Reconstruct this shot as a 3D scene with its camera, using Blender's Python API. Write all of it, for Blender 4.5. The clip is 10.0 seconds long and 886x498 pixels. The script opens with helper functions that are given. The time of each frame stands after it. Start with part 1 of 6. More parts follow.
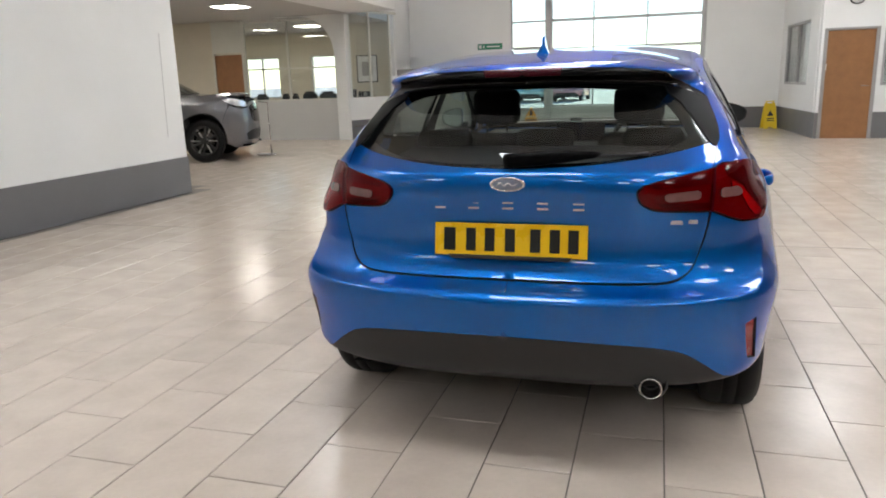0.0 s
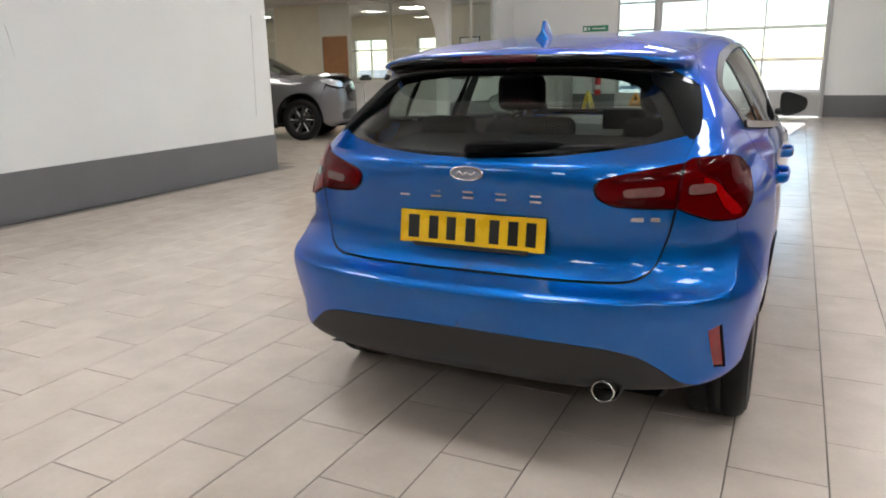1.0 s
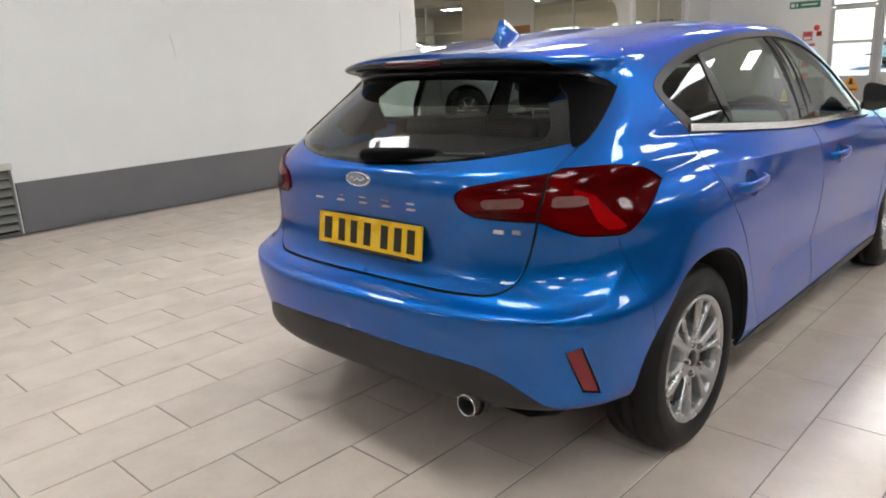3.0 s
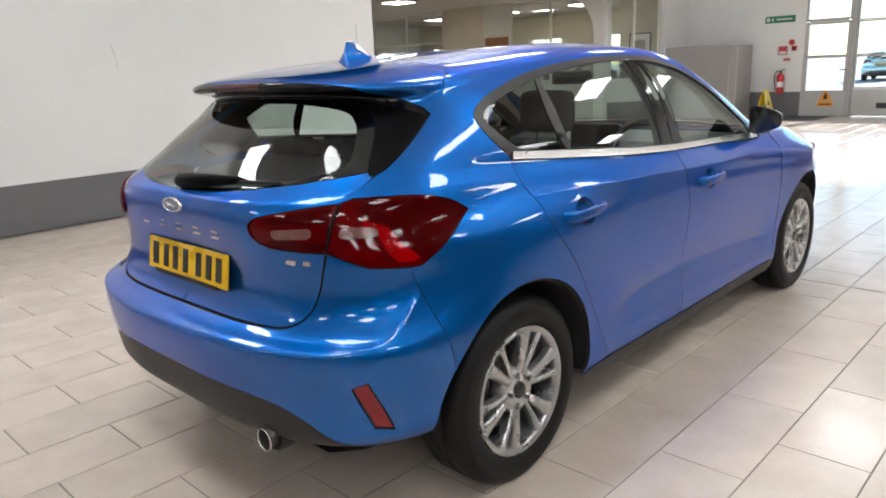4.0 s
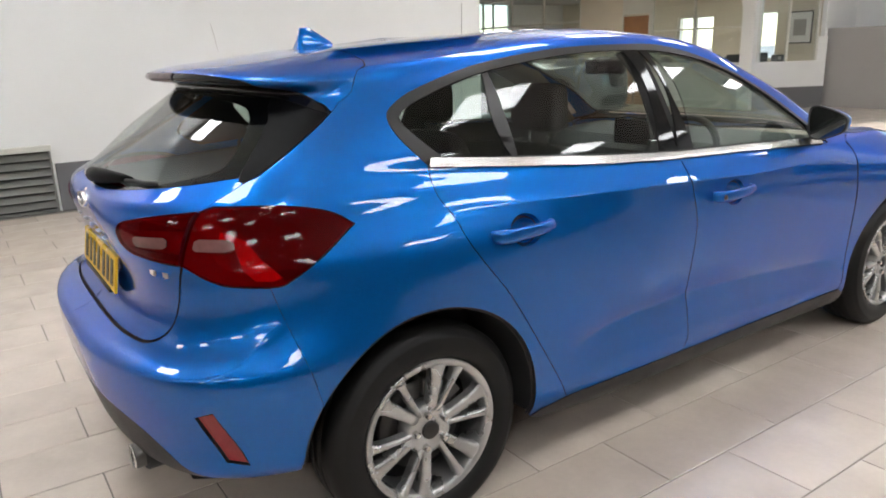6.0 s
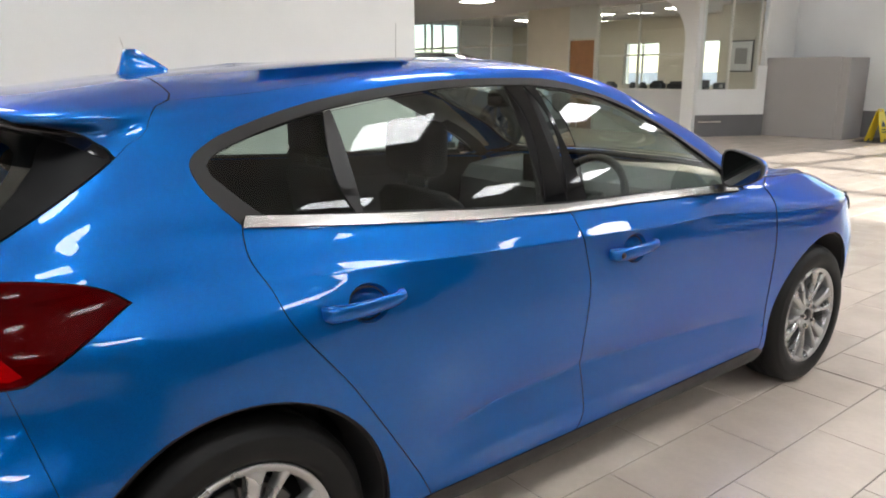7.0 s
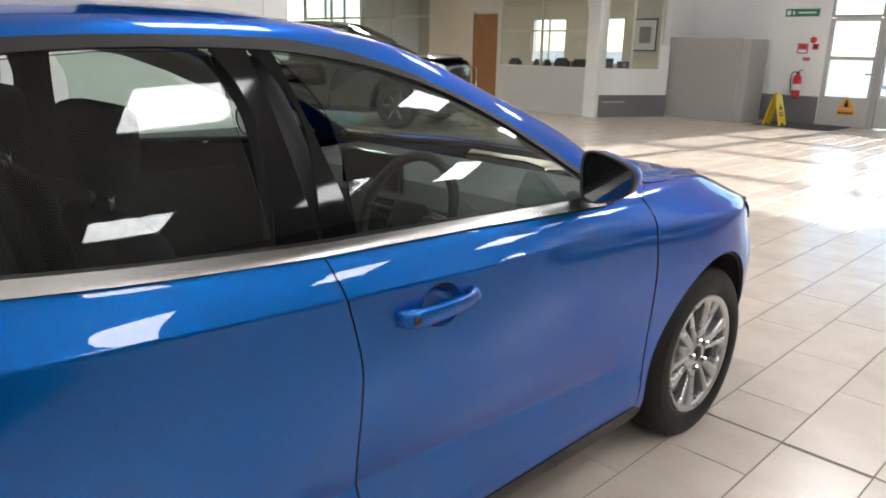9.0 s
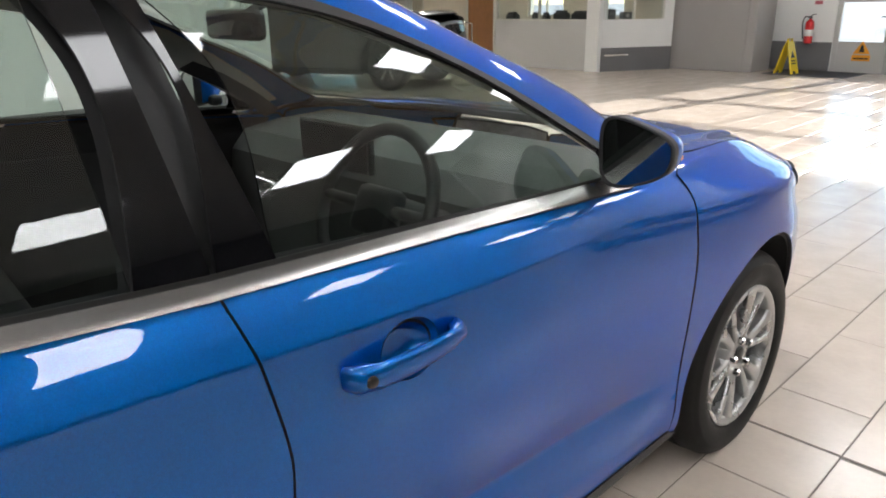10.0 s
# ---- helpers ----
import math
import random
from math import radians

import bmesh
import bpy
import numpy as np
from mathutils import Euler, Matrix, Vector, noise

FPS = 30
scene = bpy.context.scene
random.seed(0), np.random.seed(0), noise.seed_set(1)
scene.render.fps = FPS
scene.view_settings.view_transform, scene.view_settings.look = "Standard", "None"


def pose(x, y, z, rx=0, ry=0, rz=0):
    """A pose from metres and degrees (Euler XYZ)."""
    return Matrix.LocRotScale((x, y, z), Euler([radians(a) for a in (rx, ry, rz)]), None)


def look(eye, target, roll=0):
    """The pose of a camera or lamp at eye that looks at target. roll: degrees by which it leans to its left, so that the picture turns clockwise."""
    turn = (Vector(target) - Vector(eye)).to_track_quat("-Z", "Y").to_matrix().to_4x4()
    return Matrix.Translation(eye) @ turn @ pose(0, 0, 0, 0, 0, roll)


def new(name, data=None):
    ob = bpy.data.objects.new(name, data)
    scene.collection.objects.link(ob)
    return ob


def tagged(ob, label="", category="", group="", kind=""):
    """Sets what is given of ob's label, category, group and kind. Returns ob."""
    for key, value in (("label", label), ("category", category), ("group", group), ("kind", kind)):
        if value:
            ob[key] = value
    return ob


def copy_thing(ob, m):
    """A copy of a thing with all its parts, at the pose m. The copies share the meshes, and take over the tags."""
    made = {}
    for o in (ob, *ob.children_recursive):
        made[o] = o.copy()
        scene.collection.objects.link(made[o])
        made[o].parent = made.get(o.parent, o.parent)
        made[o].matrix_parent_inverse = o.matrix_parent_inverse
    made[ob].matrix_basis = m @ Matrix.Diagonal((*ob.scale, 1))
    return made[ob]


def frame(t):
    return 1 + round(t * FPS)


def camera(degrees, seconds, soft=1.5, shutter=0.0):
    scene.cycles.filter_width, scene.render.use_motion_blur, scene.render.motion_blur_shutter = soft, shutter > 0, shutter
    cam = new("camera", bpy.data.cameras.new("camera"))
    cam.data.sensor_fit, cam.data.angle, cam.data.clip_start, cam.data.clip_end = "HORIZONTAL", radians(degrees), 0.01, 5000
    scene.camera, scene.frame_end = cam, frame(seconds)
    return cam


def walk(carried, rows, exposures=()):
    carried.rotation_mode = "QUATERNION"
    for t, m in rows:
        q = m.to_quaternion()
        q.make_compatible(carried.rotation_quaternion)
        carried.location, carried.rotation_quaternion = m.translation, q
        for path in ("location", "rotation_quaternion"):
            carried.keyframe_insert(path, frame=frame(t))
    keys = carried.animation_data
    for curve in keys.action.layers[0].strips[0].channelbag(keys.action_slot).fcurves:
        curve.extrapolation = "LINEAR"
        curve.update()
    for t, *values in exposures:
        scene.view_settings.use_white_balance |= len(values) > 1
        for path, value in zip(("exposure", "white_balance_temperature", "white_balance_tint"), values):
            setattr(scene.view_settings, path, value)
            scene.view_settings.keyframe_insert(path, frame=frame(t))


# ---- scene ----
cam = camera(63.6, 10.0, soft=1.9)
PATH = [
    (0, (0.466, -2.28, 1.316), (-0.099, -0.416, 0.86), -1.8),
    (0.5, (0.665, -2.155, 1.324), (0.011, -0.321, 0.867), -0.3),
    (1, (0.935, -2.083, 1.317), (0.082, -0.343, 0.822), -1.2),
    (1.5, (1.132, -1.999, 1.311), (0.131, -0.356, 0.762), -2.3),
    (2, (1.304, -1.812, 1.3), (0.199, -0.224, 0.793), -2.3),
    (2.2, (1.386, -1.75, 1.287), (0.247, -0.186, 0.778), -1.4),
    (3.3, (1.958, -1.372, 1.357), (0.585, -0.004, 0.864), -3.4),
    (3.5, (2.033, -1.273, 1.341), (0.684, 0.127, 0.875), -2.2),
    (4, (2.202, -1.043, 1.368), (0.862, 0.36, 0.882), -2.4),
    (4.5, (2.394, -0.894, 1.362), (0.908, 0.339, 0.842), -3.4),
    (5, (2.457, -0.762, 1.349), (0.871, 0.336, 0.822), -4.2),
    (5.5, (2.413, -0.51, 1.345), (0.762, 0.463, 0.773), -1.6),
    (6, (2.441, -0.301, 1.383), (0.845, 0.782, 0.856), -1.8),
    (6.2, (2.457, -0.206, 1.379), (0.866, 0.907, 0.903), -1.8),
    (7.3, (2.26, 0.319, 1.426), (0.738, 1.521, 0.935), 0.0),
    (7.5, (2.268, 0.408, 1.384), (0.724, 1.588, 0.911), -1.0),
    (8, (2.185, 0.632, 1.377), (0.72, 1.895, 0.866), -0.4),
    (8.5, (2.093, 0.86, 1.388), (0.66, 2.152, 0.863), 0.6),
    (9, (1.921, 1.043, 1.387), (0.553, 2.396, 0.84), 1.2),
    (9.5, (1.76, 1.225, 1.367), (0.499, 2.645, 0.739), -0.0),
    (10, (1.623, 1.415, 1.342), (0.271, 2.739, 0.692), -0.7),
]
walk(cam, [(t, look(eye, target, roll)) for t, eye, target, roll in PATH],
     exposures=[(0.0, 1.36), (3.5, 1.42), (5.5, 1.56), (7.5, 1.50), (10.0, 1.44)])


# ---------------------------------------------------------------- world, sun and exposure
world = bpy.data.worlds.new("sky")
scene.world = world
world.use_nodes = True
wn = world.node_tree
sky = wn.nodes.new("ShaderNodeTexSky")
sky.sky_type, sky.sun_disc = "NISHITA", False
SUN_AWAY = Vector((0.33, 2.8, 1.0)).normalized()  # towards the sun
sky.dust_density, sky.ozone_density = 0.0, 3.0
sky.sun_elevation = math.asin(SUN_AWAY.z)
sky.sun_rotation = math.atan2(SUN_AWAY.x, SUN_AWAY.y)
wn.links.new(sky.outputs[0], wn.nodes["Background"].inputs[0])
wn.nodes["Background"].inputs[1].default_value = 0.14

sun = new("sun", bpy.data.lights.new("sun", "SUN"))
sun.data.energy, sun.data.angle, sun.data.color = 5.0, radians(0.6), (1.0, 0.96, 0.91)
sun.matrix_world = look(SUN_AWAY * 40, (0, 0, 0))


# ---------------------------------------------------------------- materials
def node_mat(name):
    m = bpy.data.materials.new(name)
    m.use_nodes = True
    return m, m.node_tree, m.node_tree.nodes["Principled BSDF"]


def surface(name, colour, rough=0.5, metal=0.0, vary=0.06, scale=3.0, fine=60.0, bump=0.05, coat=0.0, random_piece=0.0, rough_vary=0.1, spec=0.5):
    """A painted, plastic, metal or mineral surface with stains at one scale, grain at another and a little relief."""
    m, nt, p = node_mat(name)
    n, l = nt.nodes, nt.links
    geo = n.new("ShaderNodeTexCoord")
    big, small = n.new("ShaderNodeTexNoise"), n.new("ShaderNodeTexNoise")
    big.inputs["Scale"].default_value, big.inputs["Detail"].default_value = scale, 4
    small.inputs["Scale"].default_value, small.inputs["Detail"].default_value = fine, 3
    for t in (big, small):
        l.new(geo.outputs["Object"], t.inputs["Vector"])
    add = n.new("ShaderNodeMath")
    add.operation = "MULTIPLY_ADD"
    l.new(small.outputs[0], add.inputs[0])
    add.inputs[1].default_value = 0.35
    l.new(big.outputs[0], add.inputs[2])
    last = add
    if random_piece:
        info, mul = n.new("ShaderNodeObjectInfo"), n.new("ShaderNodeMath")
        mul.operation = "MULTIPLY_ADD"
        l.new(info.outputs["Random"], mul.inputs[0])
        mul.inputs[1].default_value = random_piece
        l.new(add.outputs[0], mul.inputs[2])
        last = mul
    ramp = n.new("ShaderNodeMapRange")
    ramp.inputs["From Min"].default_value, ramp.inputs["From Max"].default_value = 0.3, 1.1 + random_piece
    ramp.inputs["To Min"].default_value, ramp.inputs["To Max"].default_value = 1 - vary, 1 + vary
    l.new(last.outputs[0], ramp.inputs["Value"])
    mix = n.new("ShaderNodeVectorMath")
    mix.operation = "SCALE"
    mix.inputs[0].default_value = colour
    l.new(ramp.outputs[0], mix.inputs["Scale"])
    l.new(mix.outputs[0], p.inputs["Base Color"])
    rr = n.new("ShaderNodeMapRange")
    rr.inputs["From Min"].default_value, rr.inputs["From Max"].default_value = 0.3, 0.7
    rr.inputs["To Min"].default_value, rr.inputs["To Max"].default_value = max(0.0, rough * (1 - rough_vary)), min(1.0, rough * (1 + rough_vary))
    l.new(big.outputs[0], rr.inputs["Value"])
    l.new(rr.outputs[0], p.inputs["Roughness"])
    p.inputs["Metallic"].default_value = metal
    p.inputs["Coat Weight"].default_value = coat
    p.inputs["Coat Roughness"].default_value = 0.03
    p.inputs["Specular IOR Level"].default_value = spec
    if bump:
        b = n.new("ShaderNodeBump")
        b.inputs["Strength"].default_value, b.inputs["Distance"].default_value = bump, 0.004
        l.new(small.outputs[0], b.inputs["Height"])
        l.new(b.outputs[0], p.inputs["Normal"])
    return m


def car_paint(name, colour, flake=0.25, metal=0.85):
    """Metallic lacquer: a flaked base under a clear coat, with the faint waviness of pressed panels."""
    m, nt, p = node_mat(name)
    n, l = nt.nodes, nt.links
    geo, flakes, wave = n.new("ShaderNodeTexCoord"), n.new("ShaderNodeTexVoronoi"), n.new("ShaderNodeTexNoise")
    flakes.inputs["Scale"].default_value, wave.inputs["Scale"].default_value = 900, 3.0
    l.new(geo.outputs["Object"], flakes.inputs["Vector"])
    l.new(geo.outputs["Object"], wave.inputs["Vector"])
    hsv = n.new("ShaderNodeMapRange")
    hsv.inputs["To Min"].default_value, hsv.inputs["To Max"].default_value = 1 - flake, 1 + flake
    l.new(flakes.outputs["Color"], hsv.inputs["Value"])
    mix = n.new("ShaderNodeVectorMath")
    mix.operation = "SCALE"
    mix.inputs[0].default_value = colour
    l.new(hsv.outputs[0], mix.inputs["Scale"])
    l.new(mix.outputs[0], p.inputs["Base Color"])
    b = n.new("ShaderNodeBump")
    b.inputs["Strength"].default_value, b.inputs["Distance"].default_value = 0.02, 0.004
    l.new(wave.outputs[0], b.inputs["Height"])
    l.new(b.outputs[0], p.inputs["Coat Normal"])
    p.inputs["Metallic"].default_value, p.inputs["Roughness"].default_value = metal, 0.40
    p.inputs["Specular IOR Level"].default_value = 0.1
    p.inputs["Coat Weight"].default_value, p.inputs["Coat Roughness"].default_value = 1.0, 0.008
    p.inputs["Coat IOR"].default_value = 1.47
    p.inputs["Specular Tint"].default_value = (*(0.02 + 0.9 * c / max(colour) for c in colour), 1)
    return m


def pane_mat(name, tint, gloss=0.0, steep=4.5, face=0.075):
    """A thin pane: tinted see-through with a mirror share that grows at grazing angles."""
    m = bpy.data.materials.new(name)
    m.use_nodes = True
    n, l = m.node_tree.nodes, m.node_tree.links
    n.clear()
    out, mix, fres = n.new("ShaderNodeOutputMaterial"), n.new("ShaderNodeMixShader"), n.new("ShaderNodeLayerWeight")
    clear, shine = n.new("ShaderNodeBsdfTransparent"), n.new("ShaderNodeBsdfGlossy")
    power, gain = n.new("ShaderNodeMath"), n.new("ShaderNodeMath")
    power.operation, gain.operation = "POWER", "MULTIPLY_ADD"
    power.inputs[1].default_value, gain.inputs[1].default_value, gain.inputs[2].default_value = steep, 0.90, face
    clear.inputs[0].default_value = (*tint, 1)
    shine.inputs["Roughness"].default_value = gloss
    fres.inputs["Blend"].default_value = 0.5
    l.new(fres.outputs["Facing"], power.inputs[0])
    l.new(power.outputs[0], gain.inputs[0])
    l.new(gain.outputs[0], mix.inputs[0])
    l.new(clear.outputs[0], mix.inputs[1])
    l.new(shine.outputs[0], mix.inputs[2])
    l.new(mix.outputs[0], out.inputs[0])
    return m


def glow(name, colour, strength):
    m, nt, p = node_mat(name)
    p.inputs["Base Color"].default_value = (*colour, 1)
    p.inputs["Emission Color"].default_value = (*colour, 1)
    p.inputs["Emission Strength"].default_value = strength
    return m


def tile_mat():
    """Glazed porcelain: cloudy beige, each tile a little apart from the next, with a soft uneven gloss."""
    m, nt, p = node_mat("porcelain_tile")
    n, l = nt.nodes, nt.links
    geo, info, shift = n.new("ShaderNodeTexCoord"), n.new("ShaderNodeObjectInfo"), n.new("ShaderNodeVectorMath")
    isle = n.new("ShaderNodeNewGeometry")
    rnd = n.new("ShaderNodeMath")
    rnd.operation = "ADD"
    l.new(info.outputs["Random"], rnd.inputs[0])
    l.new(isle.outputs["Random Per Island"], rnd.inputs[1])
    comb = n.new("ShaderNodeCombineXYZ")
    for k, f in enumerate((37.0, 53.0, 19.0)):
        mul = n.new("ShaderNodeMath")
        mul.operation = "MULTIPLY"
        mul.inputs[1].default_value = f
        l.new(rnd.outputs[0], mul.inputs[0])
        l.new(mul.outputs[0], comb.inputs[k])
    shift.operation = "ADD"
    l.new(geo.outputs["Object"], shift.inputs[0])
    l.new(comb.outputs[0], shift.inputs[1])
    cloud, speck = n.new("ShaderNodeTexNoise"), n.new("ShaderNodeTexNoise")
    cloud.inputs["Scale"].default_value, cloud.inputs["Detail"].default_value = 5.0, 3
    speck.inputs["Scale"].default_value, speck.inputs["Detail"].default_value = 45, 3
    for t in (cloud, speck):
        l.new(shift.outputs[0], t.inputs["Vector"])
    ramp = n.new("ShaderNodeValToRGB")
    ramp.color_ramp.elements[0].position, ramp.color_ramp.elements[1].position = 0.25, 0.8
    ramp.color_ramp.elements[0].color, ramp.color_ramp.elements[1].color = (0.535, 0.458, 0.390, 1), (0.640, 0.554, 0.478, 1)
    l.new(cloud.outputs[0], ramp.inputs[0])
    grain = n.new("ShaderNodeMapRange")
    grain.inputs["To Min"].default_value, grain.inputs["To Max"].default_value = 0.95, 1.05
    l.new(speck.outputs[0], grain.inputs["Value"])
    own = n.new("ShaderNodeMapRange")
    own.inputs["From Max"].default_value = 2.0
    own.inputs["To Min"].default_value, own.inputs["To Max"].default_value = 0.93, 1.07
    l.new(rnd.outputs[0], own.inputs["Value"])
    mul = n.new("ShaderNodeMath")
    mul.operation = "MULTIPLY"
    l.new(grain.outputs[0], mul.inputs[0])
    l.new(own.outputs[0], mul.inputs[1])
    sc = n.new("ShaderNodeVectorMath")
    sc.operation = "SCALE"
    l.new(ramp.outputs[0], sc.inputs[0])
    l.new(mul.outputs[0], sc.inputs["Scale"])
    l.new(sc.outputs[0], p.inputs["Base Color"])
    rr = n.new("ShaderNodeMapRange")
    rr.inputs["To Min"].default_value, rr.inputs["To Max"].default_value = 0.165, 0.235
    l.new(cloud.outputs[0], rr.inputs["Value"])
    l.new(rr.outputs[0], p.inputs["Roughness"])
    return m


WHITE = surface("white_wall_paint", (0.80, 0.81, 0.80), 0.6, vary=0.05, scale=1.2, fine=90, bump=0.06)
DADO = surface("grey_wall_paint", (0.155, 0.155, 0.16), 0.45, vary=0.10, scale=2.0, bump=0.05)
CEIL = surface("ceiling_sheet", (0.74, 0.74, 0.73), 0.7, vary=0.04)
SOFFIT = surface("soffit_board", (0.50, 0.49, 0.47), 0.7, vary=0.05)
GROUT = surface("grout", (0.17, 0.148, 0.130), 0.85, vary=0.15, scale=2.5, bump=0.2)
TILE = tile_mat()
FRAME = surface("aluminium_frame", (0.42, 0.42, 0.42), 0.45, 0.3, vary=0.05)
PANEL = surface("grey_door_panel", (0.50, 0.50, 0.49), 0.45, vary=0.06)
OAK = surface("oak_veneer", (0.30, 0.140, 0.055), 0.45, vary=0.18, scale=6, fine=30, bump=0.05)
OAKFRAME = surface("painted_architrave", (0.33, 0.32, 0.31), 0.5, vary=0.05)
BLUE = car_paint("blue_metallic_paint", (0.0, 0.112, 0.42))
SILVER = car_paint("grey_metallic_paint", (0.19, 0.19, 0.20))
REDCAR = car_paint("red_paint", (0.85, 0.42, 0.46))
TEALCAR = car_paint("teal_paint", (0.58, 0.86, 0.86))
BLACKP = surface("black_textured_plastic", (0.017, 0.017, 0.018), 0.55, vary=0.15, scale=8, fine=300, bump=0.15)
GLOSSB = surface("gloss_black_trim", (0.004, 0.004, 0.005), 0.06, vary=0.1, coat=0.0, spec=0.35, bump=0.0)
SATIN = surface("dark_satin_trim", (0.014, 0.013, 0.012), 0.38, vary=0.08, metal=0.0, bump=0.0)
FIN = surface("satin_black_plastic", (0.0018, 0.0018, 0.002), 0.45, vary=0.1, spec=0.06, bump=0.0)
GAP = surface("panel_gap", (0.004, 0.004, 0.005), 0.8, bump=0.0)
CHROME = surface("chrome", (0.62, 0.61, 0.60), 0.10, 1.0, vary=0.03, bump=0.0)
BRIGHT = surface("bright_trim_strip", (0.80, 0.79, 0.77), 0.26, 1.0, vary=0.03, bump=0.0)
DARKMIRROR = surface("mirror_glass", (0.32, 0.34, 0.33), 0.03, 1.0, vary=0.03, bump=0.0)
ALLOY = surface("silver_alloy", (0.46, 0.46, 0.455), 0.28, 0.8, vary=0.06, scale=9, bump=0.02, coat=0.3)
RUBBER = surface("tyre_rubber", (0.0070, 0.0068, 0.0068), 0.55, vary=0.2, scale=9, fine=120, bump=0.12, spec=0.28)
STEEL = surface("brake_steel", (0.10, 0.095, 0.09), 0.4, 0.8, vary=0.2, scale=10)
RED = surface("red_lens", (0.19, 0.004, 0.016), 0.25, vary=0.15, scale=12, coat=0.0, bump=0.0, spec=0.06)
REDDARK = surface("dark_red_lens", (0.095, 0.003, 0.010), 0.3, vary=0.12, scale=12, coat=0.0, bump=0.0, spec=0.06)
REDSTOP = surface("dim_red_lens", (0.055, 0.002, 0.008), 0.2, vary=0.15, scale=12, bump=0.0)
REDLIT = surface("bright_red_lens", (0.55, 0.015, 0.04), 0.25, vary=0.1, scale=12, coat=0.0, bump=0.0, spec=0.06)
CLEARL = surface("frosted_clear_lens", (0.17, 0.075, 0.07), 0.14, vary=0.2, scale=30, coat=0.0, bump=0.0)
HEADL = surface("clear_headlamp", (0.78, 0.80, 0.83), 0.12, 0.5, vary=0.3, scale=30, bump=0.0)
REFLECT = surface("red_reflector", (0.22, 0.008, 0.013), 0.2, vary=0.15, scale=40, fine=300, bump=0.25)
PLATE = surface("yellow_plate", (0.86, 0.53, 0.012), 0.28, vary=0.04, scale=6, bump=0.02)
SILVERP = surface("satin_silver_lettering", (0.55, 0.55, 0.55), 0.35, 0.3, vary=0.05, bump=0.0)
INK = surface("black_ink", (0.012, 0.012, 0.012), 0.35, vary=0.1, bump=0.0)
BADGE = surface("dark_blue_enamel", (0.20, 0.23, 0.29), 0.2, vary=0.1, bump=0.0)
CLOTH = surface("dark_seat_cloth", (0.007, 0.007, 0.0075), 0.9, vary=0.2, scale=14, fine=90, bump=0.0)
TRIM = surface("dark_cabin_plastic", (0.011, 0.011, 0.0115), 0.6, vary=0.15, scale=10, fine=250, bump=0.0)
DASH = surface("grey_dashboard_skin", (0.06, 0.063, 0.06), 0.7, vary=0.1, scale=10, fine=250, bump=0.1)
SHELF = surface("grey_shelf_carpet", (0.085, 0.085, 0.087), 0.95, vary=0.15, scale=6, fine=200, bump=0.2)
LINER = surface("grey_headlining", (0.38, 0.38, 0.36), 0.9, vary=0.08, scale=10, fine=300, bump=0.2)
GLASS = pane_mat("tinted_car_glass", (0.70, 0.80, 0.74), face=0.09)
WSCREEN = pane_mat("windscreen_glass", (0.70, 0.80, 0.75))
PRIVACY = pane_mat("rear_car_glass", (0.76, 0.84, 0.80), steep=3.8, face=0.055)
REDGLASS = pane_mat("red_lamp_cover", (0.68, 0.04, 0.055), gloss=0.05, steep=5.5, face=0.022)
QUARTER = pane_mat("dark_quarter_glass", (0.50, 0.57, 0.53), face=0.04)
CLEAR = pane_mat("window_glass", (0.94, 0.96, 0.95))
YELLOW = surface("yellow_plastic", (0.80, 0.58, 0.012), 0.42, vary=0.06, bump=0.03)
REDPAINT = surface("red_enamel", (0.60, 0.018, 0.02), 0.28, vary=0.06, bump=0.0, coat=0.4)
GREEN = surface("green_sign", (0.02, 0.20, 0.11), 0.4, vary=0.05)
PALE = surface("pale_print", (0.80, 0.80, 0.78), 0.5, vary=0.04)
PINK = surface("faded_red_print", (0.50, 0.12, 0.16), 0.5, vary=0.08)
ORANGE = surface("orange_sign", (0.85, 0.36, 0.02), 0.45, vary=0.05)
MAT = surface("entrance_mat", (0.055, 0.05, 0.048), 0.95, vary=0.2, scale=12, fine=300, bump=0.4)
BEIGE = surface("cream_partition", (0.62, 0.57, 0.46), 0.6, vary=0.06)
DWARF = surface("pale_grey_partition", (0.56, 0.56, 0.55), 0.5, vary=0.05, scale=1.5)
SCREEN = surface("grey_screen_board", (0.36, 0.345, 0.33), 0.55, vary=0.05, scale=1.5)
CREAM = surface("cream_enamel", (0.62, 0.62, 0.56), 0.4, vary=0.06)
GRILLE = surface("grey_grille_slat", (0.17, 0.17, 0.155), 0.45, vary=0.08)
YARD = surface("concrete_yard", (0.42, 0.41, 0.39), 0.85, vary=0.15, scale=0.4, fine=12, bump=0.2)
SHED = surface("pale_cladding", (0.62, 0.62, 0.62), 0.6, vary=0.08, scale=0.5)
# near-black for the unseen walls: darkens the car's reflections and cuts bounce light
DIM = surface("unseen_dark_wall", (0.085, 0.083, 0.085), 0.6, vary=0.1, scale=0.6)
ROOFLIGHT = glow("translucent_roof_sheet", (0.965, 0.98, 1.0), 5.7)
TUBE = glow("fluorescent_diffuser", (1.0, 0.96, 0.88), 11.0)


# ---------------------------------------------------------------- builders
def mesh_of(name, verts, faces, mats=(), smooth=False, face_mats=None):
    me = bpy.data.meshes.new(name)
    me.from_pydata([tuple(v) for v in verts], [], faces)
    for m in mats:
        me.materials.append(m)
    if face_mats is not None:
        me.polygons.foreach_set("material_index", face_mats)
    if smooth:
        me.polygons.foreach_set("use_smooth", [True] * len(me.polygons))
    me.update()
    return me


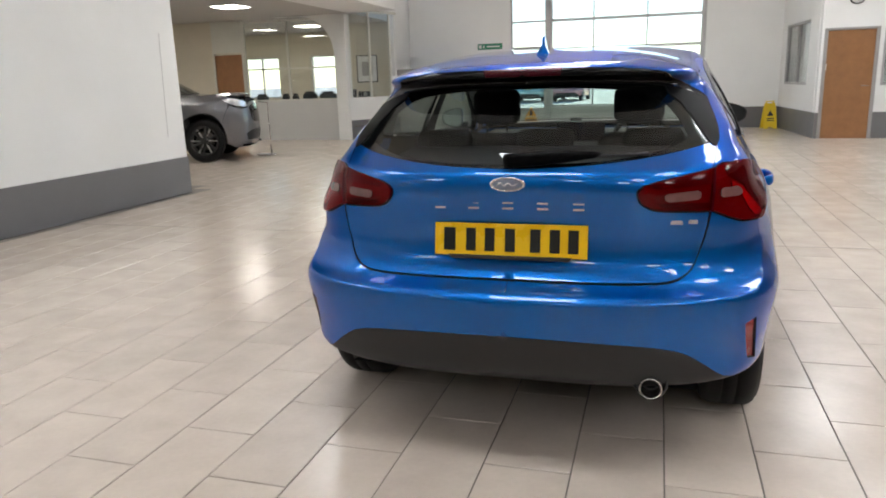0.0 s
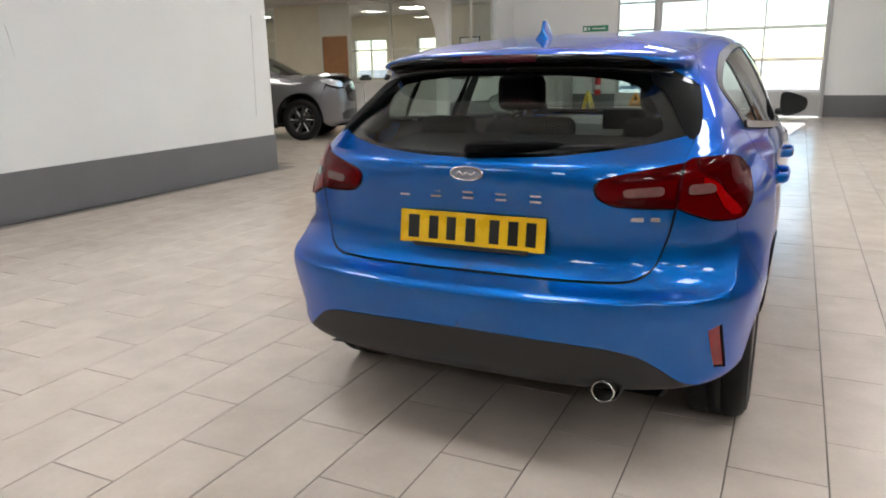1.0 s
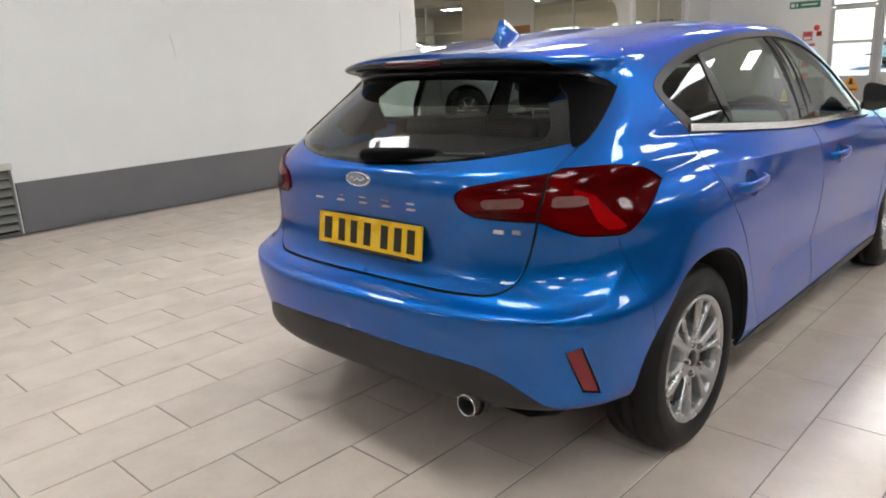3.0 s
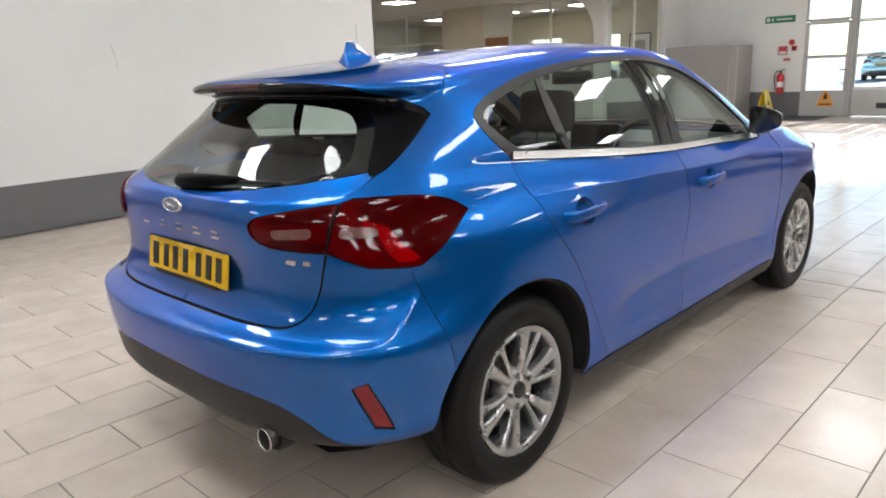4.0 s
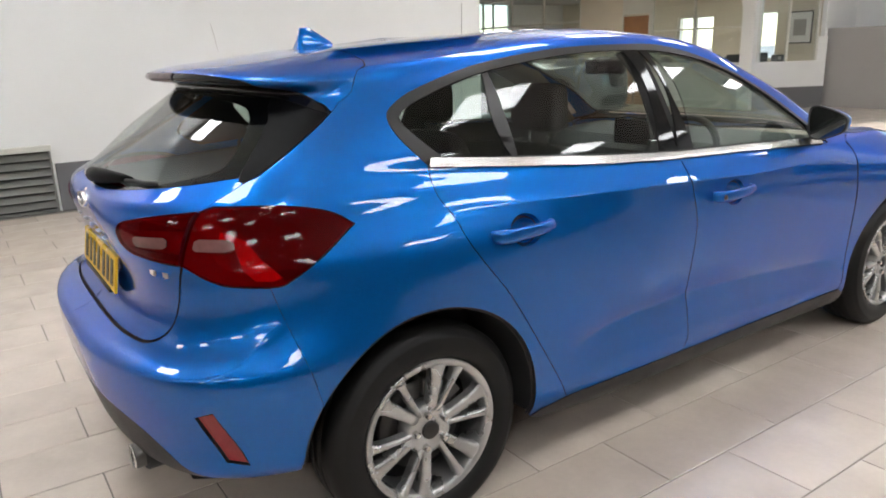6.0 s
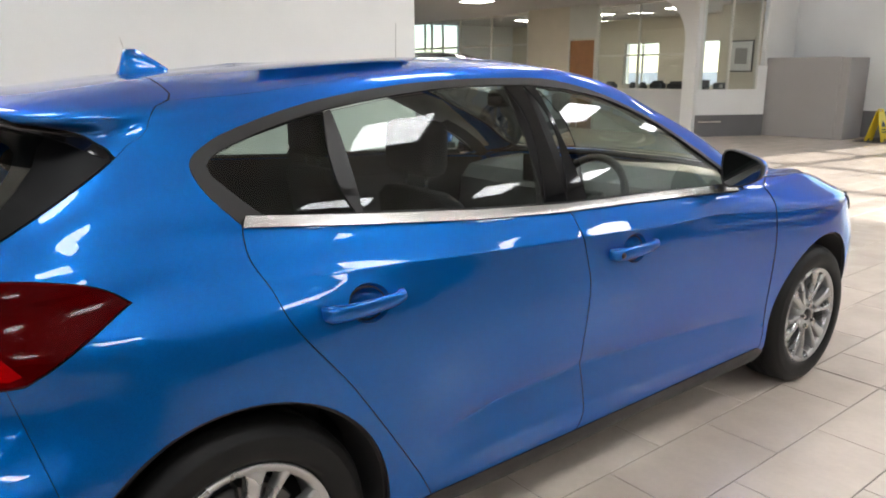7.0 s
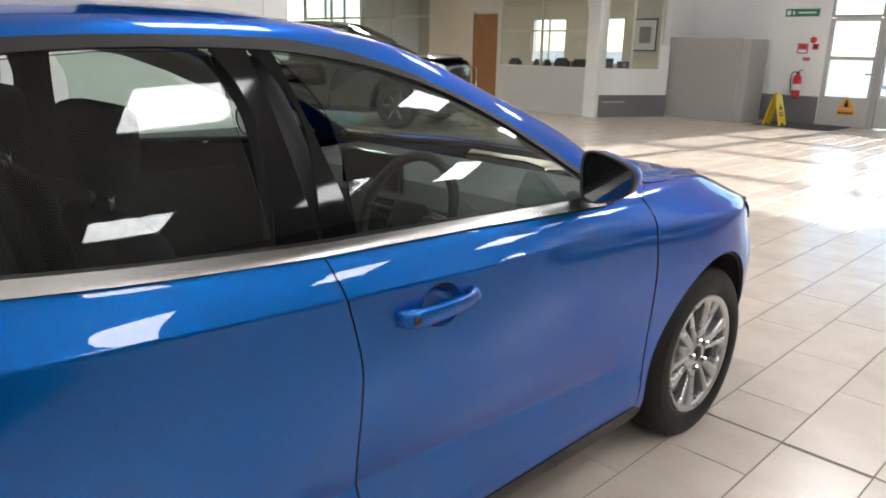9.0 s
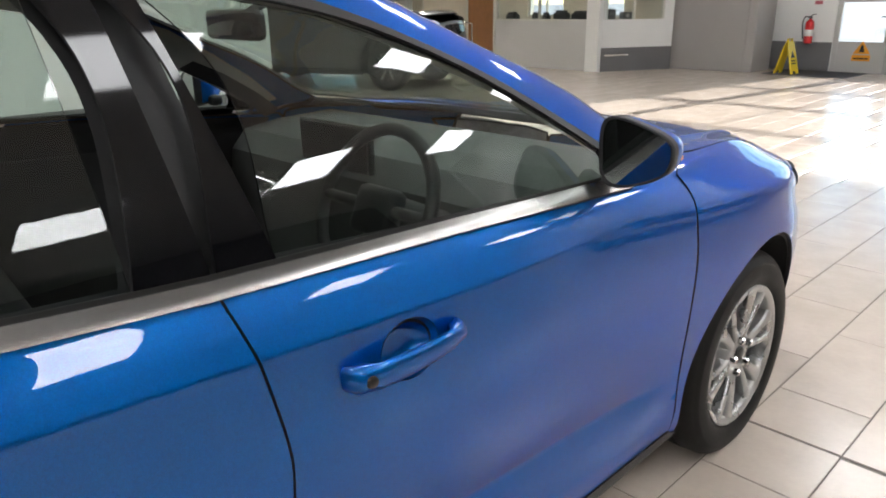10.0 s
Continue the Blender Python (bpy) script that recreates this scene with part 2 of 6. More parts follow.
def part(name, bm, material, parent=None, label="", smooth=False):
    """Links a bmesh as one mesh object under a thing or a part."""
    me = bpy.data.meshes.new(name)
    bm.normal_update()
    bm.to_mesh(me)
    bm.free()
    for m in material if isinstance(material, (list, tuple)) else [material]:
        me.materials.append(m)
    if smooth:
        me.polygons.foreach_set("use_smooth", [True] * len(me.polygons))
    ob = new(name, me)
    ob.parent = parent
    return tagged(ob, label) if label else ob


def thing(name, label, category, group="", kind="", at=(0, 0, 0), turn=0):
    ob = new(name)
    ob.empty_display_size = 0.1
    ob.matrix_basis = pose(*at, 0, 0, turn)
    return tagged(ob, label, category, group, kind)


def box_bm(x0, x1, y0, y1, z0, z1, bevel=0.0, seg=2, bm=None):
    """A box between two corners, its edges rounded."""
    own = bmesh.new()
    bmesh.ops.create_cube(own, size=1)
    for v in own.verts:
        v.co = ((x0 + x1) / 2 + v.co.x * (x1 - x0), (y0 + y1) / 2 + v.co.y * (y1 - y0), (z0 + z1) / 2 + v.co.z * (z1 - z0))
    if bevel:
        bmesh.ops.bevel(own, geom=own.edges[:], offset=bevel, segments=seg, affect="EDGES", profile=0.5)
    if bm is None:
        return own
    me = bpy.data.meshes.new("tmp")
    own.to_mesh(me)
    own.free()
    bm.from_mesh(me)
    bpy.data.meshes.remove(me)
    return bm


def box(name, x0, x1, y0, y1, z0, z1, mat, parent=None, bevel=0.003, label="", category="", kind="", group=""):
    ob = part(name, box_bm(x0, x1, y0, y1, z0, z1, bevel), mat, parent, label)
    return tagged(ob, label, category, group, kind)


def tube_bm(points, radius, seg=10, closed=False, bm=None):
    """A round bar along points; radius may be one number or one a point."""
    bm = bm or bmesh.new()
    pts = [Vector(p) for p in points]
    rad = radius if isinstance(radius, (list, tuple)) else [radius] * len(pts)
    rows, up = [], Vector((0.013, 0.021, 1.0)).normalized()
    for i, p in enumerate(pts):
        a = pts[(i - 1) % len(pts)] if closed or i else p
        b = pts[(i + 1) % len(pts)] if closed or i + 1 < len(pts) else p
        d = (b - a).normalized()
        s = d.cross(up if abs(d.dot(up)) < 0.95 else Vector((1, 0, 0))).normalized()
        t = s.cross(d)
        rows.append([bm.verts.new(p + rad[i] * (math.cos(k * math.tau / seg) * s + math.sin(k * math.tau / seg) * t)) for k in range(seg)])
    for i in range(len(rows) if closed else len(rows) - 1):
        a, b = rows[i], rows[(i + 1) % len(rows)]
        for k in range(seg):
            bm.faces.new((a[k], a[(k + 1) % seg], b[(k + 1) % seg], b[k]))
    if not closed:
        bm.faces.new(rows[0])
        bm.faces.new(rows[-1][::-1])
    bmesh.ops.recalc_face_normals(bm, faces=bm.faces[:])
    return bm


def lathe_bm(profile, seg=48, axis="x", bm=None, close=False):
    """A profile of (radius, offset) turned round an axis."""
    bm = bm or bmesh.new()
    rows = []
    for r, o in profile:
        row = []
        for k in range(seg):
            c, s = r * math.cos(k * math.tau / seg), r * math.sin(k * math.tau / seg)
            row.append(bm.verts.new({"x": (o, c, s), "y": (c, o, s), "z": (c, s, o)}[axis]))
        rows.append(row)
    for a, b in zip(rows, rows[1:] + rows[:1] if close else rows[1:]):
        for k in range(seg):
            bm.faces.new((a[k], a[(k + 1) % seg], b[(k + 1) % seg], b[k]))
    bmesh.ops.recalc_face_normals(bm, faces=bm.faces[:])
    return bm


def prism_bm(outline, axis, lo, hi, bevel=0.0, bm=None):
    """A flat outline pushed along an axis from lo to hi. outline: (y, z) for x, (x, z) for y, (x, y) for z."""
    own = bmesh.new()
    put = {"x": lambda a, b, c: (c, a, b), "y": lambda a, b, c: (a, c, b), "z": lambda a, b, c: (a, b, c)}[axis]
    low = [own.verts.new(put(a, b, lo)) for a, b in outline]
    high = [own.verts.new(put(a, b, hi)) for a, b in outline]
    n = len(outline)
    own.faces.new(low)
    own.faces.new(high[::-1])
    for k in range(n):
        own.faces.new((low[k], high[k], high[(k + 1) % n], low[(k + 1) % n]))
    bmesh.ops.recalc_face_normals(own, faces=own.faces[:])
    if bevel:
        caps = [e for e in own.edges if (e.verts[0] in low) == (e.verts[1] in low)]
        bmesh.ops.bevel(own, geom=caps, offset=bevel, segments=2, affect="EDGES", profile=0.5)
    if bm is None:
        return own
    me = bpy.data.meshes.new("tmp")
    own.to_mesh(me)
    own.free()
    bm.from_mesh(me)
    bpy.data.meshes.remove(me)
    return bm


def arc(cx, cy, r, a0, a1, n=12):
    return [(cx + r * math.cos(radians(a0 + (a1 - a0) * k / n)), cy + r * math.sin(radians(a0 + (a1 - a0) * k / n))) for k in range(n + 1)]


def curve(points, n=6):
    """A smooth open line through points."""
    p = [np.array(q, float) for q in points]
    p = [2 * p[0] - p[1], *p, 2 * p[-1] - p[-2]]
    out = []
    for a, b, c, d in zip(p, p[1:], p[2:], p[3:]):
        for k in range(n):
            t = k / n
            out.append(tuple(0.5 * (2 * b + (c - a) * t + (2 * a - 5 * b + 4 * c - d) * t * t + (3 * b - a - 3 * c + d) * t ** 3)))
    return out + [tuple(p[-2])]


# ---------------------------------------------------------------- the showroom's shell
H = 5.2          # ceiling
YF = 16.8        # inner face of the glazed end wall
XW = -5.4        # inner face of the long white wall
YE = 5.72        # where the long white wall ends

box("ground_outside", -300, 300, YF + 0.3, 600, -0.12, -0.02, YARD, bevel=0, label="pale concrete yard outside the glazed end", category="ground", kind="structure")
box("floor", -18, 13.6, -12.3, 19.6, -0.2, -0.0035, GROUT, bevel=0, label="grout bed under beige porcelain floor tiles", category="floor", kind="structure")


def wall(name, x0, x1, y0, y1, z1=H, z0=0.0, mat=WHITE, label="plain white painted wall"):
    return box(name, x0, x1, y0, y1, z0, z1, mat, bevel=0.004, label=label, category="wall", kind="structure")


def skirt(name, x0, x1, y0, y1, h):
    return box(name, x0, x1, y0, y1, 0.002, h, DADO, bevel=0.003, label="dark grey painted dado band along the white wall", category="skirting", kind="structure")


def window_unit(name, x0, x1, y, z0, z1, bars_x=(), bars_z=(), axis="x", frame_w=0.05, label="", mat=FRAME):
    """A framed window standing in a wall: axis x runs along x at depth y, axis y along y at depth x=y."""
    w = thing(name, label, "window", kind="structure", at=(0, 0, 0))
    f = frame_w

    def bar(n, a0, a1, b0, b1, d0, d1, m):
        if axis == "x":
            return box(n, a0, a1, d0, d1, b0, b1, m, w, 0.003)
        return box(n, d0, d1, a0, a1, b0, b1, m, w, 0.003)
    for a in (x0, x1 - f):
        bar("jamb", a, a + f, z0, z1, y - 0.03, y + 0.05, mat)
    for b in (z0, z1 - f):
        bar("rail", x0 + f, x1 - f, b, b + f, y - 0.03, y + 0.05, mat)
    xs, zs = [x0 + f, *bars_x, x1 - f], [z0 + f, *bars_z, z1 - f]
    for b in bars_z:
        bar("glazing_bar", x0 + f, x1 - f, b - f / 2, b + f / 2, y - 0.015, y + 0.04, mat)
    for a in bars_x:
        bar("mullion", a - f / 2, a + f / 2, z0 + f, z1 - f, y - 0.02, y + 0.045, mat)
    for a0, a1 in zip(xs, xs[1:]):
        for b0, b1 in zip(zs, zs[1:]):
            g = bar("pane", a0, a1, b0, b1, y + 0.008, y + 0.012, CLEAR)
            g.visible_shadow = False
    return w


wall("wall_west", XW - 0.28, XW, -12.0, YE, label="long white painted wall with scuffs and hairline marks")
skirt("baseboard_west", XW + 0.001, XW + 0.012, -12.0, -0.66, 0.47)
skirt("baseboard_west_end", XW + 0.001, XW + 0.012, 0.50, YE, 0.47)
skirt("baseboard_return", XW - 0.28, XW + 0.012, YE + 0.001, YE + 0.012, 0.47)
# south and east walls stay out of view; their dark colour shapes the light
wall("wall_south", -5.68, 13.3, -12.3, -12.0, mat=DIM, label="unseen wall closing the showroom, near-black to keep reflections dark")
wall("wall_east", 13.0, 13.3, -12.0, 13.4, mat=DIM, label="unseen wall closing the showroom, near-black to keep reflections dark")
ceiling = box("ceiling", -5.68, 13.3, -12.3, YF + 0.3, H, H + 0.15, CEIL, bevel=0, label="white lined roof over the showroom", category="ceiling", kind="structure")

# end wall with the glazed sectional door
GX0, GX1, GZ1 = -3.30, 1.42, 3.42
wall("wall_north_west", -6.6, GX0, YF, YF + 0.3)
wall("wall_north_east", GX1, 3.7, YF, YF + 0.3)
wall("wall_north_head", GX0, GX1, YF, YF + 0.3, z0=GZ1)
skirt("baseboard_north_west", -6.2, GX0, YF - 0.012, YF - 0.001, 0.55)
skirt("baseboard_north_east", GX1 + 0.06, 3.4, YF - 0.012, YF - 0.001, 0.50)
# return wall with an office window, and the wall with the oak door
RX, RY = 3.4, 13.4
box("wall_return_sill", RX, RX + 0.2, RY + 0.2, YF - 0.002, 0, 1.02, WHITE, bevel=0.003, label="white wall under the office window", category="wall", kind="structure")
box("wall_return_head", RX, RX + 0.2, RY + 0.2, YF - 0.002, 2.32, H, WHITE, bevel=0.003, label="white wall over the office window", category="wall", kind="structure")
box("wall_return_pier", RX, RX + 0.2, RY + 0.2, 14.3, 1.02, 2.32, WHITE, bevel=0.003, label="white pier beside the office window", category="wall", kind="structure")
box("wall_return_jamb", RX, RX + 0.2, 16.35, YF - 0.002, 1.02, 2.32, WHITE, bevel=0.003, label="white pier in the room's corner", category="wall", kind="structure")
skirt("baseboard_return_east", RX - 0.012, RX - 0.001, RY, YF - 0.013, 0.50)
DX0, DX1 = 3.51, 4.33
box("wall_door_pier", RX, DX0 - 0.06, RY, RY + 0.2, 0, H, WHITE, bevel=0.003, label="white wall beside the oak door", category="wall", kind="structure")
box("wall_door_head", DX0 - 0.06, DX1 + 0.06, RY, RY + 0.2, 2.08, H, WHITE, bevel=0.003, label="white wall over the oak door", category="wall", kind="structure")
box("wall_door_side", DX1 + 0.06, 13.3, RY, RY + 0.2, 0, 1.0, WHITE, bevel=0.003, label="white wall below the side window", category="wall", kind="structure")
box("wall_door_side_head", DX1 + 0.06, 13.3, RY, RY + 0.2, 2.05, H, WHITE, bevel=0.003, label="white wall above the side window", category="wall", kind="structure")
box("wall_door_mullion", DX1 + 0.06, DX1 + 0.14, RY, RY + 0.2, 1.0, 2.05, WHITE, bevel=0.003, label="white post between door and side window", category="wall", kind="structure")
skirt("baseboard_door", RX - 0.012, DX0 - 0.06, RY - 0.012, RY - 0.001, 0.50)
skirt("baseboard_door_side", DX1 + 0.06, 13.0, RY - 0.012, RY - 0.001, 0.50)
wall("wall_office_north", RX + 0.2, 9.6, 19.0, 19.3)
wall("wall_office_east", 9.3, 9.6, 13.2, 19.0)
box("ceiling_office", RX + 0.2, 9.6, RY, 19.3, 2.6, 2.7, SOFFIT, bevel=0, label="low ceiling over the back office", category="ceiling", kind="structure")

# oak door in its grey frame
door = thing("door_1", "closed oak-veneer door in a grey frame with lever handle", "door", kind="structure", at=(DX0, RY, 0))
box("leaf", 0.003, DX1 - DX0 - 0.003, -0.002, 0.042, 0.006, 2.035, OAK, door, 0.003)
for x in (-0.06, DX1 - DX0):
    box("jamb", x, x + 0.06, -0.02, 0.12, 0, 2.08, OAKFRAME, door, 0.004)
box("lintel", 0, DX1 - DX0, -0.02, 0.12, 2.04, 2.08, OAKFRAME, door, 0.004)
hb = tube_bm([(0.74, -0.002, 1.0), (0.74, -0.055, 1.0), (0.73, -0.06, 1.0), (0.62, -0.06, 1.0)], 0.009, 10)
part("handle", hb, CHROME, door, "chrome lever handle", True)


window_unit("window_1", 14.3, 16.35, RX + 0.04, 1.02, 2.32, bars_x=(15.3,), axis="y", label="grey-framed internal office window in the white wall")
for ob_name in ("wall_return_sill", "wall_return_head", "wall_return_pier", "wall_return_jamb", "baseboard_return_east", "window_1"):  # this wall stands a little askew
    bpy.data.objects[ob_name].matrix_basis = pose(RX, RY, 0, 0, 0, 3.3) @ pose(-RX, -RY, 0)
window_unit("window_2", DX1 + 0.14, 7.6, RY + 0.06, 1.0, 2.05, bars_x=(5.6, 6.6), label="grey-framed side window next to the oak door")
box("wall_side_fill", 7.6, 13.3, RY, RY + 0.2, 1.0, 2.05, WHITE, bevel=0.003, label="white wall past the side window", category="wall", kind="structure")

# glazed end: pass door and sectional overhead door
PX1 = -2.36
pd = thing("door_2", "grey aluminium glazed pass door with a warning sticker", "door", kind="structure", at=(0, YF + 0.06, 0))
for x in (GX0, PX1 - 0.07):
    box("stile", x, x + 0.09 if x == GX0 else x + 0.07, -0.03, 0.04, 0, 2.06, PANEL, pd)
for z0, z1, m in ((0.0, 0.57, PANEL), (1.28, 1.35, PANEL), (2.0, 2.08, PANEL)):
    box("rail", GX0 + 0.09, PX1 - 0.07, -0.025, 0.035, z0, z1, m, pd)
for z0, z1 in ((0.57, 1.28), (1.35, 2.0)):
    g = box("pane", GX0 + 0.09, PX1 - 0.07, 0.0, 0.006, z0, z1, CLEAR, pd, 0)
    g.visible_shadow = False
part("handle", tube_bm([(PX1 - 0.04, -0.03, 1.02), (PX1 - 0.04, -0.075, 1.02), (PX1 - 0.16, -0.08, 1.02)], 0.011, 8), BLACKP, pd, "black lever handle", True)
window_unit("window_3", GX0, PX1, YF + 0.06, 2.08, GZ1, bars_z=(2.75,), label="grey-framed fixed light over the pass door")
box("post", PX1, PX1 + 0.11, YF - 0.04, YF + 0.16, 0, GZ1, FRAME, bevel=0.004, label="grey steel post between the glazed doors", category="post", kind="structure")
SX0 = PX1 + 0.11
sd = thing("sectional_door", "closed overhead door of glazed aluminium sections", "garage door", kind="structure", at=(0, YF + 0.05, 0))
ROWS_Z = (0.02, 0.60, 1.32, 2.04, 2.75, GZ1)
COLS_X = (SX0, -1.18, 0.12, GX1)
for i, (z0, z1) in enumerate(zip(ROWS_Z, ROWS_Z[1:])):
    sec = new("section")
    sec.parent = sd
    if i == 0:
        box("panel", SX0, GX1, -0.02, 0.03, z0, z1 - 0.006, PANEL, sec, 0.006)
        box("vent", -1.75, -1.45, -0.026, -0.019, 0.18, 0.30, BLACKP, sec, 0.003, "small dark vent plate")
        continue
    for z in (z0, z1 - 0.04):
        box("rail", SX0, GX1, -0.02, 0.03, z, z + 0.036, PANEL, sec, 0.004)
    for a in COLS_X:
        b = min(max(a - 0.02, SX0), GX1 - 0.04)
        box("stile", b, b + 0.04, -0.017, 0.027, z0 + 0.036, z1 - 0.04, PANEL, sec, 0.003)
    for a, b in zip(COLS_X, COLS_X[1:]):
        g = box("pane", a + 0.02, b - 0.02, 0.0, 0.006, z0 + 0.036, z1 - 0.04, CLEAR, sec, 0)
        g.visible_shadow = False
for x in (GX1, ):
    box("guide_rail", x + 0.001, x + 0.07, YF - 0.07, YF - 0.001, 0, GZ1 + 0.4, FRAME, bevel=0.004, label="galvanised guide rail of the overhead door", category="rail", kind="structure")
box("threshold_mat", -4.1, -2.6, 15.55, YF - 0.02, -0.002, 0.009, MAT, bevel=0.003, label="dark ribbed entrance mat inside the pass door", category="mat")

# open annex beyond the white wall
AY = 14.1
wall("wall_annex_west", -18.0, -17.7, YE - 2, 13.6, 3.2, label="far white wall of the annex")
wall("wall_annex_west_end", -18.0, -17.7, 16.6, 19.3, 3.2, label="far white wall of the annex")
wall("wall_annex_west_sill", -18.0, -17.7, 13.6, 16.6, 0.9, label="far white wall of the annex below the windows")
window_unit("window_8", 13.6, 16.6, -17.85, 0.9, 3.0, bars_x=(14.35, 15.1, 15.85), axis="y", frame_w=0.06, label="tall bright window in pale frames", mat=CREAM)
wall("wall_annex_south", -18.0, XW - 0.28, YE - 2.2, YE - 2.0, 3.2)
box("ceiling_annex", -18.0, -6.6, YE - 2.2, 19.3, 2.95, 3.1, SOFFIT, bevel=0, label="low grey suspended ceiling of the annex", category="ceiling", kind="structure")
box("bulkhead", -6.6, XW, YE - 2.2, 13.9, 2.95, H, WHITE, bevel=0.004, label="white bulkhead above the annex opening", category="wall", kind="structure")
for k, (a, b) in enumerate(((-18.0, -12.6), (-11.3, -10.2), (-8.0, -6.6))):
    wall("wall_annex_north_%d" % (k + 1), a, b, 19.0, 19.3, 3.0, label="far cream office wall", mat=BEIGE)
for k, (a, b) in enumerate(((-12.6, -11.3), (-10.2, -8.0))):
    wall("wall_annex_sill_%d" % (k + 1), a, b, 19.0, 19.3, 0.95, label="far cream office wall below a window", mat=BEIGE)
    wall("wall_annex_head_%d" % (k + 1), a, b, 19.0, 19.3, 3.0, z0=2.25, label="far cream office wall above a window", mat=BEIGE)
    window_unit("window_%d" % (6 + k), a, b, 19.1, 0.95, 2.25, bars_x=((a + b) / 2,), frame_w=0.05, label="bright office window to the yard", mat=CREAM)
wall("wall_office_link", -6.7, -6.4, 16.8, 19.3, H)
for k, (x, y) in enumerate(((-8.0, 8.0), (-10.6, 8.0), (-8.0, 11.2), (-10.6, 11.2), (-13.4, 9.6), (-9.0, 16.6), (-11.6, 16.6), (-14.5, 16.6))):
    lamp = thing("ceiling_light", "square white fluorescent panel in the annex ceiling", "ceiling light", "annex ceiling lights", at=(x, y, 2.945))
    box("frame", -0.31, 0.31, -0.31, 0.31, -0.012, 0.004, CREAM, lamp, 0.003)
    box("diffuser", -0.28, 0.28, -0.28, 0.28, -0.016, -0.0125, TUBE, lamp, 0.001)

# glass partition with the oak door
door3 = thing("door_3", "oak-veneer office door in the glazed partition", "door", kind="structure", at=(-10.40, AY, 0))
box("leaf", 0.003, 0.787, 0, 0.042, 0.006, 2.13, OAK, door3, 0.003)
for x in (-0.05, 0.79):
    box("jamb", x, x + 0.05, -0.02, 0.1, 0, 2.18, CREAM, door3, 0.003)
box("partition_base", -9.56, -6.98, AY, AY + 0.09, 0, 0.97, DWARF, bevel=0.004, label="pale grey dwarf wall under the glass partition", category="partition", kind="structure")
box("partition_side", -11.9, -10.45, AY, AY + 0.08, 0, 2.95, BEIGE, bevel=0.004, label="cream partition panel beside the office door", category="partition", kind="structure")
box("partition_head", -10.45, -9.56, AY, AY + 0.08, 2.18, 2.95, CREAM, bevel=0.004, label="pale partition panel over the office door", category="partition", kind="structure")
window_unit("window_4", -9.56, -7.0, AY + 0.04, 0.97, 2.9, bars_x=(-8.35,), bars_z=(1.75,), frame_w=0.035, label="large office screen of clear glass in thin pale frames", mat=CREAM)
window_unit("window_5", -17.6, -11.9, AY + 0.04, 0.0, 2.9, bars_x=(-16.2, -14.8, -13.4), bars_z=(1.0, 2.1), frame_w=0.05, label="glazed office front in pale frames", mat=CREAM)
# arched column
ab = bmesh.new()
prism_bm([(-7.02, 0), (-6.72, 0), (-6.72, 3.2), (-8.6, 3.2), (-8.6, 2.95), *[(-7.95 + 0.93 * math.sin(radians(a)), 2.0 + 0.95 * math.cos(radians(a))) for a in range(0, 91, 9)]], "y", AY - 0.14, AY + 0.16, 0.006, ab)
tagged(part("arched_column", ab, WHITE, None, "white plaster column curving into an arch", False), category="column", kind="structure")
# slanting partition between column and grey screen
SL = thing("slanting_partition", "white dwarf partition with grey dado and a glazed top", "partition", kind="structure", at=(-6.80, 14.12, 0), turn=math.degrees(math.atan2(1.6, 0.80)))
box("base", 0, 1.64, -0.09, 0, 0.46, 1.0, WHITE, SL, 0.004)
box("dado", 0, 1.64, -0.10, 0, 0, 0.459, DADO, SL, 0.004)
box("upstand", 1.42, 1.64, -0.088, -0.002, 1.001, 1.5, WHITE, SL, 0.004)
for x in (0.0, 0.70, 1.38):
    box("post", x, x + 0.045, -0.075, -0.02, 1.001, 3.0, CREAM, SL, 0.003)
box("head_rail", 0, 1.64, -0.08, -0.01, 3.0, 3.06, CREAM, SL, 0.003)
g = box("pane", 0.045, 1.38, -0.05, -0.044, 1.002, 3.0, CLEAR, SL, 0)
g.visible_shadow = False
box("kick_plate", 0.08, 0.62, -0.106, -0.1005, 0.30, 0.33, CHROME, SL, 0.002, "bright metal strip")
scr = thing("screen_board", "plain grey free-standing screen against the end wall", "screen", at=(-6.20, 15.66, 0))
box("panel", 0, 1.70, 0, 0.10, 0, 1.66, SCREEN, scr, 0.02)
box("return_panel", 1.62, 1.86, 0.02, 0.9, 0, 1.645, SCREEN, scr, 0.02)

box("wall_link", -6.17, -6.07, 15.56, YF, 0, H, WHITE, bevel=0, label="white wall at the end of the slanting partition", category="wall", kind="structure")
box("head_wall", 0, 1.64, -0.09, 0, 3.061, H - 0.002, WHITE, SL, 0.003)
box("wall_corner", -6.90, -6.60, 13.9, 14.2, 2.95, H, WHITE, bevel=0, label="white wall over the partition corner", category="wall", kind="structure")


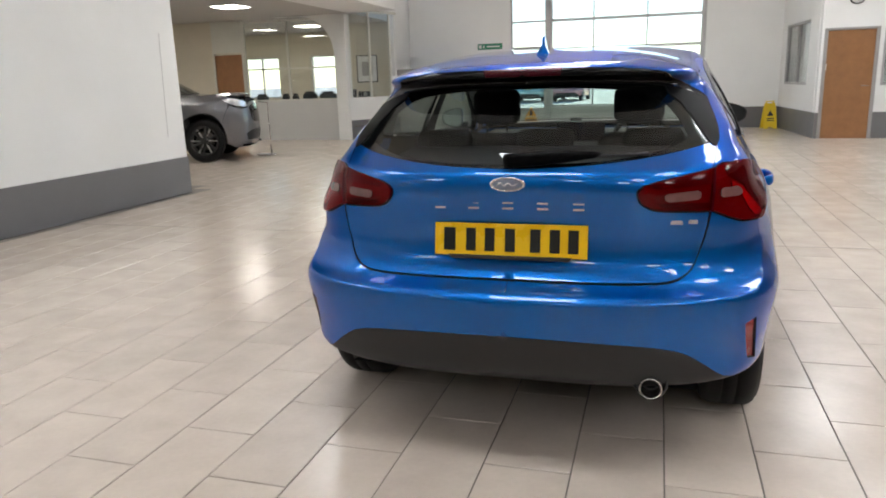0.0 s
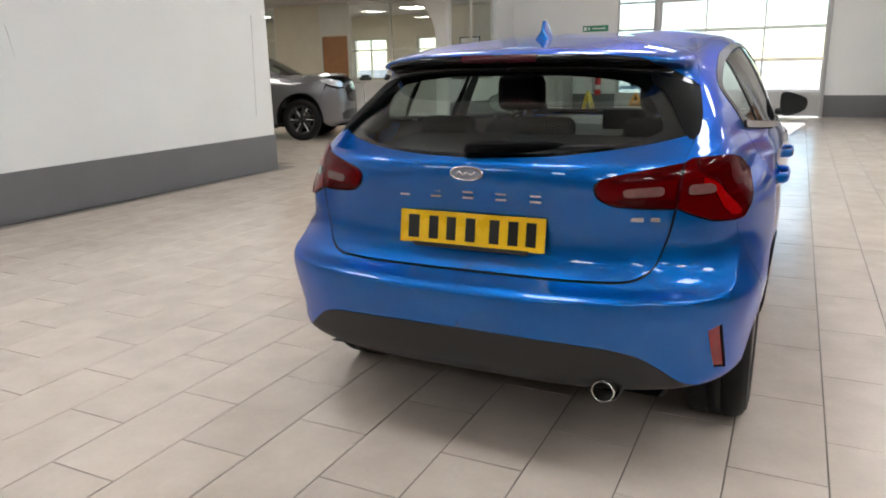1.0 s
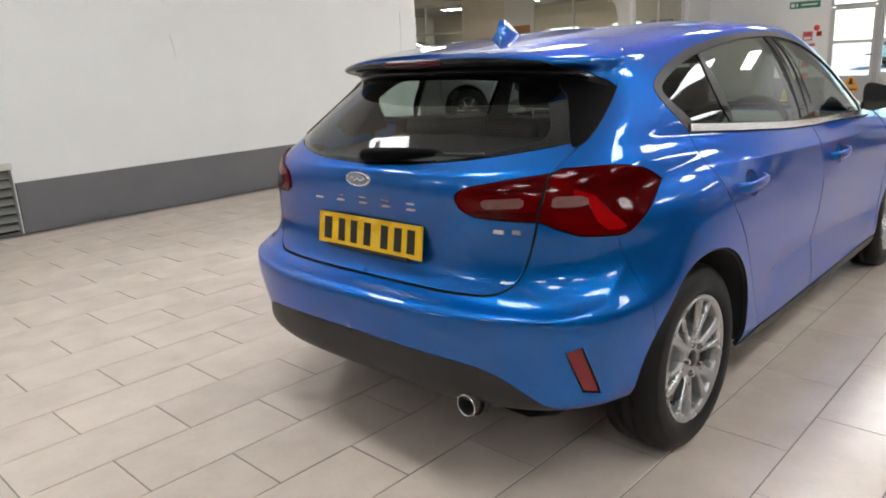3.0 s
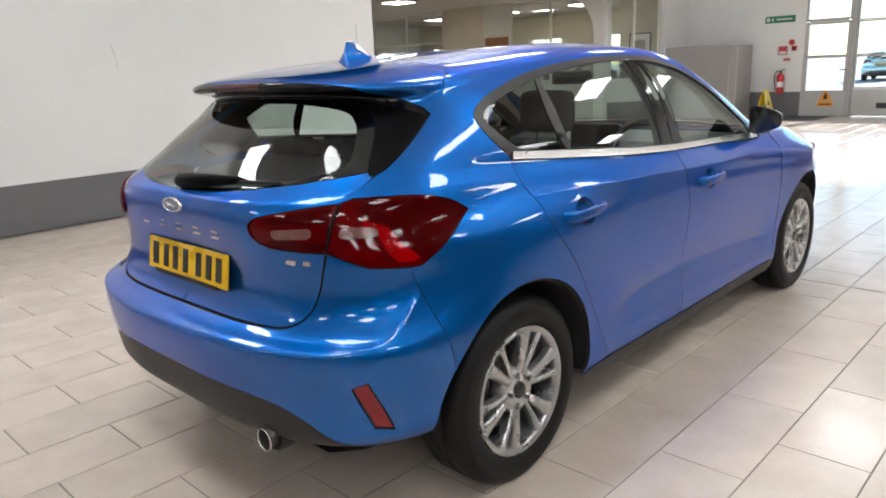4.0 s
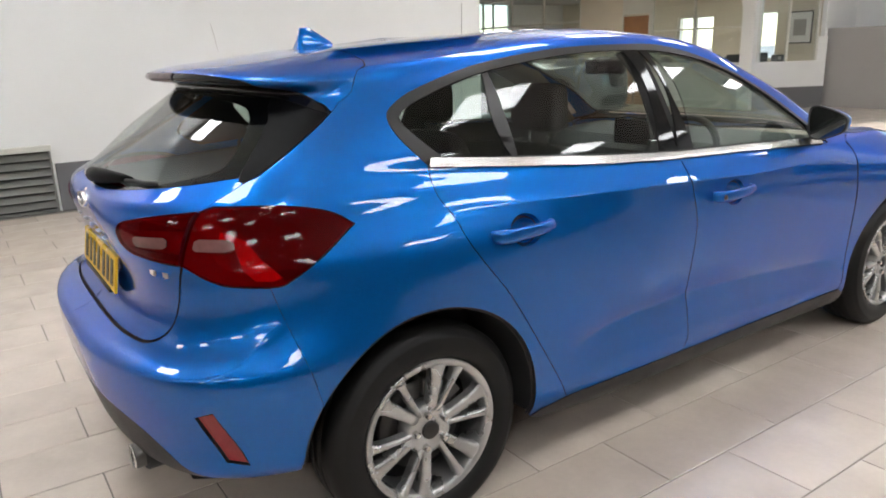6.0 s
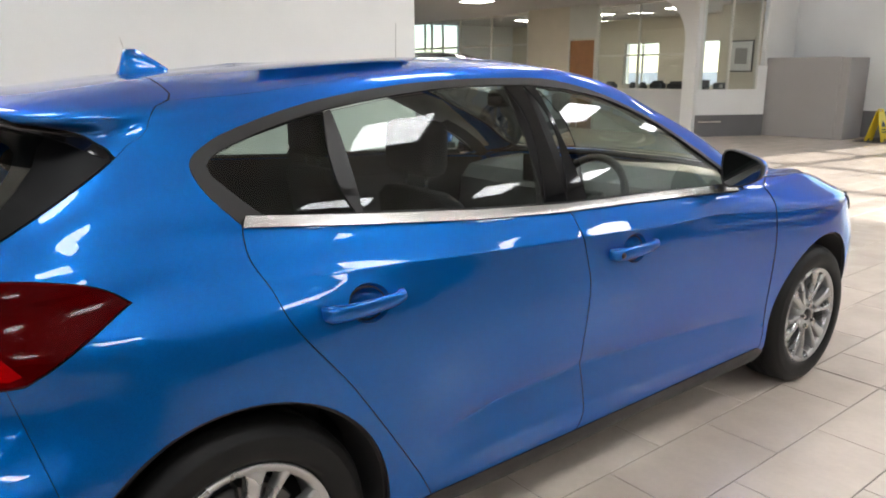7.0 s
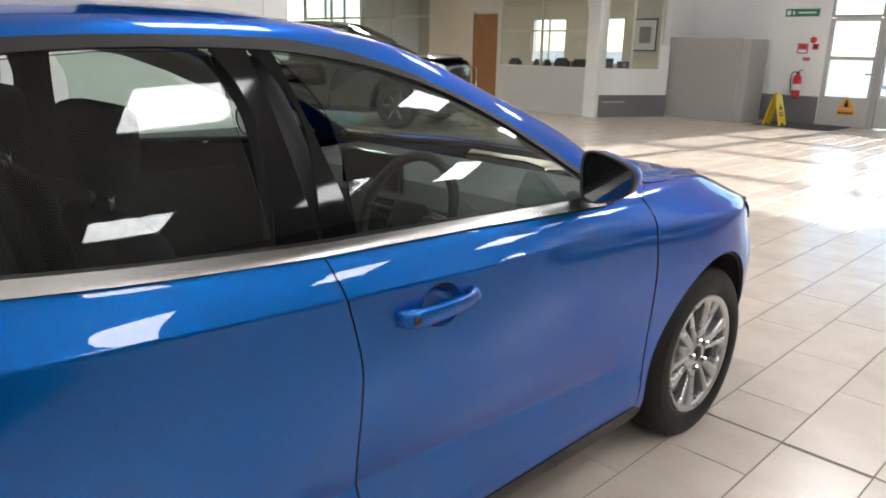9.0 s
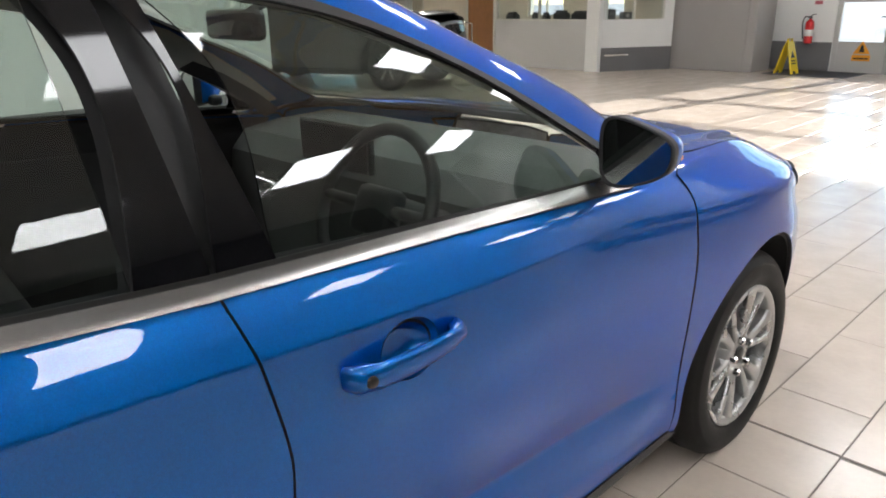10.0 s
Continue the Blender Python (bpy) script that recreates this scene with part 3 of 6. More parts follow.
# ---------------------------------------------------------------- hatchback body surface
def cardinal(t, tt):
    """Weights by which a cubic spline through knots t takes its values at tt."""
    n, h = len(t), np.diff(t)
    a, b = np.eye(n), np.zeros((n, n))
    for i in range(1, n - 1):
        a[i, i - 1], a[i, i], a[i, i + 1] = h[i - 1], 2 * (h[i - 1] + h[i]), h[i]
        b[i, i - 1], b[i, i + 1] = 6 / h[i - 1], 6 / h[i]
        b[i, i] = -b[i, i - 1] - b[i, i + 1]
    m = np.linalg.solve(a, b)
    k = np.clip(np.searchsorted(t, tt) - 1, 0, n - 2)
    hk, lo, hi = h[k][:, None], (t[k + 1] - tt)[:, None], (tt - t[k])[:, None]
    e = np.eye(n)
    return (m[k] * lo ** 3 + m[k + 1] * hi ** 3) / (6 * hk) + (e[k] / hk - m[k] * hk / 6) * lo + (e[k + 1] / hk - m[k + 1] * hk / 6) * hi


def ring(rear, corner, flank, nose, z):
    """One belt round half the car, from the tail's middle to the nose's middle. rear: y in the middle and at x 0.45; corner: x, y of the
    rear corner; flank: x at five stations (or (x, y) pairs); nose: x, y of the front corner, y at x 0.45 and in the middle; z: tail middle, tail
    x 0.45, corner, the five stations, front corner, nose x 0.45, nose middle."""
    ys = (0.60, 1.25, 2.10, 2.95, 3.60)
    side = [f if isinstance(f, tuple) else (f, y) for f, y in zip(flank, ys)]
    xi = min(0.45, 0.62 * corner[0])
    xn = min(0.45, 0.62 * nose[0])
    plan = [(0, rear[0]), (xi, rear[1]), corner, *side, (nose[0], nose[1]), (xn, nose[2]), (0, nose[3])]
    return [(x, y, h) for (x, y), h in zip(plan, z)]


RINGS = [
    ring((0.05, 0.07), (0.69, 0.20), (0.80, 0.83, 0.84, 0.84, 0.80), (0.64, 4.02, 4.17, 4.23), (0.285, 0.287, 0.300, 0.27, 0.20, 0.20, 0.20, 0.20, 0.20, 0.20, 0.20)),
    ring((-0.025, -0.002), (0.755, 0.145), (0.855, 0.876, 0.879, 0.876, 0.842), (0.67, 4.05, 4.21, 4.27), (0.325, 0.325, 0.330, 0.31, 0.26, 0.26, 0.26, 0.27, 0.26, 0.26, 0.26)),
    ring((-0.062, -0.036), (0.775, 0.135), (0.888, 0.886, 0.885, 0.885, 0.874), (0.69, 4.07, 4.24, 4.30), (0.40, 0.40, 0.40, 0.40, 0.37, 0.37, 0.37, 0.38, 0.37, 0.37, 0.37)),
    ring((-0.085, -0.056), (0.788, 0.120), (0.903, 0.893, 0.890, 0.890, 0.887), (0.70, 4.08, 4.25, 4.31), (0.51, 0.51, 0.51, 0.52, 0.49, 0.48, 0.48, 0.50, 0.48, 0.48, 0.48)),
    ring((-0.077, -0.047), (0.796, 0.120), (0.908, 0.903, 0.902, 0.903, 0.893), (0.70, 4.08, 4.24, 4.30), (0.618, 0.618, 0.617, 0.625, 0.62, 0.61, 0.61, 0.62, 0.59, 0.59, 0.59)),
    ring((-0.017, 0.007), (0.766, 0.158), (0.899, 0.910, 0.912, 0.910, 0.890), (0.69, 4.06, 4.22, 4.28), (0.650, 0.650, 0.662, 0.72, 0.74, 0.74, 0.73, 0.71, 0.67, 0.67, 0.67)),
    ring((0.045, 0.058), (0.738, 0.193), (0.884, 0.905, 0.910, 0.906, 0.877), (0.68, 4.03, 4.19, 4.25), (0.72, 0.72, 0.75, 0.82, 0.83, 0.83, 0.81, 0.78, 0.74, 0.73, 0.73)),
    ring((0.052, 0.062), (0.745, 0.205), (0.862, 0.893, 0.898, 0.893, 0.862), (0.68, 4.00, 4.16, 4.22), (0.82, 0.82, 0.84, 0.90, 0.905, 0.90, 0.87, 0.842, 0.81, 0.80, 0.80)),
    ring((0.020, 0.042), (0.730, 0.225), (0.822, 0.877, 0.885, 0.876, 0.81), (0.62, 3.93, 4.07, 4.13), (0.92, 0.92, 0.92, 0.955, 0.955, 0.94, 0.905, 0.88, 0.862, 0.858, 0.858)),
    ring((0.012, 0.045), (0.715, 0.245), (0.795, 0.855, 0.868, (0.850, 2.92), (0.75, 3.52)), (0.57, 3.79, 3.88, 3.92), (0.99, 0.99, 0.99, 1.01, 1.0, 0.975, 0.944, 0.905, 0.875, 0.875, 0.875)),
    ring((0.045, 0.085), (0.685, 0.300), (0.757, 0.832, 0.848, (0.815, 2.86), (0.70, 3.30)), (0.52, 3.38, 3.44, 3.46), (1.03, 1.035, 1.06, 1.07, 1.045, 1.01, 0.978, 0.945, 0.93, 0.935, 0.935)),
    ring((0.090, 0.150), (0.655, 0.350), (0.735, 0.811, 0.828, (0.785, 2.78), (0.68, 3.04)), (0.50, 3.13, 3.18, 3.20), (1.07, 1.08, 1.11, 1.12, 1.10, 1.07, 1.03, 0.995, 0.985, 0.99, 0.99)),
    ring((0.230, 0.288), (0.605, 0.460), ((0.690, 0.70), 0.755, 0.770, (0.735, 2.58), (0.64, 2.80)), (0.47, 2.88, 2.93, 2.95), (1.19, 1.195, 1.20, 1.21, 1.22, 1.21, 1.17, 1.12, 1.11, 1.115, 1.115)),
    ring((0.385, 0.42), (0.570, 0.545), ((0.645, 0.80), (0.690, 1.27), (0.710, 2.02), (0.68, 2.36), (0.60, 2.52)), (0.44, 2.60, 2.64, 2.66), (1.305, 1.30, 1.285, 1.295, 1.33, 1.33, 1.295, 1.25, 1.25, 1.255, 1.26)),
    ring((0.302, 0.338), (0.560, 0.490), ((0.615, 0.83), (0.645, 1.28), (0.660, 1.92), (0.63, 2.18), (0.56, 2.30)), (0.42, 2.37, 2.41, 2.43), (1.322, 1.319, 1.308, 1.33, 1.385, 1.40, 1.375, 1.345, 1.345, 1.35, 1.355)),
    ring((0.295, 0.330), (0.550, 0.480), ((0.580, 0.85), (0.595, 1.30), (0.605, 1.82), (0.57, 2.03), (0.52, 2.12)), (0.40, 2.18, 2.22, 2.24), (1.352, 1.348, 1.335, 1.365, 1.415, 1.43, 1.415, 1.40, 1.405, 1.415, 1.42)),
    ring((0.45, 0.48), (0.42, 0.60), ((0.44, 0.90), (0.44, 1.32), (0.44, 1.70), (0.43, 1.88), (0.40, 1.96)), (0.30, 2.00, 2.03, 2.04), (1.382, 1.380, 1.385, 1.405, 1.443, 1.455, 1.45, 1.443, 1.445, 1.45, 1.45)),
    ring((0.80, 0.82), (0.20, 0.90), ((0.22, 1.05), (0.22, 1.35), (0.22, 1.60), (0.21, 1.72), (0.19, 1.77)), (0.14, 1.79, 1.80, 1.80), (1.418, 1.418, 1.424, 1.435, 1.453, 1.464, 1.464, 1.463, 1.463, 1.464, 1.464)),
    [(0, 1.1 + 0.06 * k, 1.446 + 0.0018 * k) for k in range(11)],
]
for k, rise, first in ((9, 0.036, 7), (10, 0.023, 7), (11, 0.021, 7), (12, 0.019, 7), (13, 0.009, 7)):  # bonnet and foot of the windscreen
    RINGS[k][first:] = [(x, y, z + rise) for x, y, z in RINGS[k][first:]]


class Skin:
    """The smooth surface through the rings: u runs from the tail's middle to the nose's middle, v from the sill to the roof."""

    def __init__(self, rings, n=1200):
        net = np.array(rings, float)
        flip = net * (-1, 1, 1)
        net = np.concatenate([flip[:, 3:0:-1], net, flip[:, -2:-5:-1]], 1)
        du = np.linalg.norm(np.diff(net[:14], axis=1), axis=2).mean(0)
        dv = np.linalg.norm(np.diff(net, axis=0), axis=2)[:, 3:-3]
        dv = np.sqrt((dv ** 2).mean(1))
        tu, tv = np.r_[0, np.cumsum(du)], np.r_[0, np.cumsum(dv)]
        self.lu, self.lv = tu[-4] - tu[3], tv[-1]
        self.grid = np.linspace(0, 1, n)
        self.cu = cardinal(tu, tu[3] + self.grid * self.lu)
        self.cv = cardinal(tv, self.grid * self.lv)
        self.net, self.tu, self.tv = net, (tu[3:-3] - tu[3]) / self.lu, tv / self.lv
        k = np.linspace(0, n - 1, 300).round().astype(int)
        self.ku = self.grid[k]
        self.table = np.einsum("ui,vj,jik->uvk", self.cu[k], self.cv[k], net)
        self.folds = []

    def fold(self, pieces, height, width):
        """A pressed crease along a line: height in metres (below zero: a valley), fading over width to both sides and out at its end."""
        line = []
        for where, pts in pieces:
            for a, b in zip(pts, pts[1:]):
                n = max(1, int(math.dist(a, b) / 0.015))
                line += list(self.find(where, [(a[0] + (b[0] - a[0]) * i / n, a[1] + (b[1] - a[1]) * i / n) for i in range(n)]))
            line.append(self.find(where, [pts[-1]])[0])
        line = np.array(line)
        for _ in range(6):
            line[1:-1] = (line[:-2] + 2 * line[1:-1] + line[2:]) / 4
        return line, height, width

    def raised(self, uv):
        """How far the creases lift the surface along its normal."""
        scale = np.array([self.lu, self.lv])
        p, out = uv * scale, np.zeros(len(uv))
        for line, height, width in self.folds:
            q = line * scale
            lo, hi = q.min(0) - 4 * width, q.max(0) + 4 * width
            near = np.flatnonzero(((p > lo) & (p < hi)).all(1))
            for i0 in range(0, len(near), 4000):
                i = near[i0:i0 + 4000]
                d = q[1:] - q[:-1]
                r = p[i][:, None] - q[:-1]
                t = np.clip((r * d).sum(2) / np.maximum((d ** 2).sum(1), 1e-12), 0, 1)
                dist = np.linalg.norm(r - t[..., None] * d, axis=2)
                k = dist.argmin(1)
                along = (k + t[np.arange(len(i)), k]) / len(d)
                fade = np.clip((1 - along) / 0.14, 0, 1)
                if line[0][0] > 1e-3:
                    fade = fade * np.clip(along / 0.14, 0, 1)
                fade = fade * fade * (3 - 2 * fade)
                out[i] += height * fade * np.exp(-dist.min(1) / width)
        return out

    def weights(self, c, s):
        f = np.clip(s, 0, 1) * (len(self.grid) - 1)
        i = np.minimum(f.astype(int), len(self.grid) - 2)
        w = (f - i)[:, None]
        return c[i] * (1 - w) + c[i + 1] * w

    def smooth_at(self, uv):
        uv = np.asarray(uv, float)
        return np.einsum("pi,pj,jik->pk", self.weights(self.cu, uv[:, 0]), self.weights(self.cv, uv[:, 1]), self.net)

    def at(self, uv):
        uv = np.asarray(uv, float)
        if not self.folds:
            return self.smooth_at(uv)
        out, up = self.smooth_at(uv), self.raised(uv)
        k = np.flatnonzero(np.abs(up) > 2e-5)
        if len(k):
            out[k] += self.normal(uv[k], self.smooth_at) * up[k][:, None]
        return out

    def normal(self, uv, place=None):
        uv, e, place = np.asarray(uv, float), 2e-3, place or self.at
        a = place(np.clip(uv + (e, 0), 0, 1)) - place(np.clip(uv - (e, 0), 0, 1))
        b = place(np.clip(uv + (0, e), 0, 1)) - place(np.clip(uv - (0, e), 0, 1))
        n = np.cross(a, b)
        return n / np.maximum(np.linalg.norm(n, axis=1, keepdims=True), 1e-9)

    def find(self, side, points):
        """u, v of points given as (y, z) on the flank "s", (x, z) on the tail "r" or the nose "f", or (x, y) on top "t"."""
        axes = {"s": (1, 2), "r": (0, 2), "f": (0, 2), "t": (0, 1)}[side]
        t, uu, vv = self.table, self.ku[:, None] + 0 * self.ku, self.ku + 0 * self.ku[:, None]
        ok = {"s": (uu > 0.13) & (uu < 0.86) & (vv < 0.86), "r": (uu < 0.34) & (vv < 0.72), "f": (uu > 0.7) & (vv < 0.5), "t": t[:, :, 2] > 0.74}[side]
        flat, places = np.stack([uu[ok], vv[ok]], -1), t[ok][:, axes]
        out = []
        for p in np.asarray(points, float):
            out.append(flat[(((places - p) ** 2).sum(1) + 2e-4 * flat[:, 0] * (side == "r")).argmin()])
        uv, p, e = np.array(out), np.asarray(points, float), 1e-3
        for _ in range(5):
            f = self.at(uv)[:, axes]
            ju = (self.at(uv + (e, 0))[:, axes] - f) / e
            jv = (self.at(uv + (0, e))[:, axes] - f) / e
            det = ju[:, 0] * jv[:, 1] - ju[:, 1] * jv[:, 0]
            det = np.where(np.abs(det) < 1e-4, 1e-4, det)
            d = p - f
            step = np.stack([(d[:, 0] * jv[:, 1] - d[:, 1] * jv[:, 0]) / det, (ju[:, 0] * d[:, 1] - ju[:, 1] * d[:, 0]) / det], -1)
            uv = np.clip(uv + step.clip(-0.02, 0.02), 0, 1)
        return uv


SKIN = Skin(RINGS)
SKIN.folds = [
    # the rear bumper's shelf edge, climbing round the corner to the tail lamp
    SKIN.fold([("r", [(0.0, 0.606), (0.25, 0.607), (0.45, 0.612), (0.62, 0.618), (0.74, 0.622)]), ("s", [(0.165, 0.628), (0.20, 0.655), (0.24, 0.688), (0.28, 0.722), (0.33, 0.762), (0.38, 0.79)])], 0.011, 0.045),
    # hollow and lower edge of the doors
    SKIN.fold([("s", [(1.20, 0.44), (1.50, 0.482), (1.88, 0.502), (2.24, 0.481), (2.72, 0.445), (2.97, 0.428)])], -0.018, 0.055),
    # shoulder line above the handles, and the bonnet's raised edge
    SKIN.fold([("s", [(0.62, 0.960), (0.90, 0.957), (1.20, 0.950), (1.60, 0.933), (2.20, 0.908), (2.62, 0.905)])], 0.005, 0.04),
    SKIN.fold([("t", [(0.66, 3.12), (0.635, 3.40), (0.585, 3.72), (0.52, 3.93)])], 0.015, 0.06),
    SKIN.fold([("s", [(1.25, 0.350), (1.90, 0.365), (2.40, 0.342), (2.96, 0.315)])], 0.004, 0.04),
]


# ---------------------------------------------------------------- panels cut from the body surface
from mathutils.geometry import delaunay_2d_cdt


def trace(pieces, step=0.02):
    """u, v along a closed outline. pieces: (where, points), where is s, r, f, t as Skin.find takes it, or uv."""
    out = []
    for where, pts in pieces:
        if where == "uv":
            out += [tuple(p) for p in pts]
            continue
        fine = []
        for a, b in zip(pts, pts[1:]):
            k = max(1, int(math.dist(a, b) / step))
            fine += [(a[0] + (b[0] - a[0]) * i / k, a[1] + (b[1] - a[1]) * i / k) for i in range(k)]
        out += [tuple(p) for p in SKIN.find(where, fine + [pts[-1]])]
    dense = []
    for a, b in zip(out, out[1:] + out[:1]):
        k = max(1, int(math.hypot((b[0] - a[0]) * SKIN.lu, (b[1] - a[1]) * SKIN.lv) / 0.03))
        dense += [(a[0] + (b[0] - a[0]) * i / k, a[1] + (b[1] - a[1]) * i / k) for i in range(k)]
    clean = []
    for p in dense:
        if not clean or math.dist(p, clean[-1]) > 4e-4:
            clean.append(p)
    if math.dist(clean[0], clean[-1]) < 4e-4:
        clean.pop()
    return np.array(clean)


def inside(p, poly):
    x, y = p[:, 0][:, None], p[:, 1][:, None]
    a, b = poly, np.roll(poly, -1, 0)
    cross = ((a[:, 1] > y) != (b[:, 1] > y)) & (x < (b[:, 0] - a[:, 0]) * (y - a[:, 1]) / (b[:, 1] - a[:, 1] + 1e-15) + a[:, 0])
    return cross.sum(1) % 2 == 1


def inset(poly, d, seam):
    """The outline moved inwards by d metres; points on the car's middle line stay on it."""
    scale = np.array([SKIN.lu, SKIN.lv])
    q = poly * scale
    area = np.sum(q[:, 0] * np.roll(q[:, 1], -1) - np.roll(q[:, 0], -1) * q[:, 1])
    t = np.roll(q, -1, 0) - np.roll(q, 1, 0)
    n = np.stack([-t[:, 1], t[:, 0]], 1) * (1 if area > 0 else -1)
    n /= np.maximum(np.linalg.norm(n, axis=1, keepdims=True), 1e-9)
    r = (q + n * d) / scale
    r[seam, 0] = poly[seam, 0]
    return np.clip(r, 0, 1)


def panel(name, pieces, mat, parent, holes=(), side=1, gap=0.0022, lift=0.0, depth=0.012, label="", grid=0.028, both=False, flange=True):
    """One body part: the outline, less its holes, laid on the body surface, its rim turned inwards over a dark flange.
    side: 1 or -1 for the right or left of the car; both: mirrored and joined across the middle. lift: metres proud of the surface."""
    outer = trace(pieces)
    seam = (outer[:, 0] < 1e-6) | (outer[:, 0] > 1 - 1e-6) | (outer[:, 1] > 1 - 1e-6) if both else np.zeros(len(outer), bool)
    loops = [inset(outer, gap, seam)] + [inset(h, -gap, np.zeros(len(h), bool)) for h in map(trace, holes)]
    scale = np.array([SKIN.lu, SKIN.lv])
    nu, nv = int(SKIN.lu / grid), int(SKIN.lv / (grid * 0.8))
    gu, gv = np.meshgrid((np.arange(nu) + 0.5) / nu, (np.arange(nv) + 0.5) / nv, indexing="ij")
    pts = np.stack([gu.ravel(), gv.ravel()], 1)
    keep = inside(pts, loops[0])
    for h in loops[1:]:
        keep &= ~inside(pts, h)
    pts = pts[keep]
    rim = np.concatenate(loops)
    lines = [c for c, _, w in SKIN.folds]
    for c in lines if len(pts) else ():
        d = np.array([(((c - p) * scale) ** 2).sum(1).min() for p in pts])
        pts = pts[d > 0.019 ** 2]
    if len(pts):
        near = np.array([(((rim - p) * scale) ** 2).sum(1).min() for p in pts])
        pts = pts[near > (grid * 0.45) ** 2]
    verts2, edges, start = [], [], 0
    for lp in loops:
        edges += [(start + k, start + (k + 1) % len(lp)) for k in range(len(lp))]
        verts2 += [tuple(p * scale) for p in lp]
        start += len(lp)
    verts2 += [tuple(p * scale) for p in pts]
    for c in lines:
        q = c * scale
        n2 = np.stack([-(np.roll(q, -1, 0) - np.roll(q, 1, 0))[:, 1], (np.roll(q, -1, 0) - np.roll(q, 1, 0))[:, 0]], 1)
        n2[0], n2[-1] = n2[1], n2[-2]
        n2 /= np.maximum(np.linalg.norm(n2, axis=1, keepdims=True), 1e-9)
        for off in (0.0, -0.009, 0.009):
            r = (q + n2 * off) / scale
            ok = inside(r, loops[0]) & (((r > 0.0) & (r < 1)).all(1) | (off == 0.0))
            for h in loops[1:]:
                ok &= ~inside(r, h)
            if ok.any():
                ok[ok] = np.array([(((rim - p) * scale) ** 2).sum(1).min() for p in r[ok]]) > 0.008 ** 2
            last = None
            for i in np.flatnonzero(ok):
                verts2.append(tuple(r[i] * scale))
                if off == 0.0 and last is not None and last[0] == i - 1:
                    edges.append((last[1], len(verts2) - 1))
                last = (i, len(verts2) - 1)
    vo, _, fo, ov, _, _ = delaunay_2d_cdt([Vector(v) for v in verts2], edges, [], 0, 1e-6)
    uv = np.array([tuple(v) for v in vo]) / scale
    cen = np.array([np.mean([uv[i] for i in f], axis=0) for f in fo])
    good = inside(cen, loops[0])
    for h in loops[1:]:
        good &= ~inside(cen, h)
    faces = [list(f) for f, g in zip(fo, good) if g]
    nrm = SKIN.normal(uv)
    pos = SKIN.at(uv) + nrm * lift
    count = {}
    for f in faces:
        for a, b in zip(f, f[1:] + f[:1]):
            count[(a, b)] = 1
    rimedges = [(a, b) for a, b in count if (b, a) not in count]
    n = len(pos)
    allpos, allfaces, idx = [pos], [f for f in faces], [0] * len(faces)
    if depth:
        onseam = lambda i: both and (uv[i, 0] < 1e-5 or uv[i, 0] > 1 - 1e-5 or uv[i, 1] > 1 - 1e-5)
        top, low, out = {}, {}, {}
        extra = []
        outdir = {}
        for a, b in rimedges:
            d = (pos[b] - pos[a])
            for i in (a, b):
                o = np.cross(d, nrm[i])
                outdir[i] = outdir.get(i, 0) + o / max(np.linalg.norm(o), 1e-9)
        def add(p):
            extra.append(p)
            return n + len(extra) - 1
        for i, o in outdir.items():
            o = o / max(np.linalg.norm(o), 1e-9)
            top[i] = add(pos[i])
            low[i] = add(pos[i] - nrm[i] * depth)
            if flange:
                out[i] = add(pos[i] - nrm[i] * depth + o * 0.010)
        for a, b in rimedges:
            if onseam(a) and onseam(b):
                continue
            allfaces.append([top[b], top[a], low[a], low[b]])
            idx.append(1)
            if flange:
                allfaces.append([low[b], low[a], out[a], out[b]])
                idx.append(1)
        allpos.append(np.array(extra))
    p = np.concatenate(allpos) * (side, 1, 1)
    fs = [f[::-1] for f in allfaces] if side < 0 else allfaces
    bm = bmesh.new()
    vs = [bm.verts.new(q) for q in p]
    for f, k in zip(fs, idx):
        try:
            face = bm.faces.new([vs[i] for i in f])
        except ValueError:
            continue
        face.material_index, face.smooth = k, k == 0
    if both:
        dup = bmesh.ops.duplicate(bm, geom=bm.verts[:] + bm.edges[:] + bm.faces[:])["geom"]
        for e in dup:
            if isinstance(e, bmesh.types.BMVert):
                e.co.x *= -1
        bmesh.ops.reverse_faces(bm, faces=[e for e in dup if isinstance(e, bmesh.types.BMFace)])
        mid = [v for v in bm.verts if abs(v.co.x) < 2e-4]
        bmesh.ops.remove_doubles(bm, verts=mid, dist=6e-4)
    return part(name, bm, [mat, GAP], parent, label)


U, V = SKIN.tu, SKIN.tv
CREST = SKIN.folds[0][0][0][1]
# outlines in metres: (y, z) on the flank, (x, z) on the tail
BELT = [(0.790, 1.080), (1.07, 1.056), (1.43, 1.028), (1.765, 1.008), (2.197, 0.993), (2.653, 0.971), (2.80, 0.962)]
DOOR_R = curve([(0.790, 1.078), (0.785, 1.017), (0.812, 0.950), (0.835, 0.880), (0.884, 0.805), (0.975, 0.690), (1.095, 0.510), (1.188, 0.363), (1.240, 0.262)], 4)
MID = curve([(1.782, 1.006), (1.801, 0.940), (1.816, 0.870), (1.830, 0.780), (1.829, 0.700), (1.827, 0.570), (1.842, 0.450), (1.850, 0.350), (1.835, 0.300), (1.800, 0.262)], 4)
SHUT_F = curve([(2.955, 0.262), (2.970, 0.334), (2.966, 0.477), (2.958, 0.634), (2.954, 0.816), (2.968, 0.912), (2.930, 0.952)], 4)
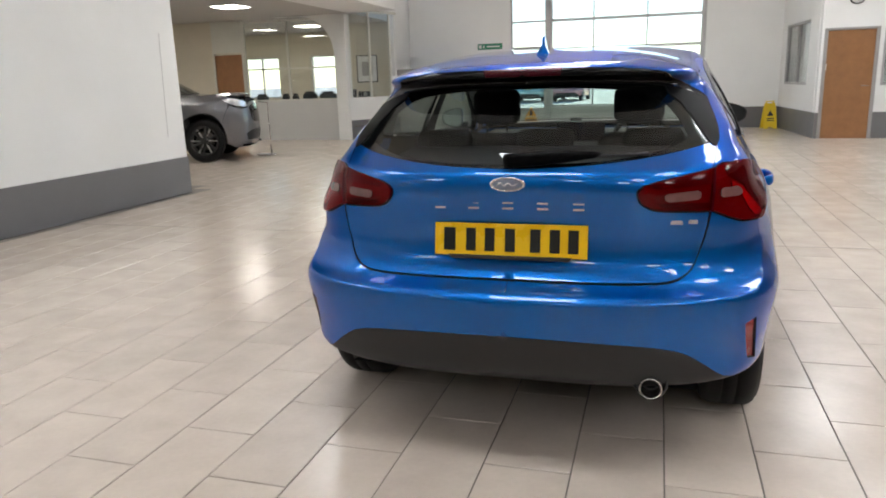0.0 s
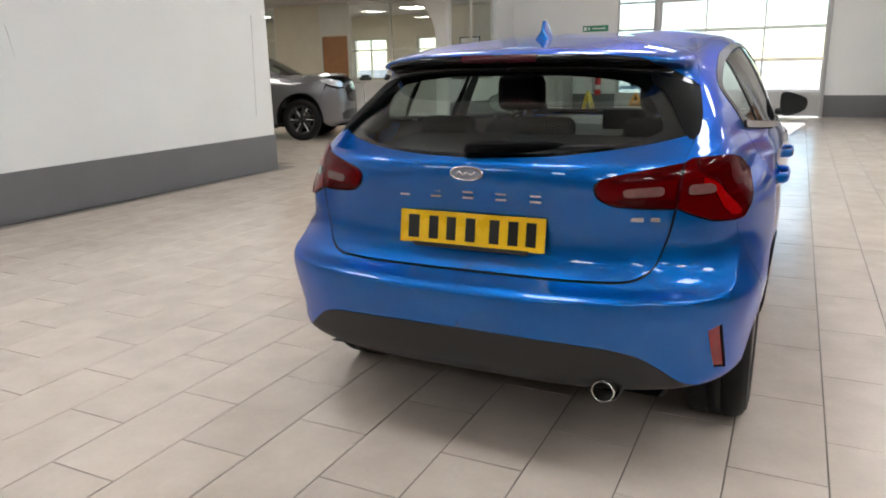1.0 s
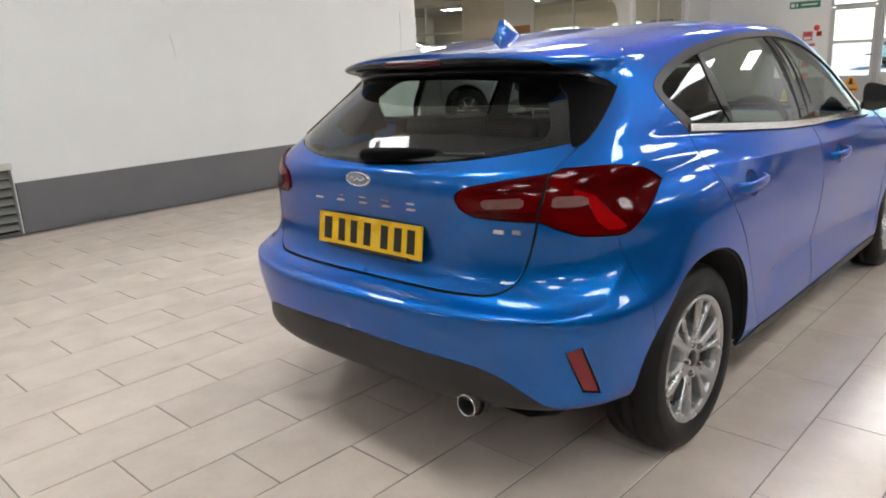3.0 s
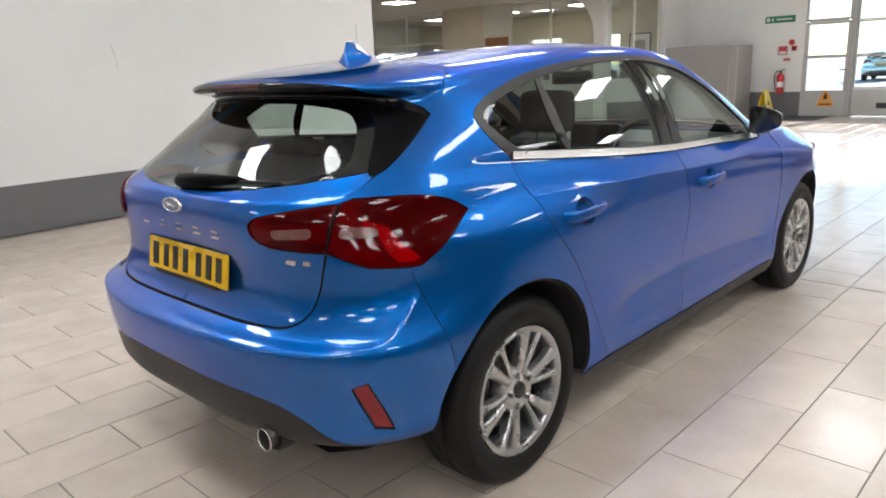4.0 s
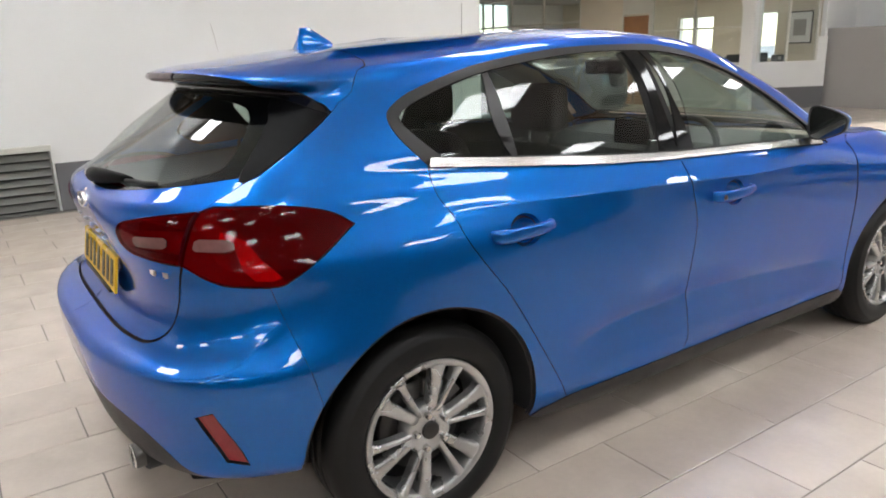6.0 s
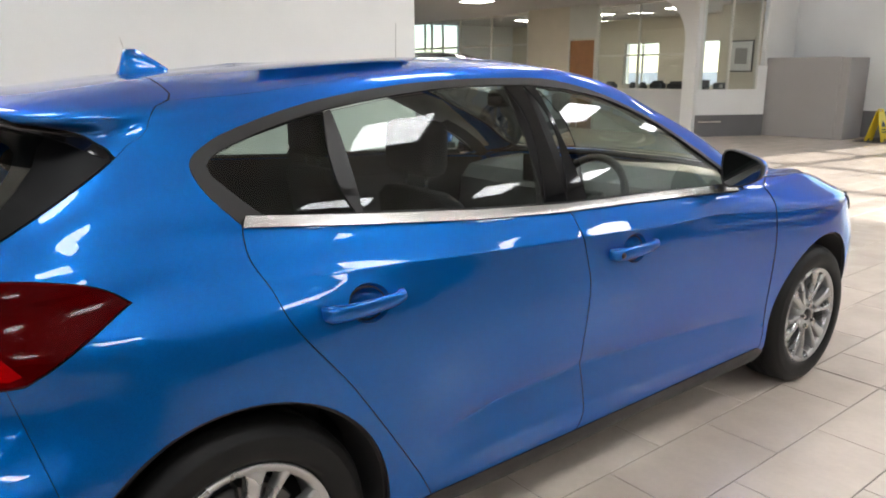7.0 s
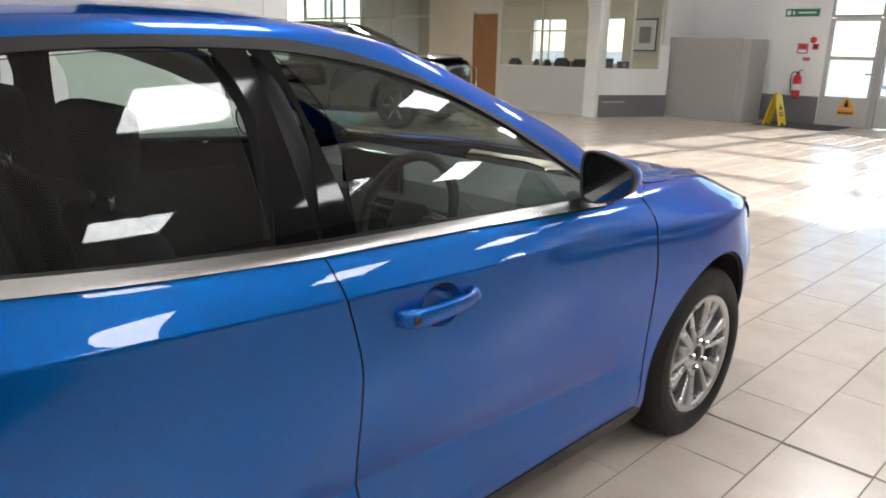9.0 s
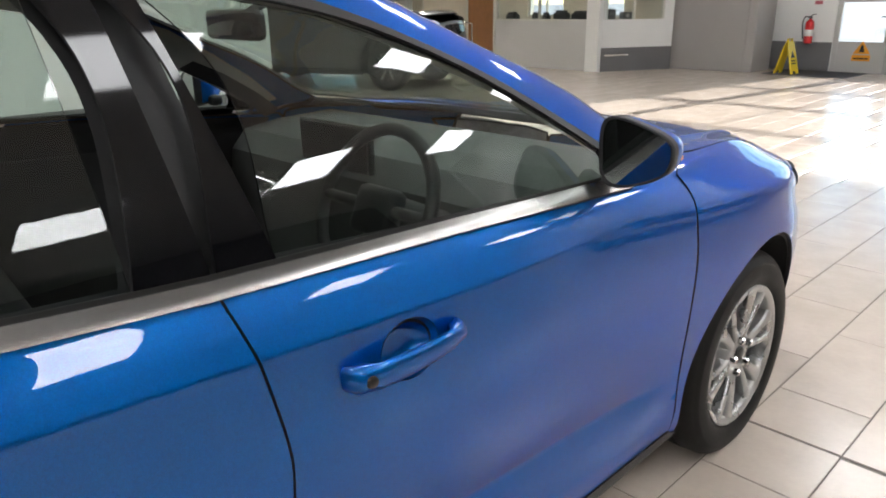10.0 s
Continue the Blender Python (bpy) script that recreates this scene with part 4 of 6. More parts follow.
DLO = curve([(0.790, 1.083), (0.728, 1.157), (0.712, 1.217), (0.752, 1.254), (0.837, 1.290), (1.033, 1.342), (1.26, 1.377), (1.48, 1.393), (1.73, 1.396), (1.88, 1.388), (2.05, 1.352), (2.21, 1.298), (2.413, 1.212), (2.66, 1.085), (2.800, 1.000), (2.800, 0.966)], 3)
INNER = curve([(0.850, 1.092), (0.788, 1.151), (0.748, 1.212), (0.827, 1.258), (1.019, 1.314), (1.247, 1.351), (1.477, 1.372), (1.73, 1.374), (1.90, 1.361), (2.061, 1.332), (2.204, 1.288), (2.385, 1.212), (2.608, 1.095), (2.735, 1.020), (2.755, 0.985)], 3)
ARCH_R, ARCH_F = (0.705, 0.322, 0.388), (3.395, 0.325, 0.392)
SPLIT = [(0.636, 0.885), (0.641, 0.950), (0.643, 1.016)]
LAMP_TOP = curve([(0.215, 1.027), (0.339, 1.027), (0.430, 1.014), (0.490, 0.993), (0.532, 0.962)], 4)
LAMP_LOW = curve([(0.532, 0.962), (0.495, 0.940), (0.420, 0.893), (0.345, 0.848), (0.310, 0.834), (0.240, 0.837)], 4)
LAMP_LOW_R = curve([(0.735, 0.842), (0.690, 0.860), (0.655, 0.877), (0.636, 0.885)], 4)
LAMP_IN_TOP = curve([(0.643, 1.016), (0.553, 1.004), (0.446, 0.983), (0.415, 0.966), (0.409, 0.950)], 4)
LAMP_IN_LOW = curve([(0.409, 0.950), (0.418, 0.925), (0.440, 0.907), (0.476, 0.895), (0.560, 0.888), (0.636, 0.885)], 4)
GATE_LOW = curve([(0.0, 0.662), (0.25, 0.662), (0.43, 0.663), (0.53, 0.670), (0.585, 0.703), (0.610, 0.764), (0.625, 0.820), (0.636, 0.885)], 4)
BUMPER_TOP = [(x + 0.004 * (z - 0.66) / 0.2, z - 0.005 * max(0, 1 - (z - 0.66) / 0.12)) for x, z in GATE_LOW]
GLASS_LOW = curve([(0.0, 1.028), (0.182, 1.034), (0.358, 1.048), (0.531, 1.070), (0.655, 1.094)], 4)
# on the body surface (u, v): the rear window's flank edge, the spoiler's joint with the body and its lower lip
GLASS_UV = curve([(0.1535, 0.437), (0.1592, 0.4575), (0.1645, 0.478), (0.1692, 0.500), (0.1738, 0.530), (0.1765, 0.560)], 3)
SEAM_UV = curve([(0.1770, 0.566), (0.178, 0.590), (0.1835, 0.606), (0.193, 0.667), (0.1985, 0.722)], 3)
LIP_UV = curve([(0.0, 0.723), (0.06, 0.723), (0.10, 0.720), (0.124, 0.709), (0.131, 0.680), (0.138, 0.645), (0.146, 0.618), (0.155, 0.598), (0.166, 0.583), (0.1735, 0.569)], 3)
FIN_IN = [(0.122, 0.576), (0.132, 0.549), (0.138, 0.512), (0.140, 0.480), (0.142, 0.443), (0.1435, 0.430)]
GLASS_TOP = [(0.160, 0.570), (0.140, 0.588), (0.12, 0.601), (0.086, 0.604), (0.0, 0.604)]
VALANCE = curve([(0.0, 0.487), (0.209, 0.485), (0.40, 0.477), (0.50, 0.466), (0.571, 0.445), (0.630, 0.405), (0.690, 0.357), (0.735, 0.336)], 4)
VALANCE_S = [(0.145, 0.325), (0.200, 0.312), (0.330, 0.300)]


def wheel_arc(arch, a0, a1, n=28):
    return arc(*arch, a0, a1, n)


def spoke_wheel(parent, at, mirror, size=0.326):
    """A silver twelve-spoke alloy in a road tyre, its hub towards +x (or -x when mirrored)."""
    w = new("wheel")
    w.parent = parent
    w.matrix_basis = pose(*at, 0, 0, 180 if mirror else 0) @ pose(0, 0, 0, 11)
    k = size / 0.326
    prof = [(0.222, -0.085), (0.232, -0.098), (0.262, -0.108), (0.295, -0.102), (0.314, -0.090), (0.324, -0.070), (0.326, -0.035), (0.326, -0.030), (0.319, -0.029), (0.319, -0.023), (0.326, -0.022), (0.327, 0.0), (0.327, 0.020), (0.319, 0.021), (0.319, 0.027), (0.326, 0.028), (0.324, 0.070), (0.318, 0.084), (0.309, 0.095), (0.296, 0.101), (0.293, 0.105), (0.286, 0.106), (0.262, 0.110), (0.240, 0.106), (0.228, 0.099), (0.222, 0.088)]
    part("tyre", lathe_bm([(r * k, o) for r, o in prof], 72, "x", close=True), RUBBER, w, "black road tyre", True)
    rim = lathe_bm([(0.223 * k, 0.092), (0.2225 * k, 0.099), (0.220 * k, 0.1015), (0.214 * k, 0.1000), (0.203 * k, 0.0955), (0.199 * k, 0.090), (0.197 * k, 0.072), (0.194 * k, 0.030), (0.190 * k, -0.080), (0.214 * k, -0.088), (0.222 * k, -0.085)], 72, "x")
    part("rim", rim, ALLOY, w, "silver alloy rim", True)
    for n in range(12):
        wide = n % 2
        a = math.tau * (n // 2) / 6 + (0.155 if wide else -0.165)
        lean = 0.02 if wide else -0.05
        sb = bmesh.new()
        rows = []
        for t, grow in ((0, 1.25), (0.12, 1.0), (0.35, 1.05), (0.6, 1.18), (0.8, 1.36), (0.92, 1.75), (1.0, 2.5)):
            r, hw = (0.058 + 0.150 * t) * k, (0.0155 if wide else 0.0085) * grow
            top = 0.0845 + 0.014 * math.sin(t * 1.6) - 0.003 * t
            aa = a + lean * t
            dr, dt = Vector((0, math.cos(aa), math.sin(aa))), Vector((0, -math.sin(aa), math.cos(aa)))
            rows.append([sb.verts.new(dr * r + dt * q + Vector((x, 0, 0))) for q, x in ((-hw, top - 0.034), (-hw, top - 0.009), (-hw * 0.86, top - 0.003), (-hw * 0.55, top), (0, top + 0.0012), (hw * 0.55, top), (hw * 0.86, top - 0.003), (hw, top - 0.009), (hw, top - 0.034))])
        for p, q in zip(rows, rows[1:]):
            for i in range(9):
                sb.faces.new((p[i], p[(i + 1) % 9], q[(i + 1) % 9], q[i])).smooth = 0 < i < 7
        sb.faces.new(rows[0][::-1])
        sb.faces.new(rows[-1])
        bmesh.ops.recalc_face_normals(sb, faces=sb.faces[:])
        part("spoke", sb, ALLOY, w)
    part("hub", lathe_bm([(0.0001, 0.083), (0.030, 0.083), (0.034, 0.085), (0.064, 0.085), (0.078, 0.078), (0.082, 0.040), (0.078, -0.02)], 40, "x"), ALLOY, w, smooth=True)
    part("centre_cap", lathe_bm([(0.0001, 0.0925), (0.022, 0.092), (0.028, 0.089), (0.029, 0.079)], 32, "x"), SATIN, w, "dark oval-marked centre cap", True)
    for n in range(5):
        a = math.tau * n / 5 + 0.35
        nb = lathe_bm([(0.0001, 0.103), (0.008, 0.1025), (0.0115, 0.098), (0.012, 0.080)], 6, "x")
        bmesh.ops.translate(nb, verts=nb.verts[:], vec=(0, 0.054 * math.cos(a), 0.054 * math.sin(a)))
        part("lug_nut", nb, CHROME, w)
    part("brake_disc", lathe_bm([(0.06, 0.030), (0.140, 0.030), (0.140, 0.012), (0.06, 0.012)], 48, "x", close=True), STEEL, w, "brushed steel brake disc", True)
    cal = prism_bm([*arc(0, 0, 0.155, 20, 80, 8), *arc(0, 0, 0.095, 80, 20, 8)], "x", 0.0, 0.055, 0.004)
    part("caliper", cal, STEEL, w)
    part("backing", lathe_bm([(0.0001, -0.01), (0.195 * k, -0.012), (0.195 * k, -0.03)], 40, "x"), GAP, w, "dark inner wheel", True)
    return w


def cup_hole(y, z):
    """The hand recess behind a door handle."""
    return [("s", [(y + 0.012 + 0.056 * math.cos(radians(a)), z - 0.001 + 0.045 * math.sin(radians(a))) for a in range(0, 360, 15)])]


def door_handle(parent, y, z, side, lock=False):
    """A pull handle over a scooped cup, with the body's colour."""
    p = SKIN.at(SKIN.find("s", [(y, z)]))[0]
    h = new("door_handle")
    h.parent = parent
    cup = bmesh.new()
    rows = []
    for i in range(11):
        ring_ = []
        for k in range(20):
            a, r = math.tau * k / 20, i / 10
            q = SKIN.find("s", [(y + 0.012 + 0.057 * r * math.cos(a), z - 0.001 + 0.046 * r * math.sin(a))])
            o = SKIN.at(q)[0] - SKIN.normal(q)[0] * 0.040 * (1 - r ** 4)
            ring_.append(cup.verts.new((side * o[0], o[1], o[2])))
        rows.append(ring_)
    for a, b in zip(rows[1:], rows[2:]):
        for k in range(20):
            cup.faces.new((a[k], a[(k + 1) % 20], b[(k + 1) % 20], b[k]))
    cup.faces.new(rows[1])
    for v in rows[0]:
        cup.verts.remove(v)
    bmesh.ops.recalc_face_normals(cup, faces=cup.faces[:])
    part("cup", cup, BLUE, h, smooth=True)
    bar = bmesh.new()
    rows = []
    for i in range(17):
        t = i / 16
        yy = p[1] - 0.116 + 0.232 * t
        out = 0.026 + 0.016 * math.sin(math.pi * t) ** 0.6 - (0.020 if t in (0, 1) else 0)
        hh = 0.0160 + 0.006 * (1 - t) - (0.006 if t in (0, 1) else 0)
        zz = p[2] + 0.001 + 0.010 * (t - 0.5)
        base = SKIN.at(SKIN.find("s", [(yy, zz)]))[0][0]
        thick = 0.015 if 0.14 < t < 0.86 else 0.034
        row = []
        for a in range(10):
            an = math.tau * a / 10
            row.append(bar.verts.new((side * (base + out - thick / 2 + thick / 2 * math.cos(an)), yy, zz + hh * math.sin(an))))
        rows.append(row)
    for a, b in zip(rows, rows[1:]):
        for j in range(10):
            bar.faces.new((a[j], a[(j + 1) % 10], b[(j + 1) % 10], b[j]))
    bar.faces.new(rows[0])
    bar.faces.new(rows[-1])
    bmesh.ops.recalc_face_normals(bar, faces=bar.faces[:])
    part("grip", bar, BLUE, h, smooth=True)
    if lock:
        lk = lathe_bm([(0.0001, 0.004), (0.008, 0.004), (0.0095, 0.001), (0.0095, -0.01)], 20, "x")
        base = SKIN.at(SKIN.find("s", [(p[1] - 0.088, p[2])]))[0][0] + 0.033
        for v in lk.verts:
            v.co = (side * (v.co.x + base), v.co.y + p[1] - 0.088, v.co.z + p[2] - 0.004)
        part("lock_barrel", lk, SATIN, h, "dark round lock barrel", True)
    return h


def seat(parent, x, y, rear=False, width=0.50):
    """A cloth car seat: cushion, raked backrest and headrest on two posts."""
    s = new("rear_seat" if rear else "front_seat")
    s.parent = parent
    s.matrix_basis = pose(x, y, 0)
    w = width / 2
    part("cushion", box_bm(-w, w, -0.02, 0.50, 0.30, 0.47, 0.05, 3), CLOTH, s, smooth=True)
    back = bmesh.new()
    rows = []
    for z, d, ww, yy in ((0.44, 0.10, 0.92, 0.02), (0.56, 0.13, 1.0, -0.02), (0.72, 0.13, 1.0, -0.055), (0.88, 0.12, 0.92, -0.10), (1.0, 0.10, 0.80, -0.135), (1.035, 0.05, 0.62, -0.148)):
        rows.append([back.verts.new((ww * w * math.copysign(abs(math.cos(a)) ** 0.55, math.cos(a)), yy + d / 2 * math.copysign(abs(math.sin(a)) ** 0.6, math.sin(a)) - (0.02 * abs(math.cos(a)) if math.sin(a) < 0 else 0), z)) for a in [math.tau * k / 20 for k in range(20)]])
    for a, b in zip(rows, rows[1:]):
        for k in range(20):
            back.faces.new((a[k], a[(k + 1) % 20], b[(k + 1) % 20], b[k]))
    back.faces.new(rows[0])
    back.faces.new(rows[-1])
    bmesh.ops.recalc_face_normals(back, faces=back.faces[:])
    part("backrest", back, CLOTH, s, smooth=True)
    z0, yy = (1.04, -0.155)
    hr = box_bm(-0.125, 0.125, yy - 0.055, yy + 0.055, z0 + (-0.03 if rear else 0.045), z0 + (0.065 if rear else 0.225), 0.04, 3)
    part("headrest", hr, CLOTH, s, smooth=True)
    for px in (-0.055, 0.055):
        part("headrest_post", tube_bm([(px, yy, z0 - 0.03), (px, yy, z0 + 0.06)], 0.006, 8), CHROME, s, smooth=True)
    return s


def hatchback():
    car = thing("hatchback_car", "glossy blue metallic five-door hatchback parked on the tiled floor", "car")
    # tail
    gate = panel("tailgate", [("r", GATE_LOW), ("r", [(0.636, 0.885), (0.641, 0.95), (0.643, 1.016), (0.655, 1.060), (0.658, 1.088)]), ("r", GLASS_LOW[::-1]), ("uv", [(0.0, 0.33), (0.0, 0.26)])], BLUE, car,
                 holes=[[("r", LAMP_IN_TOP), ("r", LAMP_IN_LOW), ("r", [(0.636, 0.885), (0.643, 1.016)])]], both=True, gap=0.0025)
    rg = panel("rear_window", [("r", GLASS_LOW), ("uv", GLASS_UV + GLASS_TOP + [(0.0, 0.5)])], PRIVACY, gate, both=True, gap=0.003, depth=0.006,
               label="tinted rear window with reflections")
    rg.visible_shadow = False
    panel("window_border", [("r", GLASS_LOW), ("uv", GLASS_UV + GLASS_TOP + curve([(0.0, 0.592), (0.05, 0.590), (0.095, 0.578), (0.112, 0.560), (0.122, 0.530), (0.1265, 0.490), (0.125, 0.468), (0.115, 0.458), (0.09, 0.444), (0.045, 0.432), (0.0, 0.424)], 3))], GLOSSB, gate, both=True, lift=-0.004, gap=0.003, depth=0.0, flange=False, label="black ceramic border of the rear window")
    for s in (1, -1):
        panel("spoiler_fin", [("uv", [(0.1470, 0.424)] + GLASS_UV + [(0.160, 0.5705), (0.142, 0.5870), (0.128, 0.5955), (0.1205, 0.5985)] + FIN_IN)], FIN, car, side=s, lift=0.004, gap=0.002, depth=0.006, flange=False, label="satin black side fin of the spoiler")
    panel("spoiler", [("uv", LIP_UV + SEAM_UV), ("t", [(0.572, 0.715), (0.54, 0.73), (0.30, 0.735), (0.0, 0.735)]), ("uv", [(0.0, 0.80)])], BLUE, car, both=True, gap=0.002, label="blue roof spoiler over the rear window")
    panel("spoiler_underside", [("uv", [(0.0, 0.606), (0.086, 0.606), (0.12, 0.6035), (0.140, 0.5905), (0.160, 0.5725), (0.1725, 0.5640)] + [(u - 0.0005, v - 0.002) for u, v in LIP_UV[::-1][1:]] + [(0.0, 0.68)])], GLOSSB, car, both=True, gap=0.001, depth=0.004, flange=False, label="black underside of the spoiler")
    panel("stop_lamp", [("uv", [(0.0, V[14] + 0.012), (0.033, V[14] + 0.012), (0.035, V[15] - 0.005), (0.0, V[15] - 0.005)])], REDSTOP, car, both=True, lift=0.004, depth=0.004, gap=0, flange=False, label="dark red high-level stop lamp")
    for s in (1, -1):
        inner = [("r", LAMP_IN_TOP), ("r", LAMP_IN_LOW), ("r", [(0.636, 0.885), (0.643, 1.016)])]
        li = panel("tail_lamp_inner", inner, RED, gate, side=s, lift=0.0, gap=0.005, depth=0.010, label="red inner tail lamp on the tailgate")
        panel("lens_top", [("r", [(0.450, 0.976), (0.548, 0.996), (0.632, 1.006), (0.632, 0.972), (0.470, 0.964)])], REDDARK, li, side=s, lift=0.003, depth=0.003, gap=0, flange=False, label="darker red upper lens")
        panel("lens_low", [("r", [(0.470, 0.918), (0.630, 0.914), (0.630, 0.896), (0.560, 0.897), (0.485, 0.904)])], REDDARK, li, side=s, lift=0.003, depth=0.003, gap=0, flange=False, label="darker red lower lens")
        lc = panel("lens_cover", inner, REDGLASS, li, side=s, lift=0.009, gap=0.004, depth=0.012, flange=False, label="glossy clear red lamp cover")
        lc.visible_shadow = False
        lc.data.materials[1] = REDDARK
        panel("lens_insert", [("r", [(0.490, 0.944), (0.500, 0.950), (0.590, 0.954), (0.600, 0.946), (0.600, 0.932), (0.590, 0.926), (0.505, 0.924), (0.493, 0.930)])], CLEARL, li, side=s, lift=0.0095, depth=0.003, gap=0, flange=False, label="clear reversing light insert")
        outer = [("r", SPLIT), ("s", LAMP_TOP), ("s", LAMP_LOW[1:]), ("r", LAMP_LOW_R)]
        lo = panel("tail_lamp", outer, RED, car, side=s, lift=0.0, gap=0.005, depth=0.012, label="red wrap-round tail lamp cluster")
        panel("lens_dark", [("s", [(0.225, 1.021), (0.339, 1.021), (0.428, 1.010), (0.485, 0.992), (0.516, 0.963), (0.420, 0.899), (0.345, 0.855), (0.326, 0.849), (0.285, 0.905), (0.270, 0.955), (0.210, 0.990)])], REDDARK, lo, side=s, lift=0.003, depth=0.003, gap=0, flange=False, label="dark red outer lens")
        panel("light_guide", [("s", [(0.215, 0.972), (0.262, 0.948), (0.284, 0.902), (0.322, 0.858), (0.300, 0.850), (0.262, 0.854), (0.240, 0.880), (0.236, 0.925), (0.208, 0.955)])], REDLIT, lo, side=s, lift=0.004, depth=0.003, gap=0, flange=False, label="bright red light guide")
        lc = panel("lens_cover", outer, REDGLASS, lo, side=s, lift=0.009, gap=0.004, depth=0.014, flange=False, label="glossy clear red lamp cover")
        lc.visible_shadow = False
        lc.data.materials[1] = REDDARK
        panel("lens_insert", [("r", [(0.662, 0.948), (0.670, 0.954), (0.715, 0.952), (0.728, 0.944), (0.734, 0.928), (0.722, 0.922), (0.670, 0.924), (0.662, 0.930)])], CLEARL, lo, side=s, lift=0.0105, depth=0.003, gap=0, flange=False, label="smoky clear indicator insert")
        panel("rear_reflector", [("r", [(0.760, 0.527), (0.792, 0.540), (0.806, 0.382), (0.780, 0.394)])], REFLECT, car, side=s, lift=-0.006, depth=0.006, gap=0.002, flange=False, label="red reflector in a recess of the rear bumper")
        panel("reflector_recess", [("r", [(0.753, 0.530), (0.796, 0.547), (0.811, 0.370), (0.775, 0.387)])], GAP, car, side=s, lift=-0.012, depth=0.002, gap=0.0, flange=False, label="black recess round the reflector")
    seam_low = [(0.292, 0.832), (0.315, 0.74), (0.345, 0.62), (0.372, 0.515)]
    arch_up = [(0.372, 0.515)] + [q for q in wheel_arc(ARCH_R, 148, 183, 8)]
    panel("rear_bumper", [("r", BUMPER_TOP), ("r", LAMP_LOW_R[::-1]), ("s", [(0.240, 0.837), (0.292, 0.832)]), ("s", seam_low), ("s", arch_up[1:]), ("s", [(0.322, 0.301)]), ("s", VALANCE_S[::-1]), ("r", VALANCE[::-1]), ("uv", [(0.0, CREST + d) for d in (-0.03, -0.02, -0.012, -0.006, -0.003, 0.0, 0.003, 0.006)])], BLUE, car, both=True, gap=0.0006,
          holes=[[("r", [(0.758, 0.5285), (0.7935, 0.543), (0.808, 0.3785), (0.778, 0.3915)])]], label="blue rear bumper")
    panel("rear_valance", [("r", VALANCE), ("s", VALANCE_S), ("uv", [(0.178, 0.030), (0.178, 0.0), (U[2], 0.0), (U[1], 0.0), (0.0, 0.0), (0.0, 0.05)])], BLACKP, car, both=True, gap=0.001, depth=0.03, flange=False, label="black textured plastic lower bumper")
    ex = lathe_bm([(0.026, 0.05), (0.033, 0.05), (0.0355, 0.03), (0.036, -0.012), (0.0345, -0.014), (0.033, -0.012), (0.032, 0.04)], 32, "y")
    bmesh.ops.translate(ex, verts=ex.verts[:], vec=(0.473, -0.020, 0.325))
    part("exhaust_tip", ex, STEEL, car, "dull round steel exhaust tip", True)
    exr = lathe_bm([(0.0310, -0.0130), (0.0340, -0.0165), (0.0372, -0.0130), (0.0340, -0.0100)], 32, "y", close=True)
    bmesh.ops.translate(exr, verts=exr.verts[:], vec=(0.473, -0.020, 0.325))
    part("exhaust_rim", exr, BRIGHT, car, "bright rolled rim of the exhaust", True)
    exi = lathe_bm([(0.0001, 0.055), (0.034, 0.055)], 24, "y")
    bmesh.ops.translate(exi, verts=exi.verts[:], vec=(0.473, -0.020, 0.325))
    part("exhaust_throat", exi, GAP, car)
    exs = lathe_bm([(0.056, 0.04), (0.056, -0.004), (0.050, -0.010), (0.046, -0.004), (0.046, 0.04)], 32, "y")
    bmesh.ops.translate(exs, verts=exs.verts[:], vec=(0.473, 0.004, 0.334))
    part("exhaust_surround", exs, BLACKP, car, smooth=True)
    # added tray: stops light passing below the car and hides the exhaust surround
    tray = prism_bm([(0.085, 0.285), (0.22, 0.235), (0.45, 0.205), (3.70, 0.195), (4.12, 0.215), (4.12, 0.235), (0.45, 0.245)], "x", -0.63, 0.63, 0.006)
    part("undertray", tray, GAP, car, "added black tray under the car, deepening its shadow")
    # sides
    for s in (1, -1):
        side_loop = [("r", [(0.643, 1.018), (0.655, 1.060), (0.660, 1.090)]), ("uv", GLASS_UV + SEAM_UV), ("t", [(0.576, 0.715), (0.585, 0.85), (0.590, 1.08), (0.597, 1.30), (0.604, 1.60), (0.605, 1.82), (0.57, 2.03)]),
                     ("uv", [(U[7] - 0.01, V[15]), (U[7] - 0.012, V[14]), (U[7] - 0.012, V[13]), (U[7] - 0.012, V[12]), (U[7] - 0.012, V[11] + 0.006), (U[6] + 0.02, V[10] + 0.015)]),
                     ("s", DLO[::-1]), ("s", DOOR_R), ("s", [(1.240, 0.262), (1.240, 0.235), (1.092, 0.240)]), ("s", wheel_arc(ARCH_R, 350, 512, 40)[:-1]), ("s", seam_low[::-1]), ("s", LAMP_LOW[::-1][1:]), ("s", LAMP_TOP[::-1])]
        panel("body_side", side_loop, BLUE, car, side=s, gap=0.0006, label="blue quarter panel, roof rail and windscreen pillar")
        rd = panel("rear_door", [("s", DOOR_R), ("s", [(1.240, 0.262), (1.50, 0.262), (1.800, 0.262)]), ("s", MID[::-1]), ("s", BELT[:4][::-1])], BLUE, car, side=s, gap=0.0020, label="blue rear passenger door", holes=[cup_hole(1.030, 0.880)])
        fd = panel("front_door", [("s", MID), ("s", [(1.800, 0.262), (2.4, 0.262), (2.955, 0.262)]), ("s", SHUT_F), ("s", [(2.930, 0.952), (2.800, 0.962)]), ("s", BELT[3:][::-1])], BLUE, car, side=s, gap=0.0020, label="blue front door", holes=[cup_hole(2.035, 0.860)])
        door_handle(rd, 1.030, 0.880, s)
